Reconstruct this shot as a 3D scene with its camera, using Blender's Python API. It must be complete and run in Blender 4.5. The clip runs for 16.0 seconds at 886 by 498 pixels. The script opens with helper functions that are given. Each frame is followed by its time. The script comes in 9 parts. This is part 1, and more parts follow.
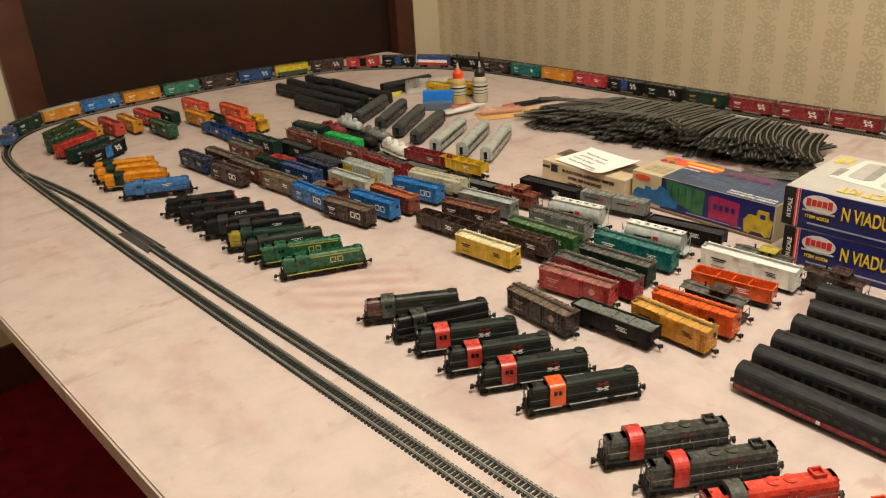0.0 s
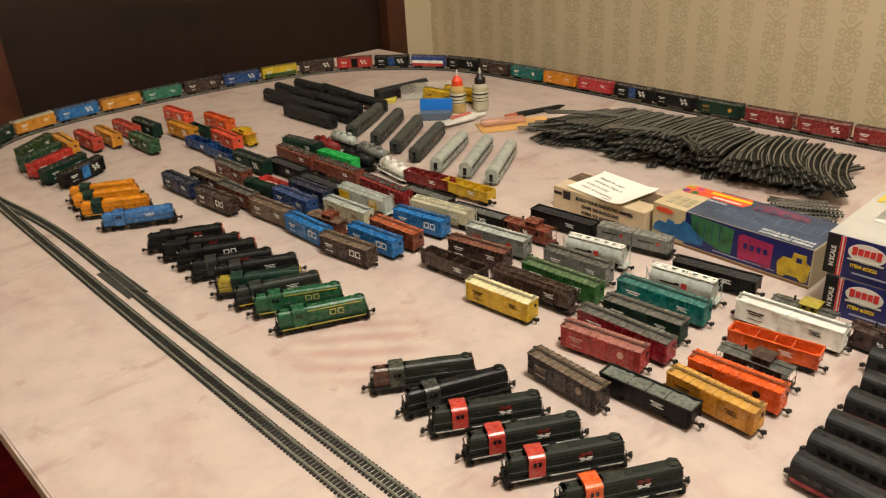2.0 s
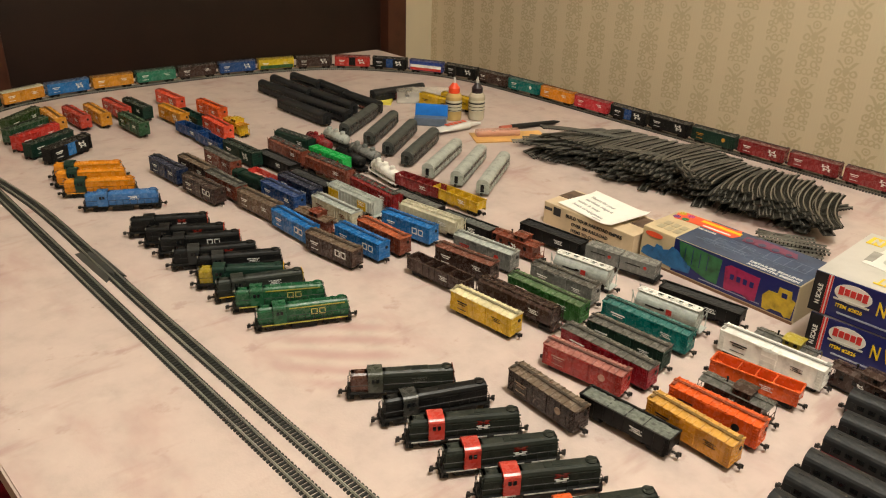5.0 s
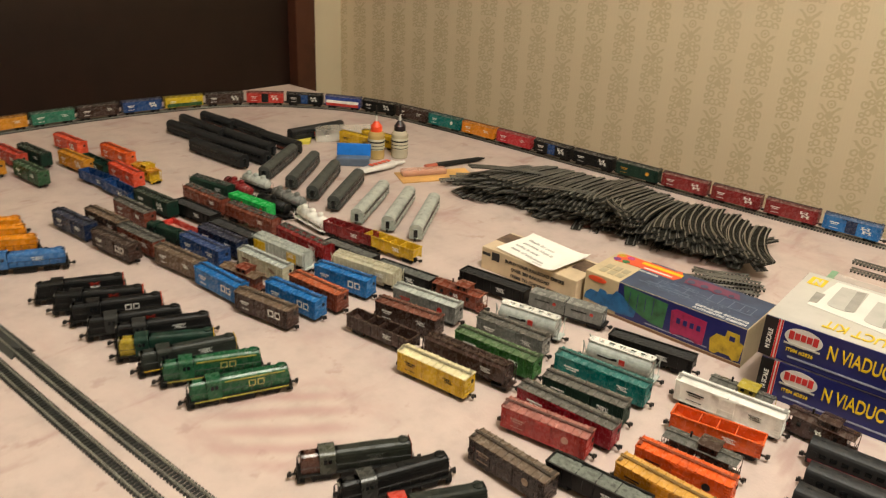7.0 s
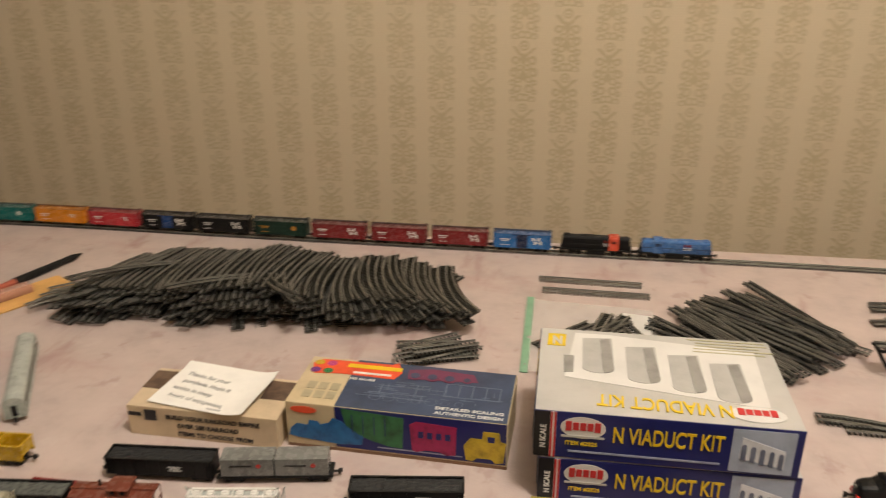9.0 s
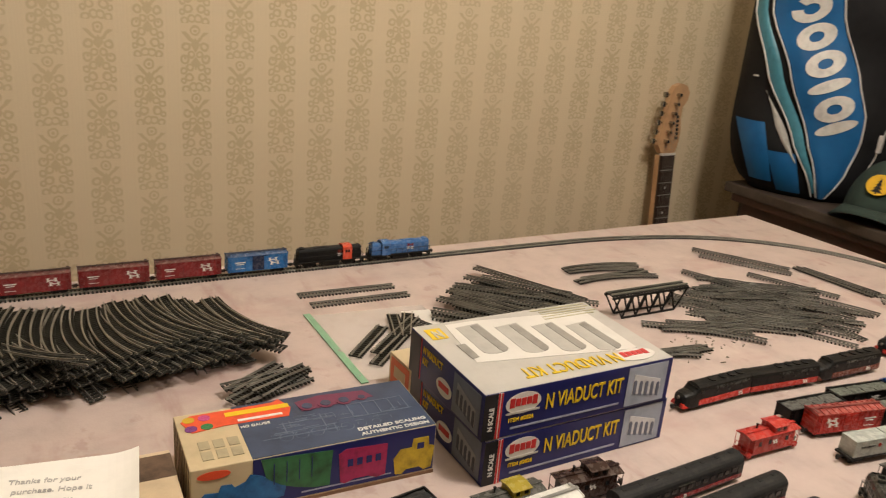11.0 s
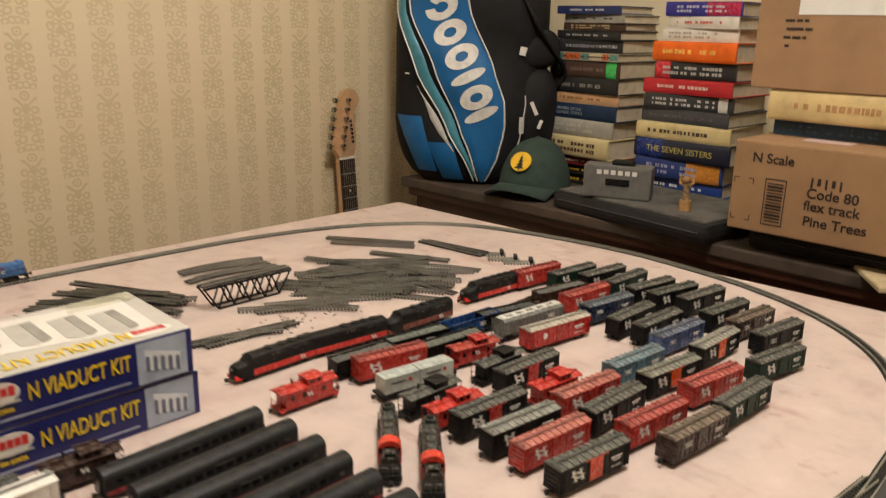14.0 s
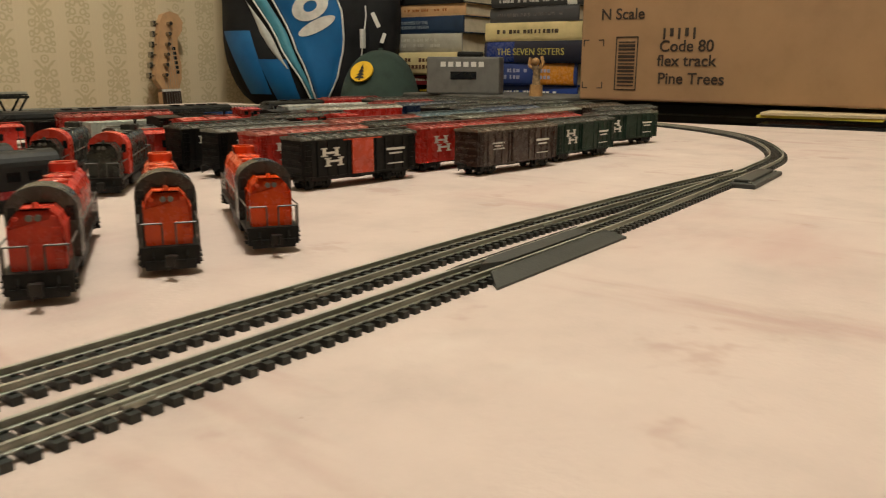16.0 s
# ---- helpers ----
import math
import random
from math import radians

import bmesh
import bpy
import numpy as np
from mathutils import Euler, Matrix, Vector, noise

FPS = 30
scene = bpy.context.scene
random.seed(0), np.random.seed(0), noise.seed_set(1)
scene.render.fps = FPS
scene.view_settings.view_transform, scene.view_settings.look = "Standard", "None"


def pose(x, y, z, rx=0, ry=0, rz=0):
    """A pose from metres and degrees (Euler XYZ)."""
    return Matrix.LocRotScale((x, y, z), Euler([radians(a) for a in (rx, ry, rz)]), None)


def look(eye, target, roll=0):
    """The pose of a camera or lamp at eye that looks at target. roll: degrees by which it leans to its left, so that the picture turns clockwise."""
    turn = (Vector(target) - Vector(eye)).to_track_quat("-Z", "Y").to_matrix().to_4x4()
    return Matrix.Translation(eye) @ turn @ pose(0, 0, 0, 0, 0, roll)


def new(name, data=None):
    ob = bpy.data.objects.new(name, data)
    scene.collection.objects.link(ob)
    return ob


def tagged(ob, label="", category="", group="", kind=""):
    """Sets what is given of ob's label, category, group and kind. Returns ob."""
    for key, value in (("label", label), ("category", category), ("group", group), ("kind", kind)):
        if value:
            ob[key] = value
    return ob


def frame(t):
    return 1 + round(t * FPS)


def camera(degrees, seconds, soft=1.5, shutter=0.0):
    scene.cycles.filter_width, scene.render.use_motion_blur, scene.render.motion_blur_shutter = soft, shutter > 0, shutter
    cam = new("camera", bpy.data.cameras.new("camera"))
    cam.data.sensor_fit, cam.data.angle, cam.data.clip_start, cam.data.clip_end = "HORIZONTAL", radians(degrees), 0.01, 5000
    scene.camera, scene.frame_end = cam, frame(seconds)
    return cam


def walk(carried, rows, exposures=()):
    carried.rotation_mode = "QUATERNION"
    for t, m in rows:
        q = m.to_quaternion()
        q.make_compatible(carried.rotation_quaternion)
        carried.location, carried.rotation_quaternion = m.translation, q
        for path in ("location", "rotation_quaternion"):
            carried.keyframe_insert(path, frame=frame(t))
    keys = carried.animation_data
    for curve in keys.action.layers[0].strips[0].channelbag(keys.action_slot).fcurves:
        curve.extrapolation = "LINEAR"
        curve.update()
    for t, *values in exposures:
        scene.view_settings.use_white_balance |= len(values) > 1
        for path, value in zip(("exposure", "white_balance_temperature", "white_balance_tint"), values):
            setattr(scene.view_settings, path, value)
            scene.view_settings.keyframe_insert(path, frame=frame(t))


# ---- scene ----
cam = camera(58.6, 16.0, soft=1.1, shutter=0.4)
PATH = [
    (0, (0.306, 0.301, 0.388), (-1.059, 1.505, -0.44), -3.4),
    (0.5, (0.274, 0.277, 0.408), (-1.02, 1.541, -0.445), -2.9),
    (1, (0.268, 0.318, 0.42), (-1.055, 1.498, -0.506), -5.0),
    (1.5, (0.244, 0.341, 0.433), (-1.145, 1.486, -0.438), -6.3),
    (2, (0.217, 0.354, 0.426), (-1.108, 1.563, -0.457), -3.4),
    (2.5, (0.209, 0.356, 0.423), (-1.089, 1.594, -0.461), -2.1),
    (3, (0.207, 0.355, 0.424), (-1.092, 1.598, -0.452), -0.6),
    (5.5, (0.205, 0.354, 0.424), (-1.082, 1.618, -0.441), 2.3),
    (6, (0.203, 0.353, 0.425), (-1.062, 1.65, -0.424), 2.8),
    (6.5, (0.182, 0.35, 0.426), (-1.036, 1.703, -0.403), 3.0),
    (7, (0.142, 0.364, 0.437), (-1.0, 1.792, -0.374), 2.7),
    (7.5, (0.085, 0.378, 0.443), (-0.945, 1.896, -0.352), 2.1),
    (8, (0.057, 0.407, 0.44), (-0.842, 2.003, -0.364), 0.2),
    (8.5, (0.022, 0.49, 0.448), (-0.669, 2.187, -0.355), -1.0),
    (9, (-0.027, 0.57, 0.436), (-0.301, 2.392, -0.342), -0.3),
    (9.5, (-0.155, 0.565, 0.415), (0.016, 2.414, -0.327), 2.0),
    (10, (-0.249, 0.587, 0.402), (0.215, 2.4, -0.305), 2.4),
    (10.2, (-0.27, 0.613, 0.399), (0.32, 2.396, -0.287), 2.8),
    (12.3, (-0.42, 0.64, 0.392), (0.733, 2.132, -0.275), 6.4),
    (12.5, (-0.421, 0.632, 0.394), (0.747, 2.114, -0.268), 5.9),
    (13, (-0.389, 0.595, 0.402), (0.896, 1.99, -0.233), 3.7),
    (13.5, (-0.252, 0.506, 0.405), (1.115, 1.839, -0.19), 2.1),
    (14, (-0.148, 0.461, 0.353), (1.223, 1.81, -0.196), 1.2),
    (14.5, (-0.086, 0.468, 0.204), (1.348, 1.768, -0.299), 1.4),
    (15, (-0.056, 0.464, 0.122), (1.433, 1.706, -0.368), 1.1),
    (15.5, (-0.016, 0.468, 0.08), (1.517, 1.662, -0.391), 0.8),
    (16, (0.014, 0.468, 0.064), (1.581, 1.626, -0.386), 0.4),
]
walk(cam, [(t, look(eye, target, roll)) for t, eye, target, roll in PATH], exposures=((0.0, 0.10, 6500, 4), (3.0, 0.12, 6500, 4), (5.5, 0.12, 6500, 4), (7.5, 0.14, 6500, 4), (8.5, -0.06, 6500, 8), (9.0, -0.27, 6500, 10), (10.0, -0.26, 6500, 10), (12.5, -0.14, 6500, 10), (13.5, -0.14, 6500, 8), (14.0, -0.08, 6500, 8), (15.0, 0.0, 6500, 5), (16.0, -0.22, 6500, 0)))

# ---- light ----
world = bpy.data.worlds.new("room_air")
scene.world = world
world.use_nodes = True
world.node_tree.nodes["Background"].inputs[0].default_value = (1.0, 0.86, 0.70, 1)
world.node_tree.nodes["Background"].inputs[1].default_value = 0.003


def lamp(name, eye, radius, watts, colour):
    data = bpy.data.lights.new(name, "POINT")
    data.shadow_soft_size, data.energy, data.color = radius, watts, colour
    ob = new(name, data)
    ob.matrix_world = pose(*eye)
    return ob


lamp("ceiling_lamp_light", (0.30, 0.70, 1.52), 0.12, 76, (1.0, 0.915, 0.83))

# ---- materials ----
MATS = {}


def node(nt, kind, **values):
    n = nt.nodes.new(kind)
    for k, v in values.items():
        if k in n.inputs:
            n.inputs[k].default_value = v
    return n


def surface(name, rgb, rough=0.5, metal=0.0, var=0.12, scale=60.0, bump=0.15, grain=900.0, tint=None, spec=0.4, island=0.0):
    """A paint, plastic, wood or cloth with blotches (scale) and fine grain."""
    if name in MATS:
        return MATS[name]
    m = bpy.data.materials.new(name)
    m.use_nodes = True
    nt = m.node_tree
    b = nt.nodes["Principled BSDF"]
    b.inputs["Roughness"].default_value = rough
    b.inputs["Metallic"].default_value = metal
    b.inputs["Specular IOR Level"].default_value = spec
    tc = nt.nodes.new("ShaderNodeTexCoord")
    n1 = node(nt, "ShaderNodeTexNoise", Scale=scale, Detail=5.0, Roughness=0.6)
    n2 = node(nt, "ShaderNodeTexNoise", Scale=grain, Detail=2.0)
    info = nt.nodes.new("ShaderNodeObjectInfo")
    vec = nt.nodes.new("ShaderNodeVectorMath")
    vec.operation = "ADD"
    nt.links.new(tc.outputs["Object"], vec.inputs[0])
    sc = nt.nodes.new("ShaderNodeMath")
    sc.operation = "MULTIPLY"
    sc.inputs[1].default_value = 7.0
    nt.links.new(info.outputs["Random"], sc.inputs[0])
    nt.links.new(sc.outputs[0], vec.inputs[1])
    for n in (n1, n2):
        nt.links.new(vec.outputs[0], n.inputs["Vector"])
    ramp = nt.nodes.new("ShaderNodeValToRGB")
    dark = tint or tuple(c * (1 - var * 2) for c in rgb)
    light = tuple(min(1, c * (1 + var)) for c in rgb)
    ramp.color_ramp.elements[0].position, ramp.color_ramp.elements[0].color = 0.25, (*dark, 1)
    ramp.color_ramp.elements[1].position, ramp.color_ramp.elements[1].color = 0.72, (*light, 1)
    e = ramp.color_ramp.elements.new(0.5)
    e.color = (*rgb, 1)
    nt.links.new(n1.outputs["Fac"], ramp.inputs["Fac"])
    out = ramp.outputs["Color"]
    if island:
        geo = nt.nodes.new("ShaderNodeNewGeometry")
        hsv = nt.nodes.new("ShaderNodeHueSaturation")
        mr = node(nt, "ShaderNodeMapRange")
        mr.inputs["To Min"].default_value, mr.inputs["To Max"].default_value = 1 - island, 1 + island
        nt.links.new(geo.outputs["Random Per Island"], mr.inputs["Value"])
        nt.links.new(mr.outputs[0], hsv.inputs["Value"])
        nt.links.new(out, hsv.inputs["Color"])
        out = hsv.outputs["Color"]
    nt.links.new(out, b.inputs["Base Color"])
    if bump:
        bp = node(nt, "ShaderNodeBump", Strength=bump, Distance=0.0006)
        nt.links.new(n2.outputs["Fac"], bp.inputs["Height"])
        nt.links.new(bp.outputs[0], b.inputs["Normal"])
    MATS[name] = m
    return m


def glassy(name, rgb, rough, alpha=1.0, trans=0.0):
    m = surface(name, rgb, rough, bump=0.0, var=0.05)
    b = m.node_tree.nodes["Principled BSDF"]
    b.inputs["Transmission Weight"].default_value = trans
    b.inputs["Alpha"].default_value = alpha
    return m


def paint(rgb, rough=0.31):
    """Model paint of one colour with dusty patches and small rubs."""
    name = "paint_%02x%02x%02x" % tuple(int(min(1, c) * 255) for c in rgb)
    if name in MATS:
        return MATS[name]
    rough += 0.17 if max(rgb) < 0.03 else 0.0
    m = surface(name, rgb, rough, var=0.16, scale=70, bump=0.12, grain=1300, spec=0.23 if max(rgb) < 0.03 else 0.5)
    nt = m.node_tree
    b = nt.nodes["Principled BSDF"]
    src = b.inputs["Base Color"].links[0].from_socket
    tc = nt.nodes.new("ShaderNodeTexCoord")
    geo = nt.nodes.new("ShaderNodeNewGeometry")
    sep = nt.nodes.new("ShaderNodeSeparateXYZ")
    nt.links.new(geo.outputs["Normal"], sep.inputs[0])
    n = node(nt, "ShaderNodeTexNoise", Scale=170.0, Detail=4.0, Roughness=0.65)
    nt.links.new(tc.outputs["Object"], n.inputs["Vector"])
    up = node(nt, "ShaderNodeMapRange")
    up.inputs["From Min"].default_value, up.inputs["From Max"].default_value = 0.3, 1.0
    up.inputs["To Min"].default_value, up.inputs["To Max"].default_value = 0.0, 0.22
    nt.links.new(sep.outputs["Z"], up.inputs["Value"])
    edge = node(nt, "ShaderNodeMapRange")
    edge.inputs["From Min"].default_value, edge.inputs["From Max"].default_value = 0.48, 0.72
    nt.links.new(n.outputs["Fac"], edge.inputs["Value"])
    mul = nt.nodes.new("ShaderNodeMath")
    mul.operation = "MULTIPLY"
    nt.links.new(up.outputs[0], mul.inputs[0])
    nt.links.new(edge.outputs[0], mul.inputs[1])
    mix = nt.nodes.new("ShaderNodeMix")
    mix.data_type = "RGBA"
    nt.links.new(mul.outputs[0], mix.inputs[0])
    nt.links.new(src, mix.inputs[6])
    mix.inputs[7].default_value = (0.17, 0.15, 0.125, 1)
    nt.links.new(mix.outputs[2], b.inputs["Base Color"])
    rr = node(nt, "ShaderNodeMapRange")
    rr.inputs["To Min"].default_value, rr.inputs["To Max"].default_value = rough - 0.08, rough + 0.25
    nt.links.new(edge.outputs[0], rr.inputs["Value"])
    nt.links.new(rr.outputs[0], b.inputs["Roughness"])
    return m


RED, DKRED, ORANGE, BLACK = (0.43, 0.036, 0.028), (0.19, 0.017, 0.019), (0.60, 0.090, 0.016), (0.0055, 0.0058, 0.0060)
SIGNAL, DKGREEN = (0.58, 0.075, 0.035), (0.008, 0.028, 0.019)
BROWN, TAN, GREY, SILVER = (0.044, 0.025, 0.020), (0.135, 0.090, 0.060), (0.165, 0.17, 0.16), (0.38, 0.41, 0.38)
BLUE, LTBLUE, NAVY, TEAL = (0.016, 0.055, 0.18), (0.022, 0.14, 0.38), (0.010, 0.020, 0.055), (0.005, 0.135, 0.125)
YELLOW, OCHRE, CREAM, WHITE = (0.55, 0.35, 0.02), (0.50, 0.22, 0.022), (0.48, 0.45, 0.33), (0.72, 0.71, 0.66)
RUST, ROOFGREY, LIME = (0.155, 0.042, 0.025), (0.085, 0.085, 0.076), (0.025, 0.38, 0.08)
SOOT = (0.0150, 0.0172, 0.0150)
worn_rail = surface("rubbed_handrail", (0.10, 0.095, 0.085), 0.4, var=0.6, scale=160)
dark = surface("black_plastic", (0.008, 0.008, 0.0075), 0.5, var=0.15, bump=0.2, spec=0.25)
wheelmat = surface("blackened_wheel", (0.03, 0.028, 0.026), 0.4, metal=0.6)
railmat = surface("nickel_rail", (0.40, 0.40, 0.355), 0.42, metal=0.7, scale=30, var=0.2)
piletie = surface("weathered_black_tie", (0.022, 0.0215, 0.0175), 0.5, var=0.2, island=0.3, spec=0.25)
pilerail = surface("dull_steel_rail", (0.30, 0.29, 0.26), 0.38, metal=0.7, scale=30, var=0.25)
tiemat = surface("black_tie_plastic", (0.022, 0.024, 0.022), 0.45, var=0.2)
white_ink = surface("white_lettering", (0.72, 0.71, 0.67), 0.5, var=0.08, scale=300)
windowmat = surface("dark_window", (0.01, 0.011, 0.012), 0.15, bump=0)

# ---- building helpers ----
MESHES = {}


def box(bm, x, y, z, sx, sy, sz, bevel=0.0, rot=None):
    """A box with its middle at x, y, z."""
    m = Matrix.LocRotScale((x, y, z), rot, (sx, sy, sz))
    r = bmesh.ops.create_cube(bm, size=1, matrix=m)
    if bevel:
        es = list({e for v in r["verts"] for e in v.link_edges})
        bmesh.ops.bevel(bm, geom=es, offset=bevel, segments=2, affect="EDGES", profile=0.6)
    return bm


def cyl(bm, p, q, r1, r2=None, n=10, caps=True):
    """A rod, cone or disc from p to q."""
    p, q = Vector(p), Vector(q)
    d = q - p
    turn = d.to_track_quat("Z", "Y").to_matrix().to_4x4()
    bmesh.ops.create_cone(bm, cap_ends=caps, segments=n, radius1=r1, radius2=r1 if r2 is None else r2, depth=d.length, matrix=Matrix.Translation((p + q) / 2) @ turn)
    return bm


def prism(bm, outline, x0, x1):
    """A closed outline of (y, z) points drawn out from x0 to x1."""
    a = [bm.verts.new((x0, y, z)) for y, z in outline]
    b = [bm.verts.new((x1, y, z)) for y, z in outline]
    n = len(outline)
    for i in range(n):
        bm.faces.new((a[i], a[(i + 1) % n], b[(i + 1) % n], b[i]))
    bm.faces.new(a[::-1])
    bm.faces.new(b)
    return bm


def ribbed(bm, out, x0, x1, n, sides, rib=0.0008, proud=0.0005, skip=None):
    """A closed outline drawn out from x0 to x1 as one shell; the named sides carry n upright ribs."""
    xs, cells = [x0], set()
    for i in range(n):
        c = x0 + (x1 - x0) * (i + 0.5) / n
        if skip and skip[0] < c < skip[1]:
            continue
        cells.add(len(xs))
        xs += [c - rib / 2, c + rib / 2]
    xs.append(x1)
    rings, k, raised = [[bm.verts.new((x, y, z)) for y, z in out] for x in xs], len(out), []
    for j, (a, b) in enumerate(zip(rings, rings[1:])):
        for i in range(k):
            f = bm.faces.new((a[i], a[(i + 1) % k], b[(i + 1) % k], b[i]))
            if j in cells and i in sides:
                raised.append(f)
    bm.faces.new(rings[0][::-1])
    bm.faces.new(rings[-1])
    bmesh.ops.recalc_face_normals(bm, faces=bm.faces[:])
    for f in bmesh.ops.extrude_discrete_faces(bm, faces=raised)["faces"]:
        f.normal_update()
        d = f.normal * proud
        for v in f.verts:
            v.co += d
    return bm


def tube(bm, pts, r, n=6):
    for p, q in zip(pts, pts[1:]):
        cyl(bm, p, q, r, n=n)
    return bm


def mesh_of(name, bm, smooth=False):
    bmesh.ops.recalc_face_normals(bm, faces=bm.faces[:])
    me = bpy.data.meshes.new(name)
    bm.to_mesh(me)
    bm.free()
    if smooth:
        me.shade_smooth()
        for p in me.polygons:
            p.use_smooth = True
    me.materials.append(None)
    return me


def part(name, bm, material, parent, label="", at=None, smooth=False):
    """Links a bmesh, or a mesh made before, as one object under a thing or a part."""
    me = bm if isinstance(bm, bpy.types.Mesh) else mesh_of(name, bm, smooth)
    ob = new(name, me)
    ob.material_slots[0].link = "OBJECT"
    ob.material_slots[0].material = material
    if parent is not None:
        ob.parent = parent
    if at is not None:
        ob.matrix_basis = at
    if label:
        ob["label"] = label
    return ob


def shared(key, build, smooth=False):
    """A mesh that alike parts share."""
    if key not in MESHES:
        bm = bmesh.new()
        build(bm)
        MESHES[key] = mesh_of(key if isinstance(key, str) else str(key[0]), bm, smooth)
    return MESHES[key]


def thing(name, m, label, category, group=""):
    ob = new(name)
    ob.empty_display_size = 0.02
    ob.matrix_basis = m
    return tagged(ob, label, category, group)


def text(word, size, depth=0.0003, bold=0.0):
    """The mesh of a word in the built-in font, from its lower left corner, in the xy plane."""
    cu = bpy.data.curves.new("word", "FONT")
    cu.body, cu.size, cu.extrude, cu.offset = word, size, depth, bold * size
    ob = bpy.data.objects.new("word", cu)
    scene.collection.objects.link(ob)
    me = bpy.data.meshes.new_from_object(ob.evaluated_get(bpy.context.evaluated_depsgraph_get()))
    bpy.data.objects.remove(ob)
    if not me.materials:
        me.materials.append(None)
    return me

# ---- the room ----
FLOOR = -0.73
WALL_Y, WALL_X = 2.17, -1.765
X0, X1, Y0, Y1 = -1.530, 0.975, 0.438, 1.637          # the table


def wallpaper():
    """Buff paper with woven stripes and mirrored scrollwork between them."""
    m = bpy.data.materials.new("damask_wallpaper")
    m.use_nodes = True
    nt = m.node_tree
    L = nt.links.new
    b = nt.nodes["Principled BSDF"]
    b.inputs["Roughness"].default_value = 0.55
    b.inputs["Specular IOR Level"].default_value = 0.3

    def math1(op, a, c=None, d=None):
        n = nt.nodes.new("ShaderNodeMath")
        n.operation = op
        for i, v in enumerate((a, c, d)):
            if v is None:
                continue
            if isinstance(v, (int, float)):
                n.inputs[i].default_value = v
            else:
                L(v, n.inputs[i])
        return n.outputs[0]

    tc = nt.nodes.new("ShaderNodeTexCoord")
    sep = nt.nodes.new("ShaderNodeSeparateXYZ")
    L(tc.outputs["Object"], sep.inputs[0])
    P, Q = 0.083, 0.124                                      # the repeat across and down, each column half a drop off
    wob = node(nt, "ShaderNodeTexNoise", Scale=70.0, Detail=1.0)
    L(tc.outputs["Object"], wob.inputs["Vector"])
    u = math1("DIVIDE", math1("ADD", sep.outputs["X"], 0.020), P)
    u = math1("ADD", u, 0.5)
    col = math1("FLOOR", u)
    uu = math1("ABSOLUTE", math1("SUBTRACT", math1("FRACT", u), 0.5))
    v = math1("FRACT", math1("ADD", math1("DIVIDE", math1("SUBTRACT", 0.149, sep.outputs["Z"]), Q), math1("MULTIPLY", col, 0.5)))
    comb = nt.nodes.new("ShaderNodeCombineXYZ")
    L(math1("ADD", math1("MULTIPLY", uu, P / Q), math1("MULTIPLY", math1("SUBTRACT", wob.outputs["Fac"], 0.5), 0.03)), comb.inputs[0])
    L(math1("ADD", v, math1("MULTIPLY", math1("SUBTRACT", wob.outputs["Fac"], 0.5), 0.05)), comb.inputs[1])

    def ring(px, pv, r, w):
        d = nt.nodes.new("ShaderNodeVectorMath")
        d.operation = "DISTANCE"
        L(comb.outputs[0], d.inputs[0])
        d.inputs[1].default_value = (px, pv, 0)
        return math1("SUBTRACT", math1("ABSOLUTE", math1("SUBTRACT", d.outputs["Value"], r)), w)

    flat_sep = nt.nodes.new("ShaderNodeSeparateXYZ")
    L(comb.outputs[0], flat_sep.inputs[0])
    px, pv = flat_sep.outputs["X"], flat_sep.outputs["Y"]

    def lozenge(pv0, across, down):
        return math1("SUBTRACT", math1("ADD", math1("DIVIDE", px, across), math1("DIVIDE", math1("ABSOLUTE", math1("SUBTRACT", pv, pv0)), down)), 1.0)

    # the flower, its spread leaves, and mirrored pairs of curling scrolls below it
    shapes = [ring(0.0, 0.10, 0.062, 0.013), ring(0.0, 0.10, 0.0, 0.022), ring(0.135, 0.335, 0.050, 0.016), ring(0.165, 0.300, 0.0, 0.020),
              ring(0.060, 0.450, 0.042, 0.013), ring(0.155, 0.520, 0.055, 0.015), ring(0.150, 0.500, 0.0, 0.018), ring(0.085, 0.640, 0.045, 0.014),
              ring(0.175, 0.690, 0.040, 0.014), ring(0.095, 0.790, 0.052, 0.015), ring(0.180, 0.840, 0.033, 0.013), ring(0.045, 0.930, 0.050, 0.013), ring(0.150, 0.965, 0.045, 0.014)]
    leaf = math1("SUBTRACT", math1("ABSOLUTE", math1("SUBTRACT", px, math1("MULTIPLY", math1("SUBTRACT", 0.30, pv), 0.95))), 0.030)
    leaf = math1("MAXIMUM", leaf, math1("SUBTRACT", math1("ABSOLUTE", math1("SUBTRACT", pv, 0.21)), 0.085))
    shapes += [leaf]
    near = shapes[0]
    for q in shapes[1:]:
        near = math1("MINIMUM", near, q)
    fat = math1("MULTIPLY", math1("MINIMUM", lozenge(0.31, 0.075, 0.10), lozenge(0.57, 0.07, 0.09)), 0.06)
    near = math1("MINIMUM", near, fat)
    edge = node(nt, "ShaderNodeMapRange")
    edge.interpolation_type = "SMOOTHSTEP"
    edge.inputs["From Min"].default_value, edge.inputs["From Max"].default_value = 0.010, -0.006
    L(near, edge.inputs["Value"])
    band = node(nt, "ShaderNodeMapRange")
    band.interpolation_type = "SMOOTHSTEP"
    band.inputs["From Min"].default_value, band.inputs["From Max"].default_value = 0.345, 0.325
    L(uu, band.inputs["Value"])
    scroll = math1("MULTIPLY", math1("ADD", math1("MULTIPLY", edge.outputs[0], 0.68), 0.12), band.outputs[0])
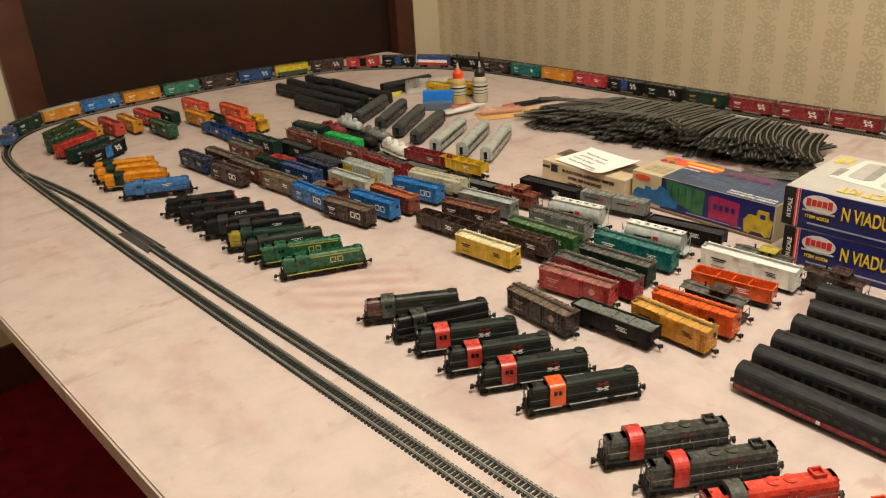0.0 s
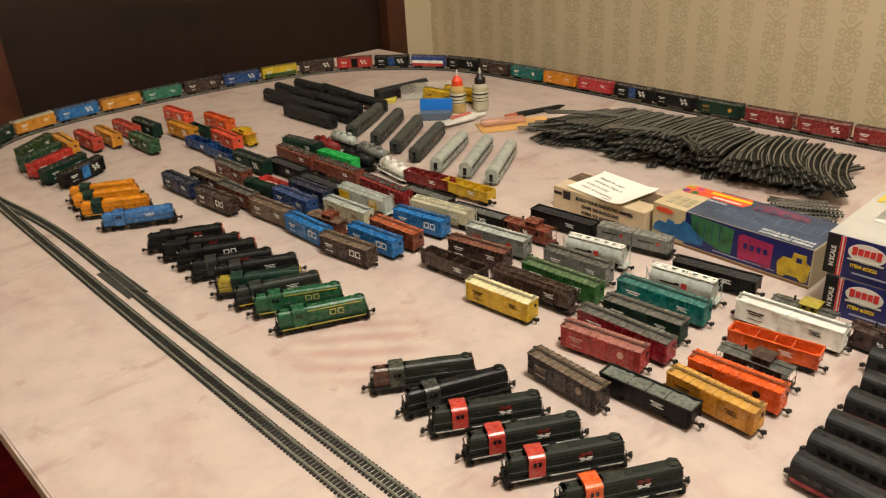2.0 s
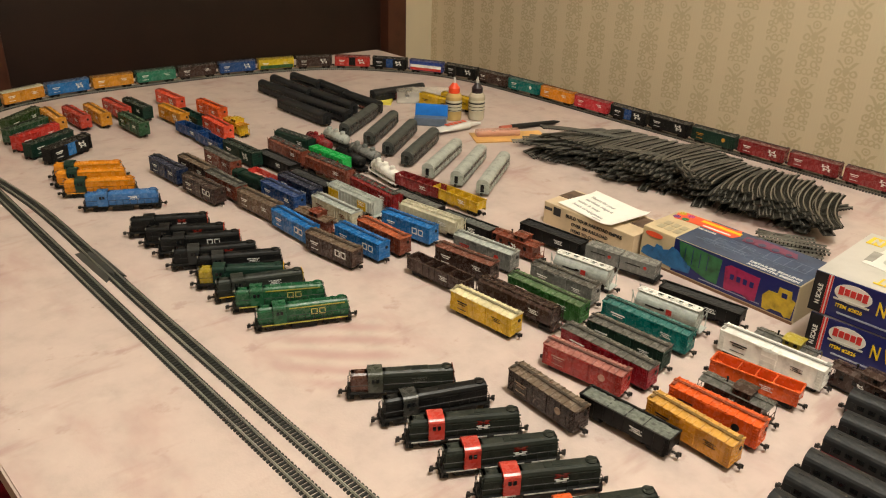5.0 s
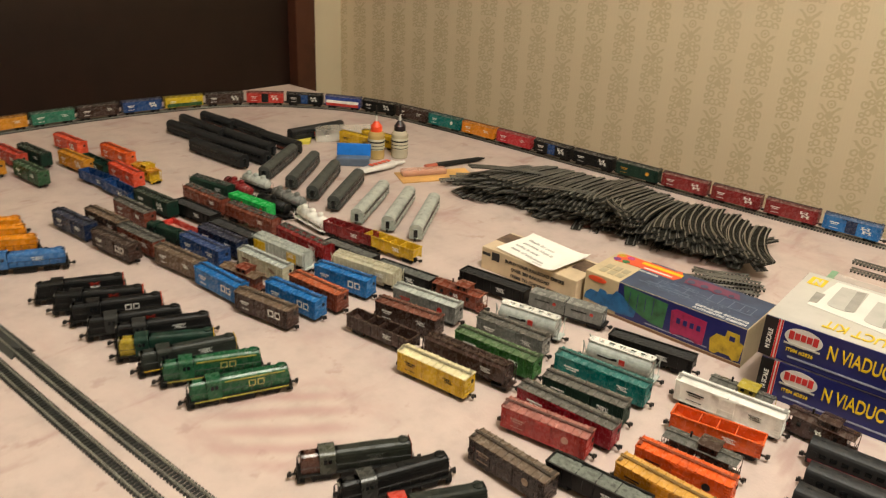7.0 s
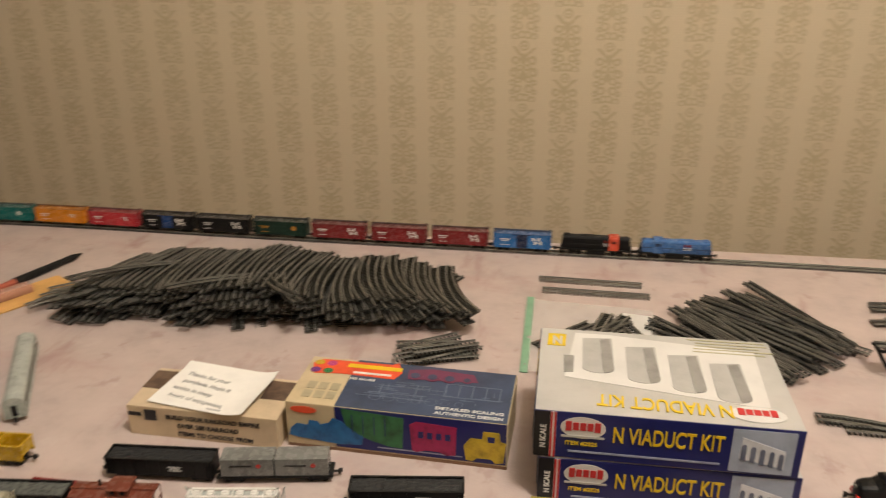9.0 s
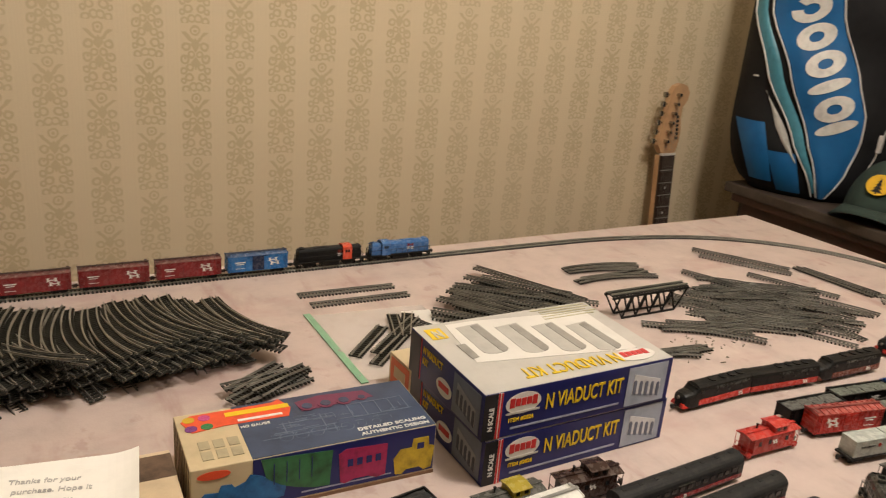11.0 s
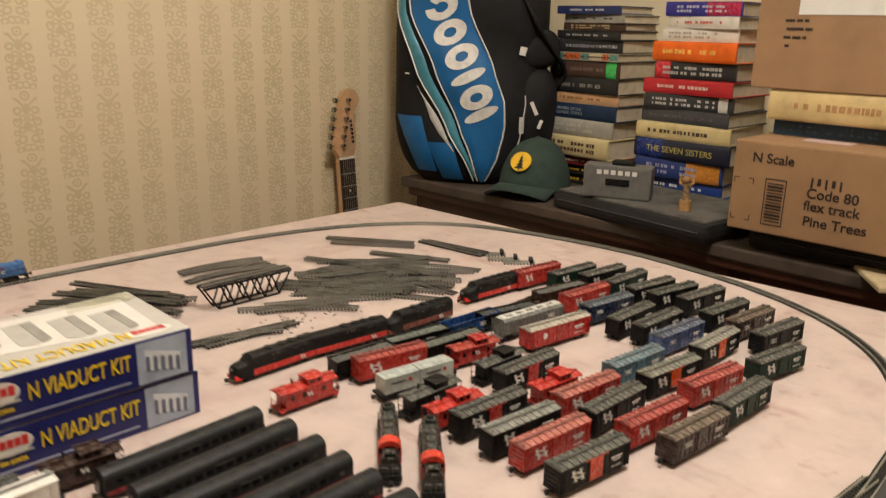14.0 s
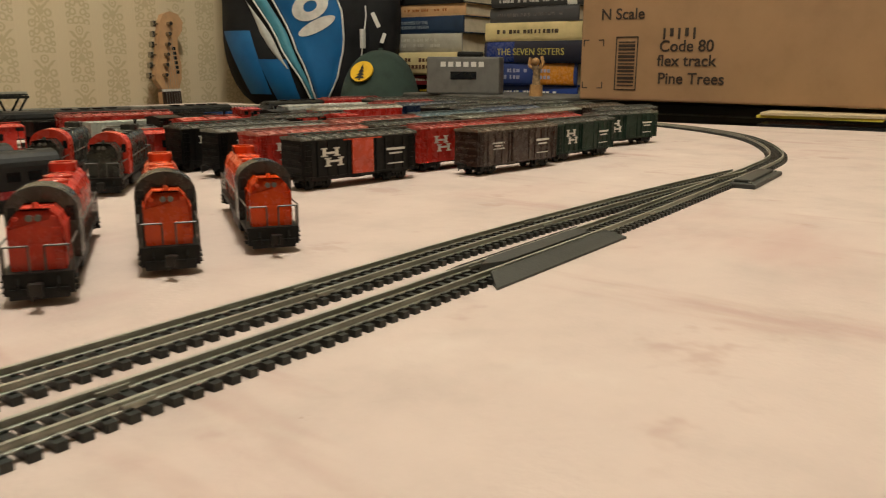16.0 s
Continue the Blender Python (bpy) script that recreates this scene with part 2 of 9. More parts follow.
    rim = math1("LESS_THAN", math1("ABSOLUTE", math1("SUBTRACT", uu, 0.375)), 0.010)
    dash = math1("GREATER_THAN", math1("SINE", math1("MULTIPLY", sep.outputs["Z"], 1300.0)), -0.1)
    dots = math1("MULTIPLY", dash, math1("LESS_THAN", math1("ABSOLUTE", math1("SUBTRACT", uu, 0.405)), 0.013))
    dots = math1("ADD", dots, math1("MULTIPLY", dash, math1("LESS_THAN", math1("ABSOLUTE", math1("SUBTRACT", uu, 0.470)), 0.010)))
    weave = node(nt, "ShaderNodeTexNoise", Scale=1.0, Detail=2.0)
    mp = nt.nodes.new("ShaderNodeMapping")
    mp.inputs["Scale"].default_value = (2200, 1, 420)
    L(tc.outputs["Object"], mp.inputs[0])
    L(mp.outputs[0], weave.inputs["Vector"])
    blot = node(nt, "ShaderNodeTexNoise", Scale=2.3, Detail=3.0)
    L(tc.outputs["Object"], blot.inputs["Vector"])
    ink = math1("ADD", scroll, math1("ADD", math1("MULTIPLY", rim, 0.07), math1("MULTIPLY", dots, 0.22)))
    ink = math1("MULTIPLY", ink, math1("ADD", math1("MULTIPLY", blot.outputs["Fac"], 0.7), 0.42))
    mix = nt.nodes.new("ShaderNodeMix")
    mix.data_type = "RGBA"
    L(ink, mix.inputs[0])
    mix.inputs[6].default_value = (0.72, 0.605, 0.420, 1)
    mix.inputs[7].default_value = (0.50, 0.400, 0.225, 1)
    sheen = nt.nodes.new("ShaderNodeHueSaturation")
    L(mix.outputs[2], sheen.inputs["Color"])
    L(math1("ADD", math1("MULTIPLY", weave.outputs["Fac"], 0.22), 0.89), sheen.inputs["Value"])
    L(sheen.outputs[0], b.inputs["Base Color"])
    bp = node(nt, "ShaderNodeBump", Strength=0.25, Distance=0.0006)
    L(math1("ADD", ink, weave.outputs["Fac"]), bp.inputs["Height"])
    L(bp.outputs[0], b.inputs["Normal"])
    return m


def structure(name, bm, material, label, category):
    ob = part(name, bm, material, None)
    return tagged(ob, label, category, kind="structure")


cream = surface("cream_wall_paint", (0.66, 0.58, 0.41), 0.7, var=0.04, scale=4, grain=250)
carpet = surface("red_carpet", (0.16, 0.006, 0.012), 0.95, var=0.25, scale=18, grain=700, bump=0.9, spec=0.1)
plaster = surface("ceiling_plaster", (0.80, 0.77, 0.70), 0.9, var=0.03)
doorwood = surface("dark_door_wood", (0.017, 0.0075, 0.0048), 0.45, var=0.25, scale=7, grain=120)
trimwood = surface("stained_trim_wood", (0.075, 0.026, 0.014), 0.4, var=0.25, scale=9, grain=160)

H0, H1, XR, YN = FLOOR, 1.72, 1.83, -1.9
bm = bmesh.new()
box(bm, (WALL_X + XR) / 2, WALL_Y + 0.05, (H0 + H1) / 2, XR - WALL_X + 0.4, 0.10, H1 - H0)
structure("wall_north", bm, wallpaper(), "buff damask-patterned wallpaper on the long wall behind the table", "wall")
DY0, DY1, DZ1 = 0.805, 2.022, 1.31
bm = bmesh.new()
box(bm, WALL_X - 0.05, (YN + DY0) / 2, (H0 + H1) / 2, 0.10, DY0 - YN, H1 - H0)
box(bm, WALL_X - 0.05, (DY1 + WALL_Y) / 2, (H0 + H1) / 2, 0.10, WALL_Y - DY1, H1 - H0)
box(bm, WALL_X - 0.05, (DY0 + DY1) / 2, (DZ1 + H1) / 2, 0.10, DY1 - DY0, H1 - DZ1)
structure("wall_west", bm, cream, "plain cream painted wall with a dark door in it", "wall")
bm = bmesh.new()
box(bm, XR + 0.05, (YN + WALL_Y) / 2, (H0 + H1) / 2, 0.10, WALL_Y - YN, H1 - H0)
structure("wall_east", bm, cream, "plain cream painted wall behind the dresser", "wall")
bm = bmesh.new()
box(bm, (WALL_X + XR) / 2, YN - 0.05, (H0 + H1) / 2, XR - WALL_X + 0.4, 0.10, H1 - H0)
structure("wall_south", bm, cream, "plain cream painted wall", "wall")
bm = bmesh.new()
box(bm, (WALL_X + XR) / 2, (YN + WALL_Y) / 2, H0 - 0.03, XR - WALL_X + 0.4, WALL_Y - YN + 0.2, 0.06)
structure("floor", bm, carpet, "deep red pile carpet on the floor", "floor")
bm = bmesh.new()
box(bm, (WALL_X + XR) / 2, (YN + WALL_Y) / 2, H1 + 0.03, XR - WALL_X + 0.4, WALL_Y - YN + 0.2, 0.06)
structure("ceiling", bm, plaster, "plain off-white plaster ceiling", "ceiling")

door = tagged(new("door_1"), "dark brown flush wooden door, closed, behind the table end", "door", kind="structure")
door.matrix_basis = pose(WALL_X - 0.03, (DY0 + DY1) / 2, H0)
bm = bmesh.new()
box(bm, 0, 0, (DZ1 - H0) / 2, 0.035, DY1 - DY0 - 0.11, DZ1 - H0 - 0.01, 0.002)
part("door_leaf", bm, doorwood, door)
for s in (-1, 1):
    bm = bmesh.new()
    box(bm, 0.03, s * ((DY1 - DY0) / 2 - 0.02), (DZ1 - H0) / 2, 0.05, 0.075, DZ1 - H0, 0.004)
    part("jamb", bm, trimwood, door, "reddish brown stained casing")
bm = bmesh.new()
box(bm, 0.03, 0, DZ1 - H0 - 0.005, 0.05, DY1 - DY0 - 0.11, 0.07, 0.004)
part("head_casing", bm, trimwood, door)
bm = bmesh.new()
cyl(bm, (0.017, -0.38, 1.0), (0.06, -0.38, 1.0), 0.012, n=14)
bmesh.ops.create_uvsphere(bm, u_segments=16, v_segments=10, radius=0.027, matrix=Matrix.Translation((0.075, -0.38, 1.0)))
part("door_knob", bm, surface("aged_brass", (0.30, 0.20, 0.07), 0.3, metal=0.9), door, smooth=True)

bm = bmesh.new()
box(bm, WALL_X + 0.008, (YN + DY0 - 0.05) / 2, H0 + 0.06, 0.016, DY0 - 0.05 - YN, 0.12, 0.003)
box(bm, (WALL_X + XR) / 2, WALL_Y - 0.008, H0 + 0.06, XR - WALL_X - 0.04, 0.016, 0.12, 0.003)
structure("baseboard", bm, trimwood, "dark stained wooden baseboard along the walls", "baseboard")

# ---- ceiling lamp ----
cl = thing("ceiling_lamp", pose(0.30, 0.70, H1), "round ceiling lamp with a white glass dish", "lamp")
bm = bmesh.new()
cyl(bm, (0, 0, -0.02), (0, 0, 0), 0.10, n=32)
part("base", bm, surface("aged_brass", (0.30, 0.20, 0.07), 0.3, metal=0.9), cl)
bm = bmesh.new()
cyl(bm, (0, 0, -0.06), (0, 0, -0.02), 0.11, 0.13, n=40)
part("shade", bm, surface("opal_glass", (0.8, 0.76, 0.66), 0.3, bump=0), cl)

# ---- table ----
def felt():
    """Pink paint on board, with grey-brown smears, dusty bands and lighter rubbed patches."""
    m = surface("pink_board_paint", (0.490, 0.398, 0.356), 0.72, var=0.075, scale=26, grain=420, bump=0.25, spec=0.25)
    nt = m.node_tree
    b = nt.nodes["Principled BSDF"]
    tc = nt.nodes.new("ShaderNodeTexCoord")
    out = b.inputs["Base Color"].links[0].from_socket
    for turn, stretch, scale, lo, hi, most, rgb in ((0.15, (4, 9, 4), 1.5, 0.50, 0.74, 0.60, (0.415, 0.280, 0.250)), (-0.98, (16, 4.2, 4), 1.4, 0.56, 0.74, 0.62, (0.345, 0.215, 0.185)),
                                              (0.5, (8, 7, 7), 3.2, 0.60, 0.70, 0.50, (0.350, 0.235, 0.200)), (0.9, (6, 6, 6), 2.2, 0.60, 0.75, 0.45, (0.60, 0.52, 0.47)), (0.0, (60, 50, 50), 1.6, 0.72, 0.76, 0.55, (0.28, 0.20, 0.17))):
        mp = nt.nodes.new("ShaderNodeMapping")
        mp.inputs["Scale"].default_value = stretch
        mp.inputs["Rotation"].default_value = (0, 0, turn)
        mp.inputs["Location"].default_value = (turn * 7, scale * 3, 0)
        nt.links.new(tc.outputs["Object"], mp.inputs[0])
        n = node(nt, "ShaderNodeTexNoise", Scale=scale, Detail=4.0, Roughness=0.6)
        nt.links.new(mp.outputs[0], n.inputs["Vector"])
        r = node(nt, "ShaderNodeMapRange")
        r.interpolation_type = "SMOOTHSTEP"
        r.inputs["From Min"].default_value, r.inputs["From Max"].default_value, r.inputs["To Max"].default_value = lo, hi, most
        nt.links.new(n.outputs["Fac"], r.inputs["Value"])
        mix = nt.nodes.new("ShaderNodeMix")
        mix.data_type = "RGBA"
        nt.links.new(r.outputs[0], mix.inputs[0])
        nt.links.new(out, mix.inputs[6])
        mix.inputs[7].default_value = (*rgb, 1)
        out = mix.outputs[2]
    # dusty lines left where a row of models once stood
    mp = nt.nodes.new("ShaderNodeMapping")
    mp.vector_type = "TEXTURE"
    mp.inputs["Location"].default_value = (-0.330, 0.736, 0)
    mp.inputs["Rotation"].default_value = (0, 0, radians(47))
    nt.links.new(tc.outputs["Object"], mp.inputs[0])
    wave = node(nt, "ShaderNodeTexWave", Scale=12.6, Distortion=2.2, Detail=3.0)
    wave.bands_direction = "Y"
    nt.links.new(mp.outputs[0], wave.inputs["Vector"])
    far = nt.nodes.new("ShaderNodeVectorMath")
    far.operation = "LENGTH"
    nt.links.new(mp.outputs[0], far.inputs[0])
    fade = node(nt, "ShaderNodeMapRange")
    fade.interpolation_type = "SMOOTHSTEP"
    fade.inputs["From Min"].default_value, fade.inputs["From Max"].default_value, fade.inputs["To Min"].default_value, fade.inputs["To Max"].default_value = 0.035, 0.085, 0.5, 0.0
    nt.links.new(far.outputs["Value"], fade.inputs["Value"])
    both = nt.nodes.new("ShaderNodeMath")
    both.operation = "MULTIPLY"
    nt.links.new(fade.outputs[0], both.inputs[0])
    nt.links.new(wave.outputs["Fac"], both.inputs[1])
    mix = nt.nodes.new("ShaderNodeMix")
    mix.data_type = "RGBA"
    nt.links.new(both.outputs[0], mix.inputs[0])
    nt.links.new(out, mix.inputs[6])
    mix.inputs[7].default_value = (0.38, 0.205, 0.185, 1)
    nt.links.new(mix.outputs[2], b.inputs["Base Color"])
    return m


table = thing("layout_table", pose(0, 0, 0), "long board table painted dusty pink, standing before the papered wall", "table")
bm = bmesh.new()
ring = [(X0, Y0), (X1, Y0), (X1 - 0.06, Y1), (X0 + 0.14, Y1)]
lo, hi = [bm.verts.new((x, y, -0.022)) for x, y in ring], [bm.verts.new((x, y, 0)) for x, y in ring]
for i in range(4):
    bm.faces.new((lo[i], lo[(i + 1) % 4], hi[(i + 1) % 4], hi[i]))
bm.faces.new(hi)
bm.faces.new(lo[::-1])
bmesh.ops.bevel(bm, geom=bm.edges[:], offset=0.002, segments=2, affect="EDGES")
part("tabletop", bm, felt(), table)
framewood = surface("pine_frame_wood", (0.42, 0.30, 0.20), 0.6, var=0.15, scale=14, grain=200)
for y in (Y0 + 0.20, Y1 - 0.20):
    bm = bmesh.new()
    box(bm, (X0 + X1) / 2 + 0.09, y, -0.067, X1 - X0 - 0.24, 0.03, 0.09, 0.002)
    part("apron", bm, framewood, table)
for x in (X0 + 0.75, X1 - 0.12):
    for y in (Y0 + 0.20, Y1 - 0.20):
        bm = bmesh.new()
        box(bm, x, y, (FLOOR - 0.022) / 2 - 0.0, 0.05, 0.04, -FLOOR - 0.024, 0.002)
        part("leg", bm, framewood, table)

# ---- rolling stock ----
# Every car is built along x with its wheels on z = 0.


def wheelset(bm):
    for s in (-1, 1):
        cyl(bm, (0, s * 0.0040, 0.0032), (0, s * 0.0049, 0.0032), 0.0032, n=14)
        cyl(bm, (0, s * 0.0036, 0.0032), (0, s * 0.0041, 0.0032), 0.0037, n=14)
    cyl(bm, (0, -0.0040, 0.0032), (0, 0.0040, 0.0032), 0.0008, n=6)


def sideframes(bm):
    for s in (-1, 1):
        y = s * 0.0060
        box(bm, 0, y, 0.0048, 0.0150, 0.0013, 0.0014)
        box(bm, 0, y, 0.0028, 0.0070, 0.0013, 0.0012)
        for e in (-1, 1):
            box(bm, e * 0.0056, y, 0.0036, 0.0030, 0.0018, 0.0030)
            box(bm, e * 0.0022, y, 0.0036, 0.0011, 0.0015, 0.0030)
        cyl(bm, (0, y - 0.0009, 0.0038), (0, y + 0.0009, 0.0038), 0.0011, n=6)
    box(bm, 0, 0, 0.0050, 0.0032, 0.0125, 0.0018)


def coupler_shape(bm):
    box(bm, 0.0022, 0, 0.0062, 0.0050, 0.0016, 0.0014)
    box(bm, 0.0052, 0, 0.0062, 0.0026, 0.0036, 0.0034, 0.0004)
    box(bm, 0.0066, 0.0013, 0.0062, 0.0016, 0.0011, 0.0036)
    box(bm, 0.0058, -0.0011, 0.0048, 0.0006, 0.0006, 0.0032)


def truck(parent, x, z=0.0):
    t = part("truck", shared("truck", sideframes), dark, parent, at=pose(x, 0, z))
    for s in (-1, 1):
        part("wheelset", shared("wheelset", wheelset), wheelmat, t, at=pose(s * 0.0056, 0, 0))
    return t


def running_gear(car, L, inset=0.013):
    for s in (-1, 1):
        truck(car, s * (L / 2 - inset))
        part("coupler", shared("coupler", coupler_shape), wheelmat, car, at=pose(s * (L / 2 - 0.0005), 0, 0, 0, 0, 0 if s > 0 else 180))


def car_at(name, x, y, deg, label, category, group=""):
    return thing(name, pose(x, y, 0.0, 0, 0, deg), label, category, group)


def ladder_shape(n, h):
    def build(bm):
        for s in (-1, 1):
            box(bm, s * 0.0022, 0, h / 2, 0.0004, 0.0005, h)
        for i in range(n):
            box(bm, 0, 0, h * (i + 0.5) / n, 0.0044, 0.0005, 0.0004)
    return build


def mark(parent, x, z, w, h, material, y, name="lettering"):
    """Plain painted bars on both sides of a car."""
    for s in (-1, 1):
        bm = bmesh.new()
        box(bm, 0, 0, 0, w, 0.0003, h)
        part(name, bm, material, parent, at=pose(s * x * (-1), s * y, z))


def herald(parent, x, z, h, y, material, kind):
    """A railroad's mark as plain shapes: slabs, hollow letters without words, a disc or bars."""
    def build(bm):
        t = 0.0003
        if kind == "slabs":                                  # two slab-serif blocks one above the other
            for zz, sh in ((h * 0.28, -h * 0.10), (-h * 0.28, h * 0.10)):
                for s in (-1, 1):
                    box(bm, sh + s * h * 0.34, 0, zz, h * 0.17, t, h * 0.46)
                    box(bm, sh + s * h * 0.34, 0, zz + h * 0.21, h * 0.34, t, h * 0.07)
                    box(bm, sh + s * h * 0.34, 0, zz - h * 0.21, h * 0.34, t, h * 0.07)
                box(bm, sh, 0, zz + sh * 0.4, h * 0.60, t, h * 0.12)
            bmesh.ops.scale(bm, vec=(1.08, 1, 0.82), verts=bm.verts[:])
        elif kind in ("upper_slab", "lower_slab"):           # one wide slab-serif block of a two-colour mark
            zz = h * (0.30 if kind == "upper_slab" else -0.30)
            for s in (-1, 1):
                box(bm, s * h * 0.42, 0, zz, h * 0.24, t, h * 0.44)
                box(bm, s * h * 0.42, 0, zz + h * 0.19, h * 0.56, t, h * 0.09)
                box(bm, s * h * 0.42, 0, zz - h * 0.19, h * 0.56, t, h * 0.09)
            box(bm, 0, 0, zz, h * 0.70, t, h * 0.13)
        elif kind == "pair":                                 # two rounded hollow shapes side by side
            for s in (-1, 1):
                for a, b, c, d in ((s * h * .62 - h * .42, 0, h * .16, h), (s * h * .62, h * .42, h * .9, h * .16), (s * h * .62, -h * .42, h * .9, h * .16)):
                    box(bm, a, 0, b, c, t, d, 0)
                box(bm, s * h * .62 + h * .42, 0, 0, h * .16, t, h * (1.0 if s < 0 else 0.5))
        elif kind == "disc":
            cyl(bm, (0, -t / 2, 0), (0, t / 2, 0), h / 2, n=20)
        elif kind == "block":
            box(bm, 0, 0, 0, h, t, h)
        elif kind == "oval":
            cyl(bm, (0, -t / 2, 0), (0, t / 2, 0), h / 2, n=20)
            bmesh.ops.scale(bm, vec=(1.9, 1, 1), verts=bm.verts[:])
        else:
            r = random.Random(3)
            for i, width in enumerate((2.0, 1.3, 1.7)):
                xx = -h * width / 2
                while xx < h * width / 2:
                    w = h * r.uniform(0.10, 0.26)
                    box(bm, xx + w / 2, 0, h * (0.34 - 0.30 * i), w * 0.78, t, h * 0.15)
                    xx += w * (1.0 if r.random() < 0.8 else 1.6)
    me = shared(("herald", kind, round(h, 5)), build)
    for s in (-1, 1):
        part("herald", me, material, parent, at=pose(-s * x, s * y, z, 0, 0, 0 if s < 0 else 180))


def boxcar(x, y, deg, L, colour, roof, label, group, ends=None, door=None, marks="slabs", ink=None, ribs=12, tall=0.0, doorside=0.0, seams=11):
    car = car_at("boxcar", x, y, deg, label, "toy boxcar", group)
    W, z0, z1 = 0.0180, 0.0058, 0.0262 + tall
    if x > 0.15:                                            # dust and the pale sheen of grazing light, both mixed into these roof colours
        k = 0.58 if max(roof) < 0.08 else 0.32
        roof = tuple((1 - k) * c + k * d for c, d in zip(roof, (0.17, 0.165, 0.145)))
    # other darker roofs: a weaker mix of dust and sheen in the colour
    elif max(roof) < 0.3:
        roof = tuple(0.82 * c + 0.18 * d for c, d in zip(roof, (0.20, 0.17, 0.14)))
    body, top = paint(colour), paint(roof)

    def shell(bm):
        ribbed(bm, [(-W / 2, z0), (-W / 2, z1), (W / 2, z1), (W / 2, z0)], -L / 2, L / 2, ribs, (0, 2), skip=(-L * 0.09, L * 0.09))
        for e in (-1, 1):
            for k in range(5):
                box(bm, e * L / 2, 0, z0 + (z1 - z0) * (k + 0.7) / 5.4, 0.0009, W * 0.86, 0.0013, 0.0003)
        for s in (-1, 1):
            box(bm, 0, s * W / 2, z0 + 0.0006, L, 0.0008, 0.0012)
            box(bm, 0, s * W / 2, z1 - 0.0006, L, 0.0008, 0.0010)
    part("body", shared(("box_shell", L, ribs, tall), shell), body, car)

    def roofing(bm):
        h = W / 2 + 0.0004
        n, rings = seams, []
        for i in range(n + 1):                               # one pressed sheet with raised seams
            xx = -L / 2 + L * i / n
            for dx, up in ((-0.0006, 0.0), (-0.0004, 0.0008), (0.0004, 0.0008), (0.0006, 0.0)):
                rings.append([bm.verts.new((xx + dx, yy, zz)) for yy, zz in ((-h, z1), (h, z1), (h, z1 + 0.0006 + up), (0, z1 + 0.0020 + up), (-h, z1 + 0.0006 + up))])
        for p, q in zip(rings, rings[1:]):
            for k in range(5):
                bm.faces.new((p[k], p[(k + 1) % 5], q[(k + 1) % 5], q[k]))
        bm.faces.new(rings[0][::-1])
        bm.faces.new(rings[-1])
        bmesh.ops.recalc_face_normals(bm, faces=bm.faces[:])
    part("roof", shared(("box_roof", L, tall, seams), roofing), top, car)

    def walk_board(bm):
        for s in (-1, 0, 1):
            box(bm, 0, s * 0.0011, z1 + 0.0032, L + 0.002, 0.0009, 0.0006)
        for e in (-1, 1):
            box(bm, e * (L / 2 - 0.002), e * 0.0045, z1 + 0.0027, 0.003, 0.0060, 0.0004)
    part("running_board", shared(("box_walk", L, tall), walk_board), paint(tuple((0.6 if x > 0.15 else 0.34) * q for q in roof), 0.5), car)

    def door_shape(bm):
        box(bm, 0, 0, 0, 0.0150, 0.0010, z1 - z0 - 0.002, 0.0002)
        for k in range(4):
            box(bm, 0, -0.0004, -0.008 + 0.0053 * k, 0.0142, 0.0006, 0.0006)
        box(bm, 0, 0, (z1 - z0) / 2 - 0.0006, 0.0270, 0.0010, 0.0006)
    for s in (-1, 1):
        part("door", shared(("box_door", tall), door_shape), paint(door or colour), car, "contrasting painted door" if door else "", at=pose(doorside, s * (W / 2 + 0.0004), (z0 + z1) / 2, 0, 0, 0 if s < 0 else 180))
    for e in (-1, 1):
        for s in (-1, 1):
            part("ladder", shared(("ladder", 7, tall), ladder_shape(7, z1 - z0 - 0.001)), body, car, at=pose(e * (L / 2 - 0.0034), s * (W / 2 + 0.0007), z0))
    part("brake_wheel", shared("brake_wheel", lambda bm: cyl(bm, (0, 0, 0), (0.0006, 0, 0), 0.0019, n=12)), dark, car, at=pose(L / 2 + 0.0006, 0.003, z1 - 0.006))

    def frame_shape(bm):
        box(bm, 0, 0, z0 - 0.0008, L - 0.004, 0.0050, 0.0022)
        box(bm, 0.006, 0.0035, z0 - 0.0018, 0.0080, 0.0035, 0.0025)
        for i in range(7):
            box(bm, -L / 2 + L * (i + 0.5) / 7, 0, z0 - 0.0004, 0.0009, W - 0.002, 0.0010)
    part("underframe", shared(("box_frame", L), frame_shape), dark, car)
    running_gear(car, L)
    inkm = paint(ink) if ink else white_ink
    if marks:
        k = -1 if x > 0.3 and group == "parked model cars" else 1
        herald(car, k * L * 0.26, z0 + (z1 - z0) * 0.55, {"slabs": 0.0114, "pair": 0.0080, "disc": 0.0070}.get(marks, 0.0058), W / 2 + 0.0005, inkm, marks)
        mark(car, -k * L * 0.30, z0 + (z1 - z0) * 0.62, L * 0.17, 0.0013, inkm, W / 2 + 0.0005)
        mark(car, -k * L * 0.30, z0 + (z1 - z0) * 0.50, L * 0.12, 0.0009, inkm, W / 2 + 0.0005)
        mark(car, -k * L * 0.30, z0 + (z1 - z0) * 0.22, L * 0.15, 0.0006, inkm, W / 2 + 0.0005)
    return car


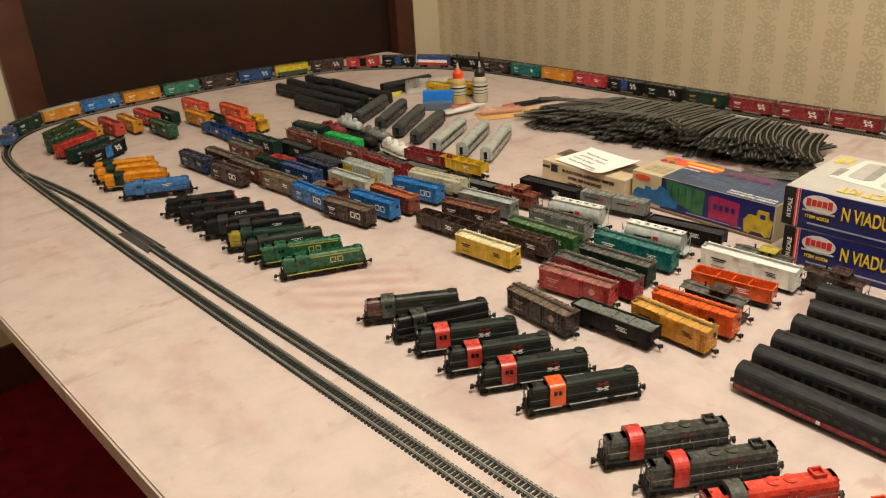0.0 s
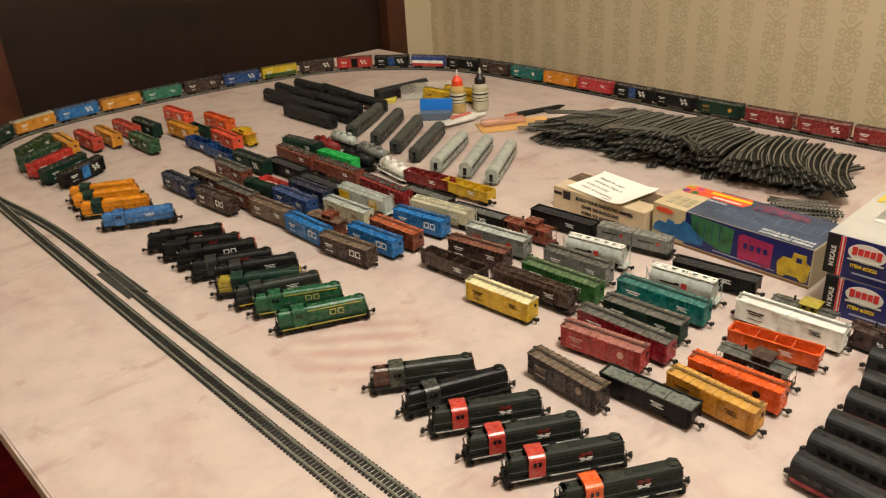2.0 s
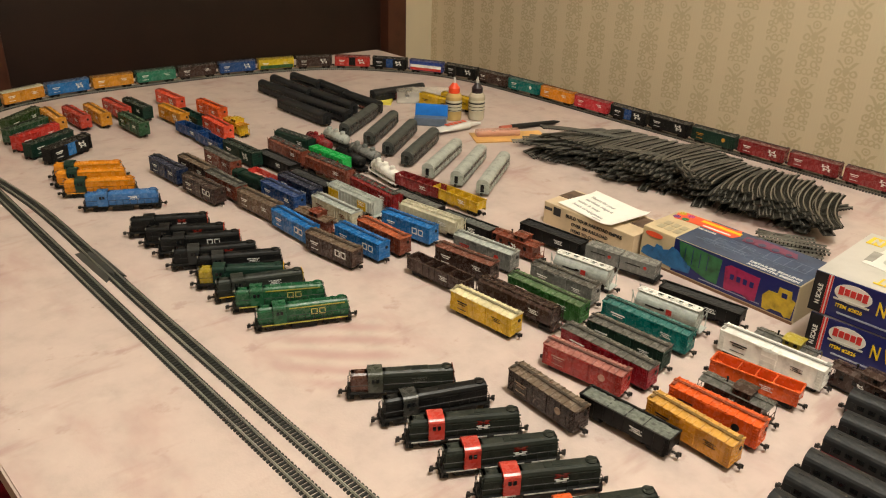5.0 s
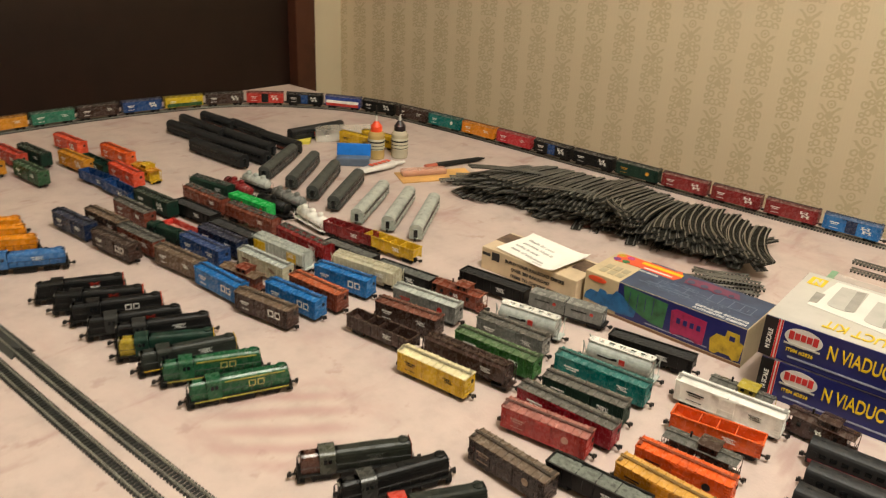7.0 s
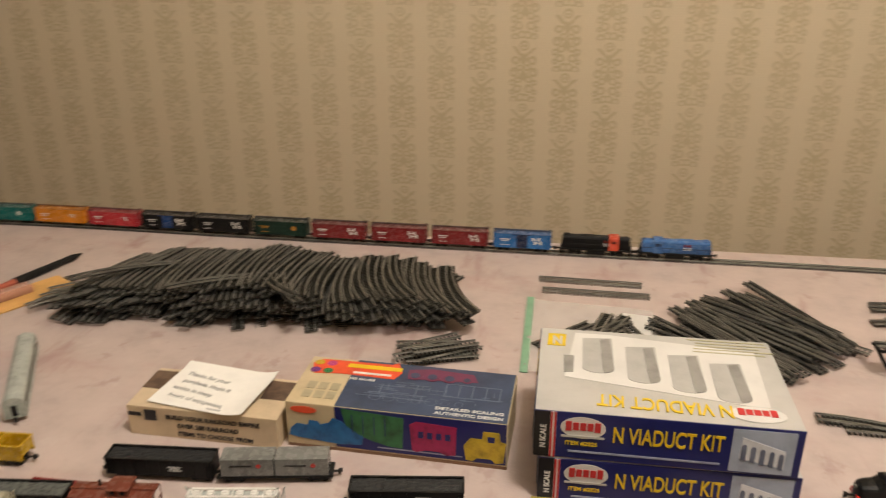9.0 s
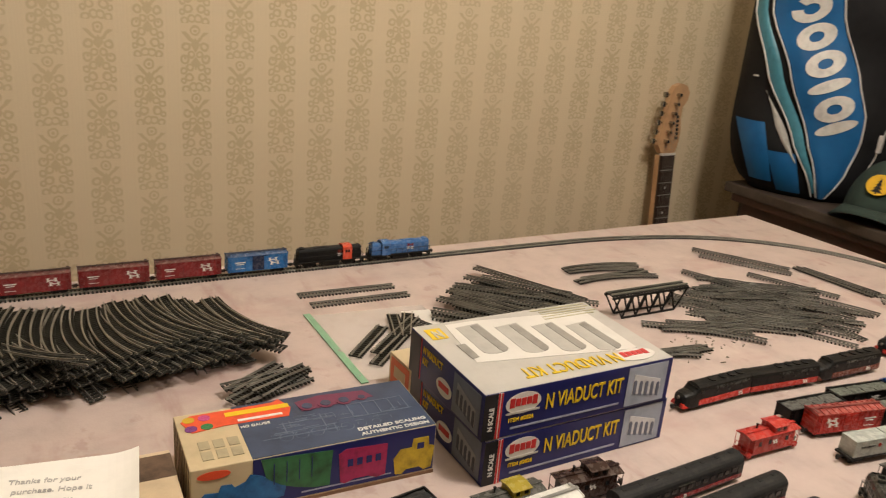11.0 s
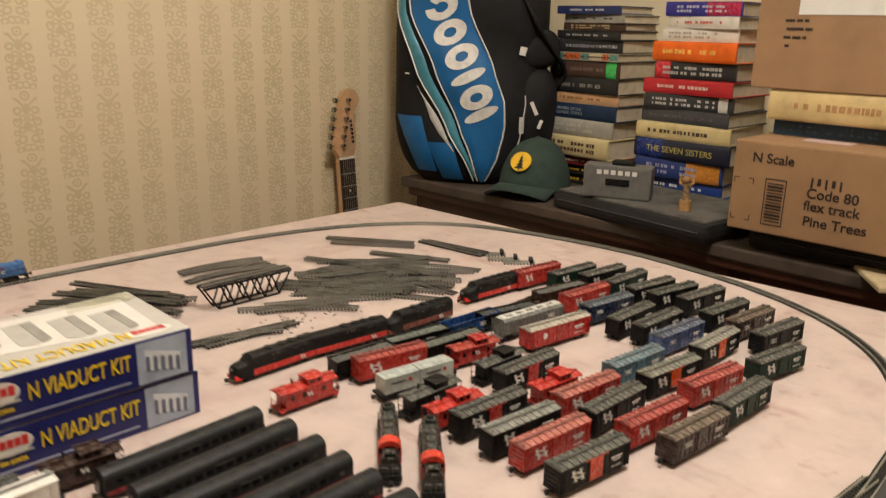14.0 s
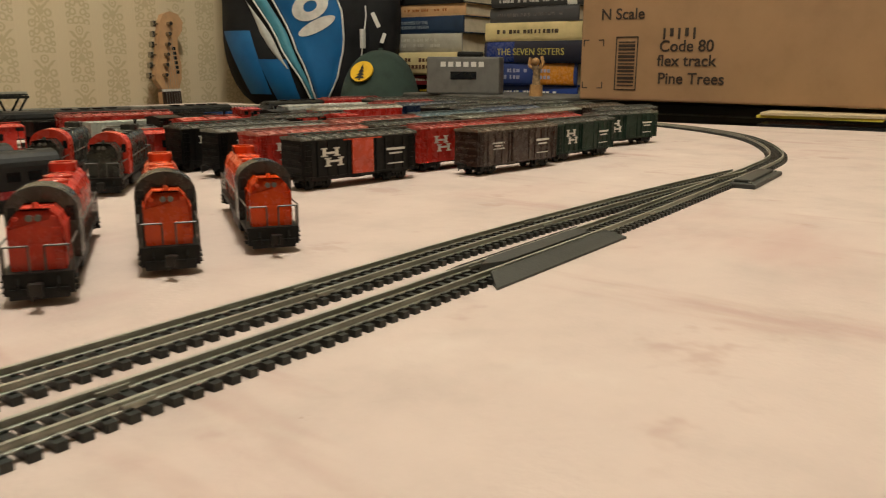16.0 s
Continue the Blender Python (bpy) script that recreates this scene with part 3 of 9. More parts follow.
def open_car(x, y, deg, L, colour, label, group, kind="hopper", load=None, inside=None, h=0.0225):
    """Open hopper or gondola: real walls, hollow inside, with ribs; load: a heap that fills it."""
    name = "open_hopper" if kind == "hopper" else "gondola"
    car = car_at(name, x, y, deg, label, "toy hopper" if kind == "hopper" else "toy gondola", group)
    W, t = 0.0182, 0.0009
    z0, z1 = (0.0078 if kind == "hopper" else 0.0060), h
    body = paint(colour)

    def tub(bm):
        for s in (-1, 1):
            box(bm, 0, s * (W / 2 - t / 2), (z0 + z1) / 2, L, t, z1 - z0)
            box(bm, 0, s * W / 2, z1, L + 0.0006, 0.0016, 0.0011)
            n = 9
            for i in range(n):
                box(bm, -L / 2 + L * (i + 0.5) / n, s * W / 2, (z0 + z1) / 2, 0.0010, 0.0011, z1 - z0)
        for e in (-1, 1):
            box(bm, e * (L / 2 - t / 2), 0, (z0 + z1) / 2 + (0.002 if kind == "hopper" else 0), t, W, z1 - z0 - (0.004 if kind == "hopper" else 0))
            box(bm, e * L / 2, 0, z1, 0.0014, W, 0.0011)
        if kind == "hopper":
            for e in (-1, 1):
                prism_y = [(e * L / 2, z1 - 0.006), (e * L * 0.22, z0 - 0.002), (e * L * 0.22, z0 - 0.003), (e * L / 2, z1 - 0.007)]
                a = [bm.verts.new((px, -W / 2 + t, pz)) for px, pz in prism_y]
                b = [bm.verts.new((px, W / 2 - t, pz)) for px, pz in prism_y]
                for i in range(4):
                    bm.faces.new((a[i], a[(i + 1) % 4], b[(i + 1) % 4], b[i]))
            for i in (-1, 0, 1):
                box(bm, i * L * 0.2, 0, z1 - 0.0035, 0.0008, W - 2 * t, 0.0060)
            box(bm, 0, 0, z0 - 0.0005, L * 0.44, W - 2 * t, 0.0008)
        else:
            box(bm, 0, 0, z0 + 0.0006, L - t, W - t, 0.0010)
    part("body", shared((name, L, h), tub), body, car)
    if kind == "hopper":
        def bays(bm):
            for c in (-0.14, 0.14):
                prism(bm, [(-0.0075, z0), (0.0075, z0), (0.0045, 0.0026), (-0.0045, 0.0026)], L * c - 0.0050, L * c + 0.0050)
        part("discharge_bays", shared(("bays", L), bays), body, car)
    if inside:
        bm = bmesh.new()
        box(bm, 0, 0, z0 + 0.0022, L - 0.003, W - 0.003, 0.0016)
        part("floor_liner", bm, paint(inside), car)
    if load:
        bm = bmesh.new()
        n, k = 26, 8
        vs = [[bm.verts.new((-L / 2 + 0.001 + (L - 0.002) * i / n, -W / 2 + t + (W - 2 * t) * j / k, z1 - 0.0012 + 0.0012 * noise.noise(Vector((i * 0.9, j * 0.9, x * 40))) + 0.0006 * math.sin(j / k * math.pi))) for j in range(k + 1)] for i in range(n + 1)]
        for i in range(n):
            for j in range(k):
                bm.faces.new((vs[i][j], vs[i + 1][j], vs[i + 1][j + 1], vs[i][j + 1]))
        part("load", bm, surface("coal_load_%03d" % int(load[0] * 1000), load, 0.85, var=0.35, scale=260, bump=0.8, grain=700), car, "heaped dark load")
    for e in (-1, 1):
        for s in (-1, 1):
            part("ladder", shared(("ladder_low", h), ladder_shape(5, z1 - z0)), body, car, at=pose(e * (L / 2 - 0.003), s * (W / 2 + 0.0006), z0))
    bm = bmesh.new()
    box(bm, 0, 0, 0.0060, L - 0.004, 0.0050, 0.0022)
    part("underframe", bm, dark, car)
    running_gear(car, L)
    herald(car, L * 0.15, (z0 + z1) / 2, 0.006, W / 2 + 0.0007, white_ink, "bars")
    return car


def covered_hopper(x, y, deg, L, colour, roof, label, group, round_sides=False, hatch=None, badge=None):
    car = car_at("covered_hopper", x, y, deg, label, "toy hopper", group)
    W, z0, z1 = 0.0186, 0.0070, 0.0268

    def shell(bm):
        if round_sides:
            out = []
            for i in range(24):
                a = 2 * math.pi * i / 24
                out.append((math.cos(a) * W / 2, (z0 + z1) / 2 + 0.001 + math.sin(a) * 0.0105))
            prism(bm, out, -L / 2 + 0.006, L / 2 - 0.006)
        else:
            ribbed(bm, [(-W / 2, z0 + 0.004), (-W / 2, z1 - 0.001), (-W / 2 + 0.002, z1 + 0.001), (W / 2 - 0.002, z1 + 0.001), (W / 2, z1 - 0.001), (W / 2, z0 + 0.004), (0.004, z0 - 0.001), (-0.004, z0 - 0.001)], -L / 2 + 0.005, L / 2 - 0.005, 14, (0, 4))
    part("body", shared(("cov_shell", L, round_sides), shell), paint(colour), car)

    def end_frame(bm):
        box(bm, -0.004, 0, z0, 0.008, W * 0.9, 0.0012)
        for s in (-1, 1):
            box(bm, -0.0022, s * (W / 2 - 0.0012), (z0 + z1) / 2, 0.0008, 0.0008, z1 - z0)
            box(bm, -0.0045, s * (W / 2 - 0.0012), (z0 + z1) / 2 + 0.002, 0.0008, 0.0008, z1 - z0, rot=Euler((0, 0.35, 0)))
    for e in (0, 1):
        part("end_frame", shared("hopper_end", end_frame), paint(colour), car, at=pose((L / 2) * (1 - 2 * e), 0, 0, 0, 0, 180 * e))

    def top(bm):
        for s in (-1, 1):
            box(bm, 0, s * 0.0046, z1 + 0.0022, L - 0.010, 0.0022, 0.0006)
        for e in (-1, 1):
            box(bm, e * (L / 2 - 0.006), 0, z1 + 0.0022, 0.0022, 0.0110, 0.0006)
        for i in range(9):
            box(bm, -L / 2 + 0.008 + (L - 0.016) * i / 8, 0, z1 + 0.0014, 0.0006, 0.0120, 0.0012)
    part("roof_walk", shared(("cov_top", L), top), paint(roof), car)
    n = 6
    for i in range(n):
        def lid(bm):
            cyl(bm, (0, 0, 0), (0, 0, 0.0016), 0.0034, 0.0030, n=12)
            box(bm, 0, 0, 0.0018, 0.0060, 0.0006, 0.0004)
        part("hatch", shared("hatch", lid), paint(hatch or roof), car, at=pose(-L / 2 + 0.012 + (L - 0.024) * i / (n - 1), 0, z1 + 0.0010))

    for c in (-0.22, 0, 0.22):
        part("discharge_bay", shared("cov_bay", lambda bm: prism(bm, [(-0.0070, z0 + 0.003), (0.0070, z0 + 0.003), (0.0036, 0.0028), (-0.0036, 0.0028)], -0.006, 0.006)), paint(colour), car, at=pose(L * c, 0, 0))
    running_gear(car, L)
    if badge:
        herald(car, L * 0.06, (z0 + z1) / 2 + 0.001, 0.0062, W / 2 + 0.0006, paint(badge), "block")
        herald(car, -L * 0.04, (z0 + z1) / 2 + 0.0014, 0.0030, W / 2 + 0.0006, paint(BLACK), "oval")
        mark(car, -L * 0.16, (z0 + z1) / 2 + 0.0005, L * 0.22, 0.0018, dark, W / 2 + 0.0006)
    else:
        herald(car, L * 0.25, (z0 + z1) / 2 + 0.002, 0.0060, W / 2 + 0.0009, white_ink, "bars")
    return car


def tank_car(x, y, deg, L, colour, label, group, domes=1, frame=None):
    car = car_at("tank_car", x, y, deg, label, "toy tank car", group)
    r, zc = 0.0082, 0.0166

    def tank(bm):
        cyl(bm, (-L / 2 + 0.007, 0, zc), (L / 2 - 0.007, 0, zc), r, n=28)
        for e in (-1, 1):
            cyl(bm, (e * (L / 2 - 0.007), 0, zc), (e * (L / 2 - 0.0045), 0, zc), r, r * 0.72, n=28)
        for i in range(5):
            xx = -L / 2 + 0.010 + (L - 0.020) * i / 4
            cyl(bm, (xx - 0.0004, 0, zc), (xx + 0.0004, 0, zc), r + 0.0003, n=28)
    part("tank", shared(("tank", L), tank, True), paint(colour, 0.3), car)

    def dome(bm):
        cyl(bm, (0, 0, 0), (0, 0, 0.0042), 0.0042, n=18)
        cyl(bm, (0, 0, 0.0042), (0, 0, 0.0052), 0.0042, 0.0030, n=18)
        cyl(bm, (0, 0, 0.0052), (0, 0, 0.0060), 0.0012, n=8)
    for i in range(domes):
        part("dome", shared("dome", dome), paint(colour, 0.3), car, at=pose((i - (domes - 1) / 2) * L * 0.26, 0, zc + r - 0.0008))
    bm = bmesh.new()
    box(bm, 0, 0, 0.0068, L, 0.0130, 0.0016, 0.0003)
    for s in (-1, 1):
        box(bm, 0, s * 0.0085, 0.0075, L - 0.006, 0.0030, 0.0005)
    part("underframe", bm, paint(frame or BLACK), car)
    bm = bmesh.new()
    for s in (-1, 1):
        tube(bm, [(-L / 2 + 0.004, s * 0.0092, zc), (L / 2 - 0.004, s * 0.0092, zc)], 0.0003, 5)
        for i in range(5):
            xx = -L / 2 + 0.004 + (L - 0.008) * i / 4
            tube(bm, [(xx, s * 0.0092, 0.0075), (xx, s * 0.0092, zc)], 0.0003, 5)
    part("handrail", bm, paint(frame or BLACK), car)
    running_gear(car, L)
    return car


def flat_car(x, y, deg, L, colour, label, group, boxes=None):
    car = car_at("flatcar", x, y, deg, label, "toy flatcar", group)
    bm = bmesh.new()
    box(bm, 0, 0, 0.0074, L, 0.0180, 0.0018, 0.0003)
    for i in range(18):
        box(bm, -L / 2 + L * (i + 0.5) / 18, 0, 0.0084, L / 18 - 0.0006, 0.0176, 0.0004)
    for s in (-1, 1):
        for i in range(8):
            box(bm, -L / 2 + L * (i + 0.5) / 8, s * 0.0092, 0.0076, 0.0012, 0.0008, 0.0016)
    part("deck", bm, paint(colour), car)
    bm = bmesh.new()
    box(bm, 0, 0, 0.0058, L - 0.02, 0.0050, 0.0024)
    part("underframe", bm, dark, car)
    running_gear(car, L)
    if boxes:
        n = len(boxes)
        w = (L - 0.006) / n - 0.0012
        for i, c in enumerate(boxes):
            def crate(bm):
                ribbed(bm, [(-0.0086, 0), (-0.0086, 0.0164), (0.0086, 0.0164), (0.0086, 0)], -w / 2, w / 2, 14, (0, 2), proud=0.0003)
            ct = part("container", shared(("crate", round(w, 4)), crate), paint(c), car, at=pose((i - (n - 1) / 2) * (w + 0.0012), 0, 0.0087))
            herald(ct, w * 0.22, 0.0100, 0.0042, 0.0090, paint(RED), "disc")
            mark(ct, -w * 0.12, 0.0100, w * 0.42, 0.0012, dark, 0.0090)
    return car


def caboose(x, y, deg, colour, roof, label, group, L=0.062, cup=0.10, cupola=None):
    car = car_at("caboose", x, y, deg, label, "toy caboose", group)
    W, z0, z1 = 0.0175, 0.0062, 0.0218
    b = L - 0.014

    def shell(bm):
        ribbed(bm, [(-W / 2, z0), (-W / 2, z1), (W / 2, z1), (W / 2, z0)], -b / 2, b / 2, 22, (0, 2), rib=0.0005, proud=0.0002)
    part("body", shared(("cab_body", L), shell), paint(colour), car)
    part("floor", shared(("cab_floor", L), lambda bm: box(bm, 0, 0, z0 - 0.0004, L, W, 0.0012)), paint(colour), car)

    def roofing(bm):
        h = W / 2 + 0.0008
        prism(bm, [(-h, z1), (h, z1), (h, z1 + 0.0006), (h * 0.5, z1 + 0.0019), (0, z1 + 0.0023), (-h * 0.5, z1 + 0.0019), (-h, z1 + 0.0006)], -L / 2 + 0.001, L / 2 - 0.001)
        box(bm, 0, 0, z1 + 0.0030, L, 0.0030, 0.0005)
    part("roof", shared(("cab_roof", L), roofing), paint(roof), car)

    def cupola_shape(bm):
        box(bm, 0, 0, 0.0026, 0.0160, W - 0.001, 0.0066, 0.0003)
        h = W / 2 + 0.0004
        prism(bm, [(-h, 0.0058), (h, 0.0058), (h, 0.0064), (0, 0.0078), (-h, 0.0064)], -0.0092, 0.0092)
    cp = part("cupola", shared("cupola", cupola_shape), paint(cupola or colour), car, at=pose(L * cup, 0, z1 + 0.0010))
    for s in (-1, 1):
        for k in (-1, 1):
            part("window", shared("cup_window", lambda bm: box(bm, 0, 0, 0, 0.0034, 0.0004, 0.0028)), windowmat, cp, at=pose(k * 0.004, s * (W / 2 - 0.0004), 0.0035))
        for k in (-0.36, -0.12, 0.30):
            part("window", shared("cab_window", lambda bm: box(bm, 0, 0, 0, 0.0036, 0.0004, 0.0044)), windowmat, car, at=pose(b * k, s * (W / 2 + 0.0003), z0 + 0.0095))

    def rails(e):
        def build(bm):
            xx = e * (L / 2 - 0.0006)
            tube(bm, [(xx, -0.0070, z0), (xx, -0.0070, z0 + 0.0075), (xx, 0.0070, z0 + 0.0075), (xx, 0.0070, z0)], 0.0003, 5)
            tube(bm, [(xx, 0, z0), (xx, 0, z0 + 0.0075)], 0.0003, 5)
            for s in (-1, 1):
                tube(bm, [(xx, s * 0.0080, z0 - 0.002), (xx, s * 0.0080, z1)], 0.0003, 5)
        return build
    for e in (-1, 1):
        part("platform_rail", shared(("cab_rails", L, e), rails(e)), paint(colour), car)
        for s in (-1, 1):
            part("step", shared("cab_step", lambda bm: box(bm, 0, 0, 0, 0.0040, 0.0016, 0.0022)), paint(colour), car, at=pose(e * (L / 2 - 0.0034), s * 0.0084, z0 - 0.0020))
    bm = bmesh.new()
    cyl(bm, (0, 0, 0), (0, 0, 0.0046), 0.0009, n=8)
    cyl(bm, (0, 0, 0.0046), (0, 0, 0.0054), 0.0013, n=8)
    part("chimney", bm, dark, car, at=pose(-L * 0.18, 0.004, z1 + 0.0014))
    running_gear(car, L, 0.0125)
    herald(car, 0, (z0 + z1) / 2 + 0.001, 0.0050, W / 2 + 0.0006, white_ink, "slabs")
    return car


def passenger_car(x, y, deg, colour, stripe, label, group, L=0.150, roof=None):
    car = car_at("passenger_car", x, y, deg, label, "toy passenger car", group)
    W, z0, z1 = 0.0185, 0.0050, 0.0200
    arch = [(W / 2 * math.cos(math.pi * i / 10), z1 + 0.0066 * math.sin(math.pi * i / 10)) for i in range(11)]

    def shell(bm):
        edge = [(W / 2, z0)]
        for k in range(3):
            zz = z0 + 0.0012 + 0.0016 * k
            edge += [(W / 2, zz - 0.0003), (W / 2 + 0.0003, zz - 0.0002), (W / 2 + 0.0003, zz + 0.0002), (W / 2, zz + 0.0003)]
        edge.append((W / 2, z1))
        prism(bm, edge + [(-y, z) for y, z in edge[::-1]], -L / 2, L / 2)
    part("body", shared(("pass_body", L), shell), paint(colour, 0.35), car)
    for e in (-1, 1):
        part("vestibule", shared("vestibule", lambda bm: box(bm, 0, 0, 0.0125, 0.0022, 0.0090, 0.0145, 0.0003)), paint(colour, 0.35), car, at=pose(e * L / 2, 0, 0))

    def roofing(bm):
        prism(bm, [(-W / 2, z1 - 0.0002), *arch[::-1], (W / 2, z1 - 0.0002)], -L / 2, L / 2)
        for i in range(8):
            box(bm, -L / 2 + L * (i + 0.5) / 8, 0.0, z1 + 0.0064, 0.0040, 0.0030, 0.0010, 0.0003)
    part("roof", shared(("pass_roof", L), roofing), paint(roof or colour, 0.68), car)
    n = 14
    for s in (-1, 1):
        def windows(bm):
            for i in range(n):
                box(bm, -L / 2 + 0.012 + (L - 0.024) * i / (n - 1), 0, 0, 0.0055, 0.0005, 0.0040, 0)
        if stripe and x > 0:
            for i in range(n):
                part("window", shared("pass_window", lambda bm: box(bm, 0, 0, 0, 0.0055, 0.0005, 0.0040)), windowmat, car, at=pose(-L / 2 + 0.012 + (L - 0.024) * i / (n - 1), s * (W / 2 + 0.0002), 0.0158))
        else:
            tagged(part("window_row", shared(("pass_windows", L), windows), windowmat, car, at=pose(0, s * (W / 2 + 0.0002), 0.0158)), kind="stuff")
        if stripe:
            bm = bmesh.new()
            box(bm, 0, 0, 0, L - 0.003, 0.0004, 0.0034)
            part("stripe", bm, paint(stripe), car, at=pose(0, s * (W / 2 + 0.0004), 0.0082))
            part("herald", shared("pass_mark", lambda bm: box(bm, 0, 0, 0, 0.0032, 0.0003, 0.0030)), white_ink, car, at=pose(0, s * (W / 2 + 0.0007), 0.0082))
        part("name_board", shared("pass_board", lambda bm: box(bm, 0, 0, 0, 0.0180, 0.0003, 0.0007)), surface("faded_lettering", (0.07, 0.065, 0.05), 0.5), car, at=pose(0, s * (W / 2 + 0.0004), 0.0192))
    for e in (-1, 1):
        for s in (-1, 1):
            part("end_door", shared("end_door", lambda bm: box(bm, 0, 0, 0, 0.0052, 0.0005, 0.0118)), paint(tuple(c * 0.7 for c in colour)), car, at=pose(e * (L / 2 - 0.0046), s * (W / 2 + 0.0001), 0.0124))
        bm = bmesh.new()
        box(bm, 0, 0, 0, 0.0004, 0.0052, 0.0110)
        part("end_window", bm, windowmat, car, at=pose(e * (L / 2 + 0.0012), 0, 0.0135))
    bm = bmesh.new()
    for c, w in ((-0.16, 0.020), (0.02, 0.026), (0.18, 0.012)):
        box(bm, L * c, 0, 0.0036, w, 0.0130, 0.0034, 0.0004)
    part("underbody_box", bm, dark, car)
    running_gear(car, L, 0.021)
    return car


def hood_loco(x, y, deg, body, cab, label, group, L=0.100, stripe=None, round_cab=False, nose=None, top=None, marks="slabs", ink=None, short=None, sill=None):
    """A road switcher: short hood, cab, long hood; the cab end looks along -x."""
    lo = car_at("diesel_locomotive", x, y, deg, label, "toy locomotive", group)
    bodym, cabm, topm = paint(body), paint(cab), paint(top or body)

    def deck(bm):
        box(bm, 0, 0, 0.0084, L - 0.006, 0.0182, 0.0016, 0.0003)
        for e in (-1, 1):
            box(bm, e * (L / 2 - 0.003), 0, 0.0062, 0.0014, 0.0176, 0.0062, 0.0003)
            for s in (-1, 1):
                for k in range(3):
                    box(bm, e * (L / 2 - 0.0058), s * 0.0084, 0.0070 - 0.0016 * k, 0.0040, 0.0022, 0.0004)
    part("frame", shared(("deck", L), deck), dark, lo)
    hw = 0.0125

    def hood(a, b, h):
        def build(bm):
            d = 0.0030 if round_cab else 0.0014
            hw = 0.0138 if round_cab else 0.0125
            out = [(-hw / 2, 0.0090), (-hw / 2, 0.0108), (-hw / 2, 0.0212), (-hw / 2, h - 0.0022 - d), (-hw / 2 + 0.0010, h - 0.0007 - d / 2), (-hw / 2 + 0.0030, h), (hw / 2 - 0.0030, h), (hw / 2 - 0.0010, h - 0.0007 - d / 2), (hw / 2, h - 0.0022 - d), (hw / 2, 0.0212), (hw / 2, 0.0108), (hw / 2, 0.0090)]
            n = max(2, int((b - a) / 0.0055))
            ribbed(bm, out, a, b, n, (1, 9), rib=(b - a) / n - 0.0009, proud=0.00025)
            for v in bm.verts:                               # rounded-off hood ends
                if v.co.z > h - 0.0025 - d and (abs(v.co.x - a) < 1e-5 or abs(v.co.x - b) < 1e-5):
                    v.co.x += (0.0005 + 0.55 * (v.co.z - h + 0.0025 + d)) * (1 if v.co.x < (a + b) / 2 else -1)
        return build
    ca, cb = -L * 0.30, -L * (0.195 if round_cab else 0.17)
    part("long_hood", shared(("long_hood", L, round_cab), hood(cb, L * 0.455, 0.0268)), bodym, lo)
    part("short_hood", shared(("short_hood", L, round_cab), hood(-L * 0.445, ca, 0.0256 if round_cab else 0.0262)), paint(short or body), lo)

    def cab_shape(bm):
        w = 0.0192 if round_cab else 0.0182
        if round_cab:
            out = [(-w / 2, 0.0090), (-w / 2, 0.0225)] + [(-w / 2 * math.cos(math.pi * i / 12), 0.0230 + 0.0074 * math.sin(math.pi * i / 12)) for i in range(1, 12)] + [(w / 2, 0.0225), (w / 2, 0.0090)]
        else:
            out = [(-w / 2, 0.0090), (-w / 2, 0.0256), (-w / 2 + 0.0008, 0.0270), (-w / 2 + 0.0026, 0.0280), (-w / 2 + 0.0052, 0.0286), (w / 2 - 0.0052, 0.0286), (w / 2 - 0.0026, 0.0280), (w / 2 - 0.0008, 0.0270), (w / 2, 0.0256), (w / 2, 0.0090)]
        prism(bm, out, ca, cb)
    c = part("cab", shared(("cab", L, round_cab), cab_shape), cabm, lo)
    for s in (-1, 1):
        for k in (-1, 1):
            part("window", shared("loco_window", lambda bm: box(bm, 0, 0, 0, 0.0027, 0.0004, 0.0038)), windowmat, c, at=pose((ca + cb) / 2 + k * 0.0019, s * 0.0092, 0.0208))
        for xx in (ca - 0.0001, cb + 0.0001):
            part("windscreen", shared("loco_screen", lambda bm: box(bm, 0, 0, 0, 0.0004, 0.0022, 0.0042)), windowmat, c, at=pose(xx, s * 0.0076, 0.0222))

    def fan(bm):
        cyl(bm, (0, 0, 0), (0, 0, 0.0011), 0.0044, n=18)
        cyl(bm, (0, 0, 0.0011), (0, 0, 0.0014), 0.0034, 0.0030, n=18)
        box(bm, 0, 0, 0.0015, 0.0070, 0.0005, 0.0004)
    for f in ((0.02, 0.14) if round_cab else (0.395,)):
        part("roof_fan", shared("roof_fan", fan), topm, lo, at=pose(L * f, 0, 0.0266))
    bm = bmesh.new()
    if round_cab:                                            # a square open stack near the hood's end
        for s in (-1, 1):
            box(bm, L * 0.33, s * 0.0036, 0.0286, 0.0090, 0.0014, 0.0030, 0.0003)
            box(bm, L * 0.33 + s * 0.0038, 0, 0.0286, 0.0014, 0.0086, 0.0030, 0.0003)
    else:
        box(bm, L * 0.13, 0, 0.0270, 0.0210, 0.0064, 0.0007, 0.0002)
        box(bm, L * 0.13, 0, 0.0274, 0.0090, 0.0036, 0.0009, 0.0003)
    part("exhaust", bm, topm, lo)
    if round_cab:
        part("bell", shared("bell", lambda bm: [cyl(bm, (0, 0, 0), (0, 0, 0.0012), 0.0014, n=10), cyl(bm, (0, 0, 0.0012), (0, 0, 0.0026), 0.0010, 0.0006, n=10)]), paint(short or body), lo, at=pose(-L * 0.40, 0, 0.0246))
    bm = bmesh.new()
    box(bm, 0, 0, 0.0042, 0.0260, 0.0160, 0.0056, 0.0012)
    part("fuel_tank", bm, dark, lo)

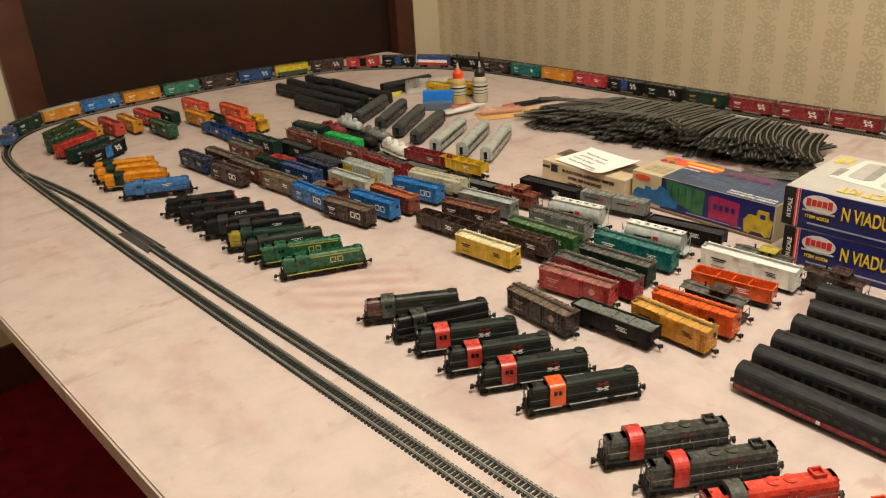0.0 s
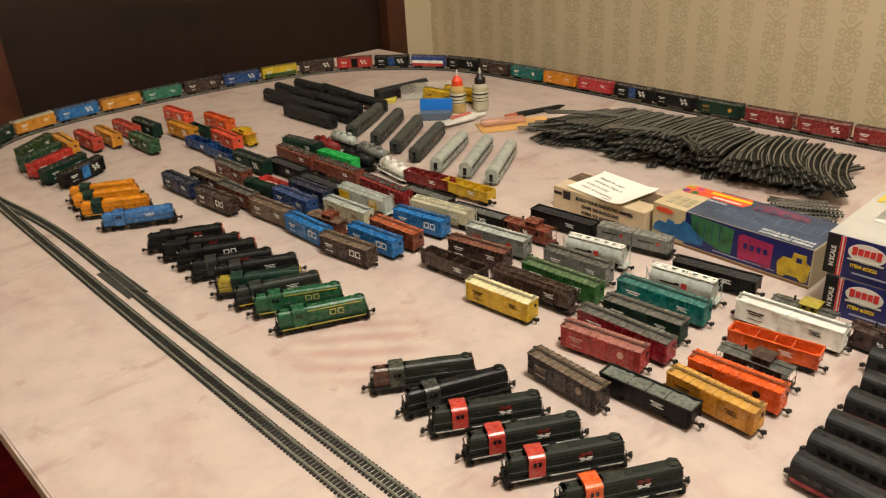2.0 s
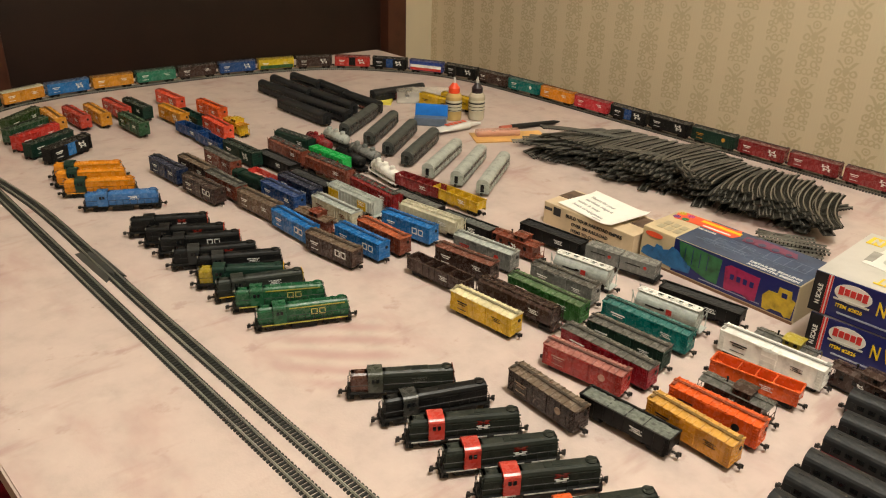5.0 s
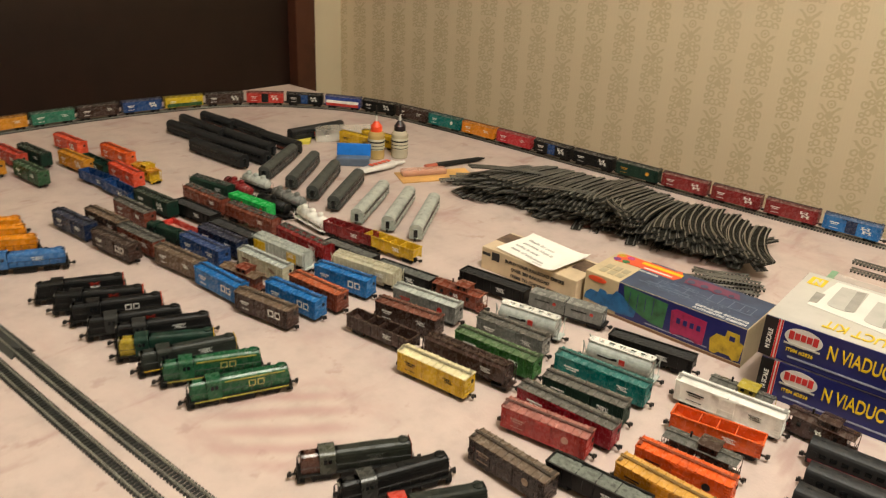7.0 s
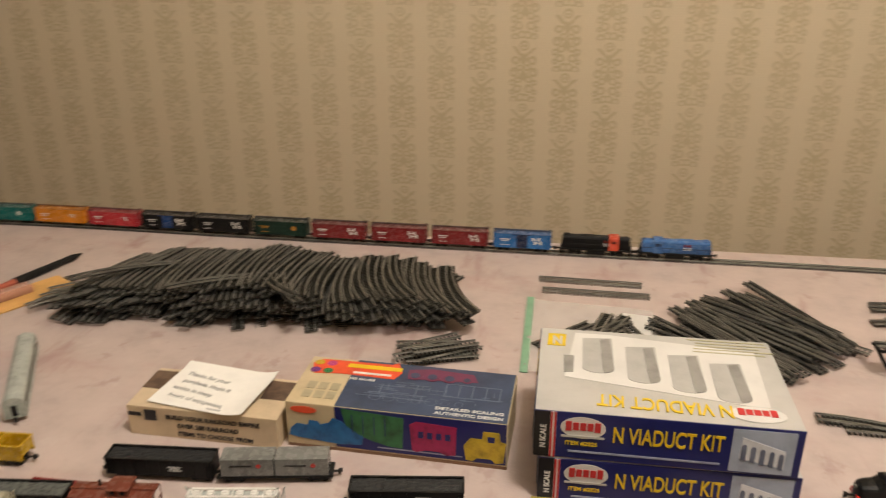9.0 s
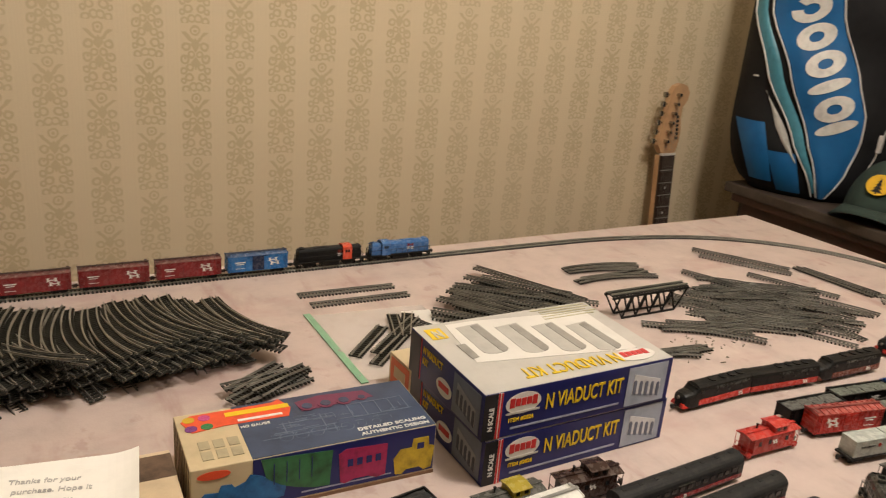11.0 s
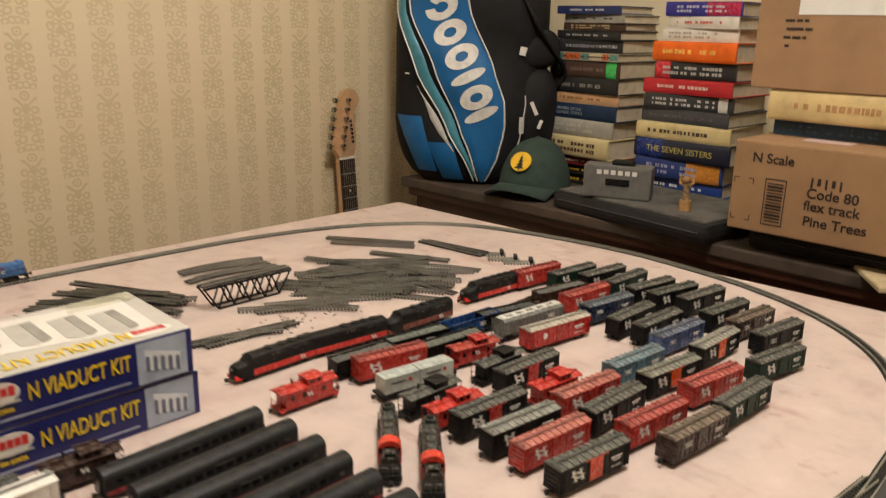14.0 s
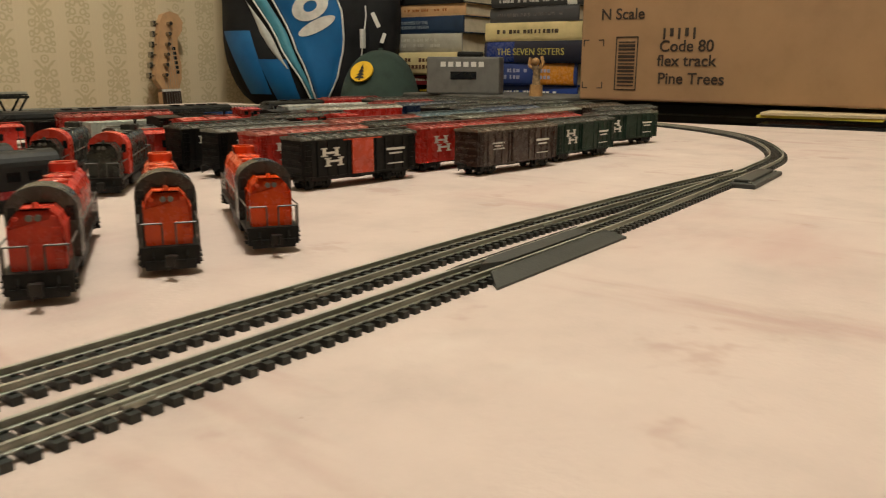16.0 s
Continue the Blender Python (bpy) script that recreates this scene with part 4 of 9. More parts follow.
    def rails(bm):
        for s in (-1, 1):
            y = s * 0.0088
            tube(bm, [(cb + 0.001, y, 0.0168), (L * 0.46, y, 0.0168)], 0.0003, 5)
            for i in range(8):
                xx = cb + 0.001 + (L * 0.46 - cb - 0.001) * i / 7
                tube(bm, [(xx, y, 0.0090), (xx, y, 0.0168)], 0.0003, 5)
            tube(bm, [(-L * 0.46, y, 0.0090), (-L * 0.46, y, 0.0168), (ca, y, 0.0168)], 0.0003, 5)
        for e in (-1, 1):
            xx = e * (L / 2 - 0.003)
            tube(bm, [(xx, -0.0080, 0.0090), (xx, -0.0080, 0.0165), (xx, -0.002, 0.0165), (xx, -0.002, 0.0090)], 0.0003, 5)
            tube(bm, [(xx, 0.0080, 0.0090), (xx, 0.0080, 0.0165), (xx, 0.002, 0.0165), (xx, 0.002, 0.0090)], 0.0003, 5)
    part("handrail", shared(("loco_rails", L, round_cab), rails), worn_rail if round_cab else dark, lo)
    bm = bmesh.new()
    for e, zz in ((-1, 0.0238), (1, 0.0242)):
        cyl(bm, (e * L * 0.45, -0.0011, zz), (e * (L * 0.45 + 0.0012), -0.0011, zz), 0.0009, n=10)
        cyl(bm, (e * L * 0.45, 0.0011, zz), (e * (L * 0.45 + 0.0012), 0.0011, zz), 0.0009, n=10)
    part("headlight", bm, surface("headlight_lens", (0.16, 0.15, 0.13), 0.15), lo)

    def ends(e, xx):
        def build(bm):
            for s in (-1, 1):
                if not round_cab:
                    box(bm, xx + e * 0.0002, s * 0.0022, 0.0155, 0.0006, 0.0036, 0.0090, 0.0002)
                cyl(bm, (xx, s * 0.0046, 0.0236), (xx + e * 0.0010, s * 0.0046, 0.0236), 0.0007, n=8)
            for k in range(5):
                box(bm, xx + e * 0.0006, -0.0052, 0.0120 + 0.0022 * k, 0.0006, 0.0018, 0.0003)
            if not round_cab:
                cyl(bm, (xx - e * 0.004, 0, 0.0264), (xx - e * 0.004, 0, 0.0280), 0.0012, 0.0008, n=8)
        return build

    def hoses(e):
        def build(bm):
            xx = e * (L / 2 - 0.0020)
            for s in (-1, 1):
                tube(bm, [(xx, s * 0.0050, 0.0080), (xx + e * 0.0012, s * 0.0050, 0.0064), (xx + e * 0.0012, s * 0.0044, 0.0040)], 0.0004, 5)
            box(bm, xx, 0, 0.0036, 0.0010, 0.0150, 0.0030, 0.0003)
            if not round_cab:
                box(bm, e * (L / 2 - 0.0028), 0, 0.0128, 0.0008, 0.0030, 0.0050, 0.0002)
        return build
    for e, xx in ((-1, -L * 0.445), (1, L * 0.455)):
        part("end_fitting", shared(("loco_ends", L, e, round_cab), ends(e, xx)), paint(short or body), lo)
        part("pilot", shared(("loco_pilot", L, e, round_cab), hoses(e)), dark, lo)
    if nose:
        bm = bmesh.new()
        box(bm, L * 0.455, 0, 0.0178, 0.0008, hw, 0.0172, 0.0003)
        part("end_panel", bm, paint(nose), lo, "contrasting end panel")
    if stripe:
        for s in (-1, 1):
            bm = bmesh.new()
            box(bm, 0, 0, 0, L * 0.86, 0.0004, 0.0013)
            part("stripe", bm, paint(stripe), lo, at=pose(L * 0.01, s * 0.0092, 0.0086))
            bm = bmesh.new()
            box(bm, 0, 0, 0, L * 0.56, 0.0004, 0.0011)
            part("stripe", bm, paint(stripe), lo, at=pose(L * 0.14, s * (hw / 2 + 0.0004), 0.0238))
    if sill:
        for s in (-1, 1):
            for a, b in ((-0.44, -0.20), (-0.14, 0.18), (0.24, 0.44)):
                bm = bmesh.new()
                box(bm, L * (a + b) / 2, s * 0.0092, 0.0086, L * (b - a), 0.0004, 0.0010)
                part("sill_line", bm, paint(sill), lo, "pale painted sill line")
    for s in (-1, 1):
        truck(lo, s * L * 0.285)
        part("coupler", shared("coupler", coupler_shape), wheelmat, lo, at=pose(s * (L / 2 - 0.0015), 0, 0, 0, 0, 0 if s > 0 else 180))
    if marks == "slabs":
        herald(lo, L * 0.15, 0.0185, 0.0078, hw / 2 + 0.0006, paint((0.20, 0.020, 0.014)), "upper_slab")
        herald(lo, L * 0.15, 0.0185, 0.0078, hw / 2 + 0.0006, white_ink, "lower_slab")
    elif marks:
        herald(lo, L * 0.15, 0.0178, 0.0066, hw / 2 + 0.0006, paint(ink) if ink else white_ink, marks)
    return lo


def cab_unit(x, y, deg, body, stripe, label, group, L=0.098, roof=None, lead=True):
    """A full-width streamlined diesel; the nose looks along -x."""
    lo = car_at("streamlined_locomotive", x, y, deg, label, "toy locomotive", group)
    W = 0.0186
    out = [(-W / 2, 0.0052), (-W / 2, 0.0220), (-W / 2 + 0.0012, 0.0248), (-W / 2 + 0.0040, 0.0266), (0, 0.0274), (W / 2 - 0.0040, 0.0266), (W / 2 - 0.0012, 0.0248), (W / 2, 0.0220), (W / 2, 0.0052)]

    def shell(bm):
        a = -L / 2 + (0.022 if lead else 0.001)
        prism(bm, out, a, L / 2 - 0.001)
        if lead:
            rings = []
            for f, w, h in ((0.0, 1, 1), (0.0035, 0.99, 0.80), (0.006, 0.97, 0.70), (0.012, 0.93, 0.66), (0.0165, 0.82, 0.60), (0.0190, 0.60, 0.50), (0.0198, 0.30, 0.40)):
                rings.append([bm.verts.new((a - f, yy * w, 0.0052 + (zz - 0.0052) * h)) for yy, zz in out])
            for r0, r1 in zip(rings, rings[1:]):
                for i in range(len(out)):
                    j = (i + 1) % len(out)
                    bm.faces.new((r0[i], r0[j], r1[j], r1[i]))
            bm.faces.new(rings[-1])
    part("body", shared(("cab_unit", L, lead), shell), paint(body, 0.35), lo)
    for s in (-1, 1):
        bm = bmesh.new()
        box(bm, 0, 0, 0, L - (0.024 if lead else 0.003), 0.0004, 0.0062)
        part("stripe", bm, paint(stripe), lo, "bright painted band", at=pose(0.011 if lead else 0, s * (W / 2 + 0.0002), 0.0090))
        for k in range(3):
            part("porthole", shared("porthole", lambda bm: cyl(bm, (0, -0.0002, 0), (0, 0.0002, 0), 0.0016, n=14)), windowmat, lo, at=pose(-0.004 + 0.017 * k, s * (W / 2 + 0.0001), 0.0175))
        part("side_grille", shared("grille", lambda bm: [box(bm, 0, 0, 0.0007 * k, 0.0520, 0.0005, 0.0004) for k in range(5)]), paint((0.03, 0.032, 0.03)), lo, at=pose(0.016, s * (W / 2 + 0.0001), 0.0208))
    if lead:
        a = -L / 2 + 0.022
        for s in (-1, 1):
            part("windscreen", shared("f_screen", lambda bm: box(bm, 0, 0, 0, 0.0006, 0.0060, 0.0034)), windowmat, lo, at=pose(a - 0.0020, s * 0.0040, 0.0238, 0, -24, 0))
            part("cab_window", shared("f_side", lambda bm: box(bm, 0, 0, 0, 0.0046, 0.0005, 0.0036)), windowmat, lo, at=pose(a + 0.0046, s * (W / 2 + 0.0001), 0.0205))
        bm = bmesh.new()
        cyl(bm, (a - 0.0205, 0, 0.0150), (a - 0.0190, 0, 0.0150), 0.0017, n=14)
        part("headlight", bm, surface("headlight_lens", (0.16, 0.15, 0.13), 0.15), lo)
        bm = bmesh.new()
        prism(bm, [(-0.0088, 0.0052), (0.0088, 0.0052), (0.0070, 0.0100), (-0.0070, 0.0100)], a - 0.0196, a - 0.0100)
        part("nose_band", bm, paint(stripe), lo)

    def fan(bm):
        cyl(bm, (0, 0, 0), (0, 0, 0.0010), 0.0048, n=18)
    for f in (-0.05, 0.10, 0.22, 0.34):
        part("roof_fan", shared("f_fan", fan), paint(roof or body), lo, at=pose(L * f, 0, 0.0270))
    bm = bmesh.new()
    box(bm, 0, 0, 0.0038, 0.028, 0.0150, 0.0040, 0.0006)
    part("fuel_tank", bm, dark, lo)
    herald(lo, L * 0.30, 0.0092, 0.0055, W / 2 + 0.0006, white_ink, "slabs")
    for s in (-1, 1):
        truck(lo, s * L * 0.30)
        part("coupler", shared("coupler", coupler_shape), wheelmat, lo, at=pose(s * (L / 2 - 0.0015), 0, 0, 0, 0, 0 if s > 0 else 180))
    return lo

# ---- track ----
def spline(points, closed, step):
    """Even steps along a smooth curve through the points."""
    pts = [Vector((a, b, 0)) for a, b in points]
    n = len(pts)
    dense = []
    for i in range(n if closed else n - 1):
        p = [pts[(i + k) % n] if closed else pts[min(max(i + k, 0), n - 1)] for k in (-1, 0, 1, 2)]
        for s in range(24):
            t = s / 24
            dense.append(0.5 * (2 * p[1] + (p[2] - p[0]) * t + (2 * p[0] - 5 * p[1] + 4 * p[2] - p[3]) * t * t + (3 * p[1] - p[0] - 3 * p[2] + p[3]) * t ** 3))
    dense.append(dense[0] if closed else pts[-1])
    out, left = [dense[0]], step
    for a, b in zip(dense, dense[1:]):
        d = (b - a).length
        while d >= left and d > 0:
            a = a + (b - a) * (left / d)
            d -= left
            out.append(a.copy())
            left = step
        left -= d
    return out


PITCH, TIE_L, GAUGE = 0.0046, 0.0152, 0.0090


def tie_shape(bm):
    box(bm, 0, 0, 0.0009, 0.0023, TIE_L, 0.0018)
    for s in (-1, 1):
        for k in (-1, 1):
            box(bm, 0, s * GAUGE / 2 + k * 0.0011, 0.0020, 0.0016, 0.0006, 0.0005)


def rail_strip(bm, path, off, base=0.0018, h=0.0020):
    """One rail of I section along a path, at a distance to its left."""
    rows = []
    for i, p in enumerate(path):
        d = (path[min(i + 1, len(path) - 1)] - path[max(i - 1, 0)]).normalized()
        nrm = Vector((-d.y, d.x, 0))
        c = p + nrm * off
        rows.append([bm.verts.new(c + nrm * w + Vector((0, 0, base + z))) for w, z in ((-0.0009, 0), (-0.0009, 0.0004), (-0.0003, 0.0006), (-0.0003, h - 0.0006), (-0.0005, h), (0.0005, h), (0.0003, h - 0.0006), (0.0003, 0.0006), (0.0009, 0.0004), (0.0009, 0))])
    for a, b in zip(rows, rows[1:]):
        for i in range(10):
            bm.faces.new((a[i], a[(i + 1) % 10], b[(i + 1) % 10], b[i]))
    bm.faces.new(rows[0])
    bm.faces.new(rows[-1][::-1])


def ties_along(bm, path):
    for i in range(0, len(path) - 1):
        d = (path[i + 1] - path[i]).normalized()
        m = Matrix.Translation((path[i] + path[i + 1]) / 2) @ Matrix.Rotation(math.atan2(d.y, d.x), 4, "Z")
        for x, y, z, sx, sy, sz in ((0, 0, 0.0009, 0.0023, TIE_L, 0.0018), (0, GAUGE / 2, 0.0021, 0.0016, 0.0026, 0.0005), (0, -GAUGE / 2, 0.0021, 0.0016, 0.0026, 0.0005)):
            bmesh.ops.create_cube(bm, size=1, matrix=m @ Matrix.LocRotScale((x, y, z), None, (sx, sy, sz)))


def track_section(path, label, near=False):
    """A length of track: two rails on its row of ties; near the camera each tie is a piece of its own."""
    t = thing("track_section", pose(0, 0, 0), label, "toy track", "track of the oval")
    for s in (-1, 1):
        bm = bmesh.new()
        rail_strip(bm, path, s * GAUGE / 2)
        part("rail", bm, railmat, t)
    if near:
        me = shared("tie", tie_shape)
        for a, b in zip(path, path[1:]):
            c, d = (a + b) / 2, b - a
            part("tie", me, tiemat, t, at=Matrix.Translation(c) @ Matrix.Rotation(math.atan2(d.y, d.x), 4, "Z"))
    else:
        bm = bmesh.new()
        ties_along(bm, path)
        tagged(part("tie_strip", bm, tiemat, t), kind="stuff")
    bm = bmesh.new()
    for a, b in ((path[0], path[1]),):
        d = (b - a).normalized()
        nrm = Vector((-d.y, d.x, 0))
        for s in (-1, 1):
            c = a + nrm * s * GAUGE / 2
            box(bm, c.x, c.y, 0.0025, 0.0070, 0.0020, 0.0012, 0, Euler((0, 0, math.atan2(d.y, d.x))))
    part("rail_joiner", bm, railmat, t)
    return t


OVAL = [(-0.282, 0.601), (0.10, 0.600), (0.30, 0.600), (0.43, 0.603), (0.53, 0.606), (0.620, 0.615), (0.712, 0.648), (0.785, 0.690), (0.845, 0.750), (0.890, 0.825), (0.923, 0.920), (0.938, 1.020), (0.943, 1.10), (0.936, 1.19), (0.914, 1.30), (0.875, 1.405), (0.800, 1.487), (0.690, 1.548), (0.54, 1.583), (0.39, 1.592), (0.0, 1.595), (-0.45, 1.598), (-0.85, 1.602),
        (-1.050, 1.582), (-1.193, 1.505), (-1.297, 1.390), (-1.359, 1.204), (-1.390, 0.992), (-1.394, 0.835), (-1.360, 0.722), (-1.264, 0.645), (-1.114, 0.616), (-0.716, 0.606)]
loop = spline(OVAL, True, PITCH)
n = 27
for i in range(0, len(loop) - 1, n):
    seg = loop[i:i + n + 1]
    mid = seg[len(seg) // 2]
    track_section(seg, "black-tied model track with dull nickel rails on the board", near=(mid.y < 0.68 and -0.30 < mid.x < 0.62))
siding = spline([(-1.077, 0.616), (-0.930, 0.630), (-0.800, 0.634), (-0.523, 0.629), (-0.189, 0.6275), (0.050, 0.6250), (0.150, 0.6245), (0.26, 0.6245), (0.40, 0.6180), (0.51, 0.6085)], False, PITCH)
for i in range(0, len(siding) - 1, n):
    seg = siding[i:i + n + 1]
    if len(seg) > 2:
        mid = seg[len(seg) // 2]
        track_section(seg, "black-tied model track of the passing siding beside the oval", near=-0.45 < mid.x < 0.45)

switchplastic = surface("dull_black_switch_plastic", (0.035, 0.037, 0.035), 0.5, var=0.12)
for x, y, deg, w in ((0.492, 0.5940, 3, 0.072),):
    sm = thing("switch_machine", pose(x, y, 0, 0, 0, deg), "low black plastic switch machine beside the turnout", "toy track")
    bm = bmesh.new()
    box(bm, 0, 0, 0.0013, w, 0.0150, 0.0026, 0.0006)
    part("housing", bm, switchplastic, sm)
    bm = bmesh.new()
    box(bm, 0, 0.001, 0.0033, w * 0.82, 0.0090, 0.0016, 0.0006)
    part("cover", bm, switchplastic, sm)
    bm = bmesh.new()
    for e in (-1, 1):
        cyl(bm, (e * w * 0.44, -0.004, 0.0026), (e * w * 0.44, -0.004, 0.0034), 0.0013, n=8)
    part("screw", bm, railmat, sm)


def rerailer(x, y):
    rr = thing("rerailer", pose(x, y, 0), "black plastic rerailing ramp set into the straight track", "toy track")
    for name, s, w in (("near_ramp", -1, 0.0062), ("far_ramp", 1, 0.0050)):
        bm = bmesh.new()
        a, b = s * 0.0060, s * (0.0060 + w)
        ring = [(-0.040, a, 0.0037), (0.040, a, 0.0037), (0.046, b, 0.0008), (-0.046, b, 0.0008)]
        hi = [bm.verts.new(q) for q in ring]
        lo = [bm.verts.new((x, y, 0.0)) for x, y, z in ring]
        bm.faces.new(hi if s < 0 else hi[::-1])
        for i in range(4):
            bm.faces.new((hi[i], lo[i], lo[(i + 1) % 4], hi[(i + 1) % 4]))
        part(name, bm, switchplastic, rr)
    bm = bmesh.new()
    ring = [(-0.036, 0), (-0.028, -0.0034), (0.028, -0.0034), (0.036, 0), (0.028, 0.0034), (-0.028, 0.0034)]
    hi = [bm.verts.new((x, y, 0.0042)) for x, y in ring]
    lo = [bm.verts.new((x * 1.06, y, 0.0018)) for x, y in ring]
    bm.faces.new(hi)
    for i in range(6):
        bm.faces.new((hi[i], lo[i], lo[(i + 1) % 6], hi[(i + 1) % 6]))
    part("centre_plate", bm, switchplastic, rr)


rerailer(0.249, 0.600)
rerailer(-0.648, 0.6305)


# ---- loose track ----
def loose(kind, ang=0.0, length=0.124):
    """Meshes of a single straight or curved piece round its middle: the rails and the ties."""
    key = ("loose", kind, round(length, 4))
    if key + ("rails",) not in MESHES:
        k = max(6, int(length / PITCH))
        if kind == "straight":
            path = [Vector((-length / 2 + length * i / k, 0, 0)) for i in range(k + 1)]
        else:
            R = 0.248
            path = [Vector((R * math.sin(a), R * math.cos(a) - R, 0)) for a in (-length / R / 2 + length / R * i / k for i in range(k + 1))]
        bm = bmesh.new()
        rail_strip(bm, path, GAUGE / 2)
        rail_strip(bm, path, -GAUGE / 2)
        MESHES[key + ("rails",)] = mesh_of("rails", bm)
        bm = bmesh.new()
        for i in range(k):
            d = (path[i + 1] - path[i]).normalized()
            bmesh.ops.create_cube(bm, size=1, matrix=Matrix.Translation((path[i] + path[i + 1]) / 2 + Vector((0, 0, 0.0009))) @ Matrix.Rotation(math.atan2(d.y, d.x), 4, "Z") @ Matrix.Diagonal((0.0019, TIE_L, 0.0018, 1)))
        MESHES[key + ("ties",)] = mesh_of("ties", bm)
    return MESHES[key + ("rails",)], MESHES[key + ("ties",)]


def loose_track(x, y, z, deg, kind, length, label, group, tilt=0.0, lean=0.0):
    rails, ties = loose(kind, 0, length)
    t = thing("loose_track", pose(x, y, z, lean, tilt, deg), label, "toy track", group)
    tagged(part("rail_pair", rails, pilerail, t), kind="stuff")
    tagged(part("tie_strip", ties, piletie, t), kind="stuff")
    return t


rng = random.Random(5)
# the heap of curved pieces: a jumble below, two neat shingled rows on top
for layer in range(6):
    neat = layer > 2
    cnt = 48 if neat else 26
    for i in range(cnt):
        f = (i + (0.15 if neat else 0.6) * rng.random() + 0.4 * layer) / (cnt + 1.5)
        x = -0.596 + 0.460 * f
        if abs(f - 0.665) < (0.009 if neat else 0.032):        # the gap between the two lobes
            continue
        front, back = 1.289 + 0.050 * f, 1.470 + 0.015 * min(1.0, f * 2.2)
        hump = 1.0 - 0.30 * abs(f - 0.45) * 2
        if neat:
            y = back - 0.070 - 0.010 * (5 - layer) + 0.008 * math.sin(f * 19 + layer) + rng.gauss(0, 0.003)
            deg = 73 + 38 * f + 5 * math.sin(f * 11 + layer) + rng.gauss(0, 2.5)
            flip, lean, tilt = 0, -13 + rng.gauss(0, 3), rng.gauss(2.0, 1.0)
        else:
            y = front + 0.074 + rng.random() * max(0.004, back - front - 0.125) * 0.6
            deg = 68 + 34 * f + rng.gauss(0, 11)
            flip, lean, tilt = (180 if rng.random() < 0.15 else 0), rng.gauss(0, 7), rng.gauss(0, 3)
        loose_track(x, y, 0.0008 + 0.0066 * layer * hump + rng.random() * 0.002, deg + flip, "curve", rng.choice((0.124, 0.142)) if not neat else 0.136, "black curved model track piece in a heap", "heap of curved track", tilt=tilt, lean=lean)
for x, y, deg in ((-0.413, 1.369, 42), (-0.335, 1.360, 117), (-0.350, 1.367, 126), (-0.545, 1.381, 51)):
    loose_track(x, y, 0.040, deg, "curve", 0.136, "black curved model track piece lying across the heap", "heap of curved track", tilt=8)
for f in (0.34, 0.60, 0.93):
    loose_track(-0.582 + 0.458 * f, 1.352 + 0.040 * f + 0.012 * rng.random(), 0.003 + 0.006 * rng.random(), rng.uniform(60, 100), "curve", 0.124, "black curved model track piece slid off the heap", "heap of curved track", tilt=rng.gauss(0, 4))
for i in range(6):
    loose_track(-0.618 + 0.03 * rng.random(), 1.361 + 0.07 * rng.random(), 0.001 + 0.002 * i, rng.uniform(15, 50), "curve", 0.10, "black curved model track piece at the heap's end", "heap of curved track")
# small heap of short pieces
for i in range(9):
    loose_track(-0.142 + rng.uniform(-0.014, 0.014), 1.298 + rng.uniform(-0.010, 0.010), 0.0008 + 0.0030 * (i // 2), rng.choice((8, 22, 30, 14)) + rng.gauss(0, 5), "straight", 0.070, "short black straight track piece in a small heap", "heap of short track")
# two straights
loose_track(0.023, 1.505, 0, -2, "straight", 0.130, "straight model track piece lying alone", "pair of straights")
loose_track(0.029, 1.473, 0, -1.5, "straight", 0.132, "straight model track piece lying alone", "pair of straights")
# pieces on the plastic bag
for x, y, d, z, L in ((-0.010, 1.358, 45, 0.0025, 0.085), (0.013, 1.340, 43, 0.0032, 0.110), (0.023, 1.357, 41, 0.0060, 0.110), (0.032, 1.378, 72, 0.0070, 0.06), (0.053, 1.375, 98, 0.0034, 0.055), (0.070, 1.367, 115, 0.0036, 0.055), (0.047, 1.378, 62, 0.0066, 0.06)):
    loose_track(x, y, z, d, "straight", L, "straight track piece lying on a plastic bag", "track on the bag")
# heap of straights behind the boxes
for i in range(36):
    f = i / 35
    layer = i % 3
    loose_track(0.144 + 0.106 * f + rng.uniform(-0.012, 0.012), 1.337 + 0.085 * f + rng.uniform(-0.012, 0.012), 0.0008 + 0.0042 * layer + rng.random() * 0.003, -49 + rng.gauss(0, 9), "straight", rng.choice((0.124, 0.15, 0.17)), "black straight track piece in a fanned heap", "heap of straights")
# turnouts and flex lengths scattered beyond
for x, y, d, L, k in ((0.418, 1.482, -7, 0.13, "curve"), (0.409, 1.467, -11, 0.12, "curve"), (0.409, 1.436, -6, 0.14, "curve"), (0.418, 1.444, 1, 0.12, "straight"), (0.668, 1.435, -55, 0.15, "straight"), (0.659, 1.417, -53, 0.14, "straight"), (0.656, 1.325, -62, 0.13, "straight"),
                      (0.741, 1.318, -84, 0.13, "straight"), (0.748, 1.313, -80, 0.12, "straight"), (0.393, 1.257, -32, 0.14, "straight"), (0.403, 1.242, -36, 0.13, "curve"), (0.421, 1.259, -26, 0.12, "straight"), (0.296, 1.223, -7, 0.13, "straight"), (0.306, 1.214, -3, 0.12, "straight"), (0.283, 1.222, -15, 0.12, "curve")):
    loose_track(x, y, 0.0008 + 0.002 * rng.random(), d, k, L, "dull grey track piece lying loose on the board", "scattered track")
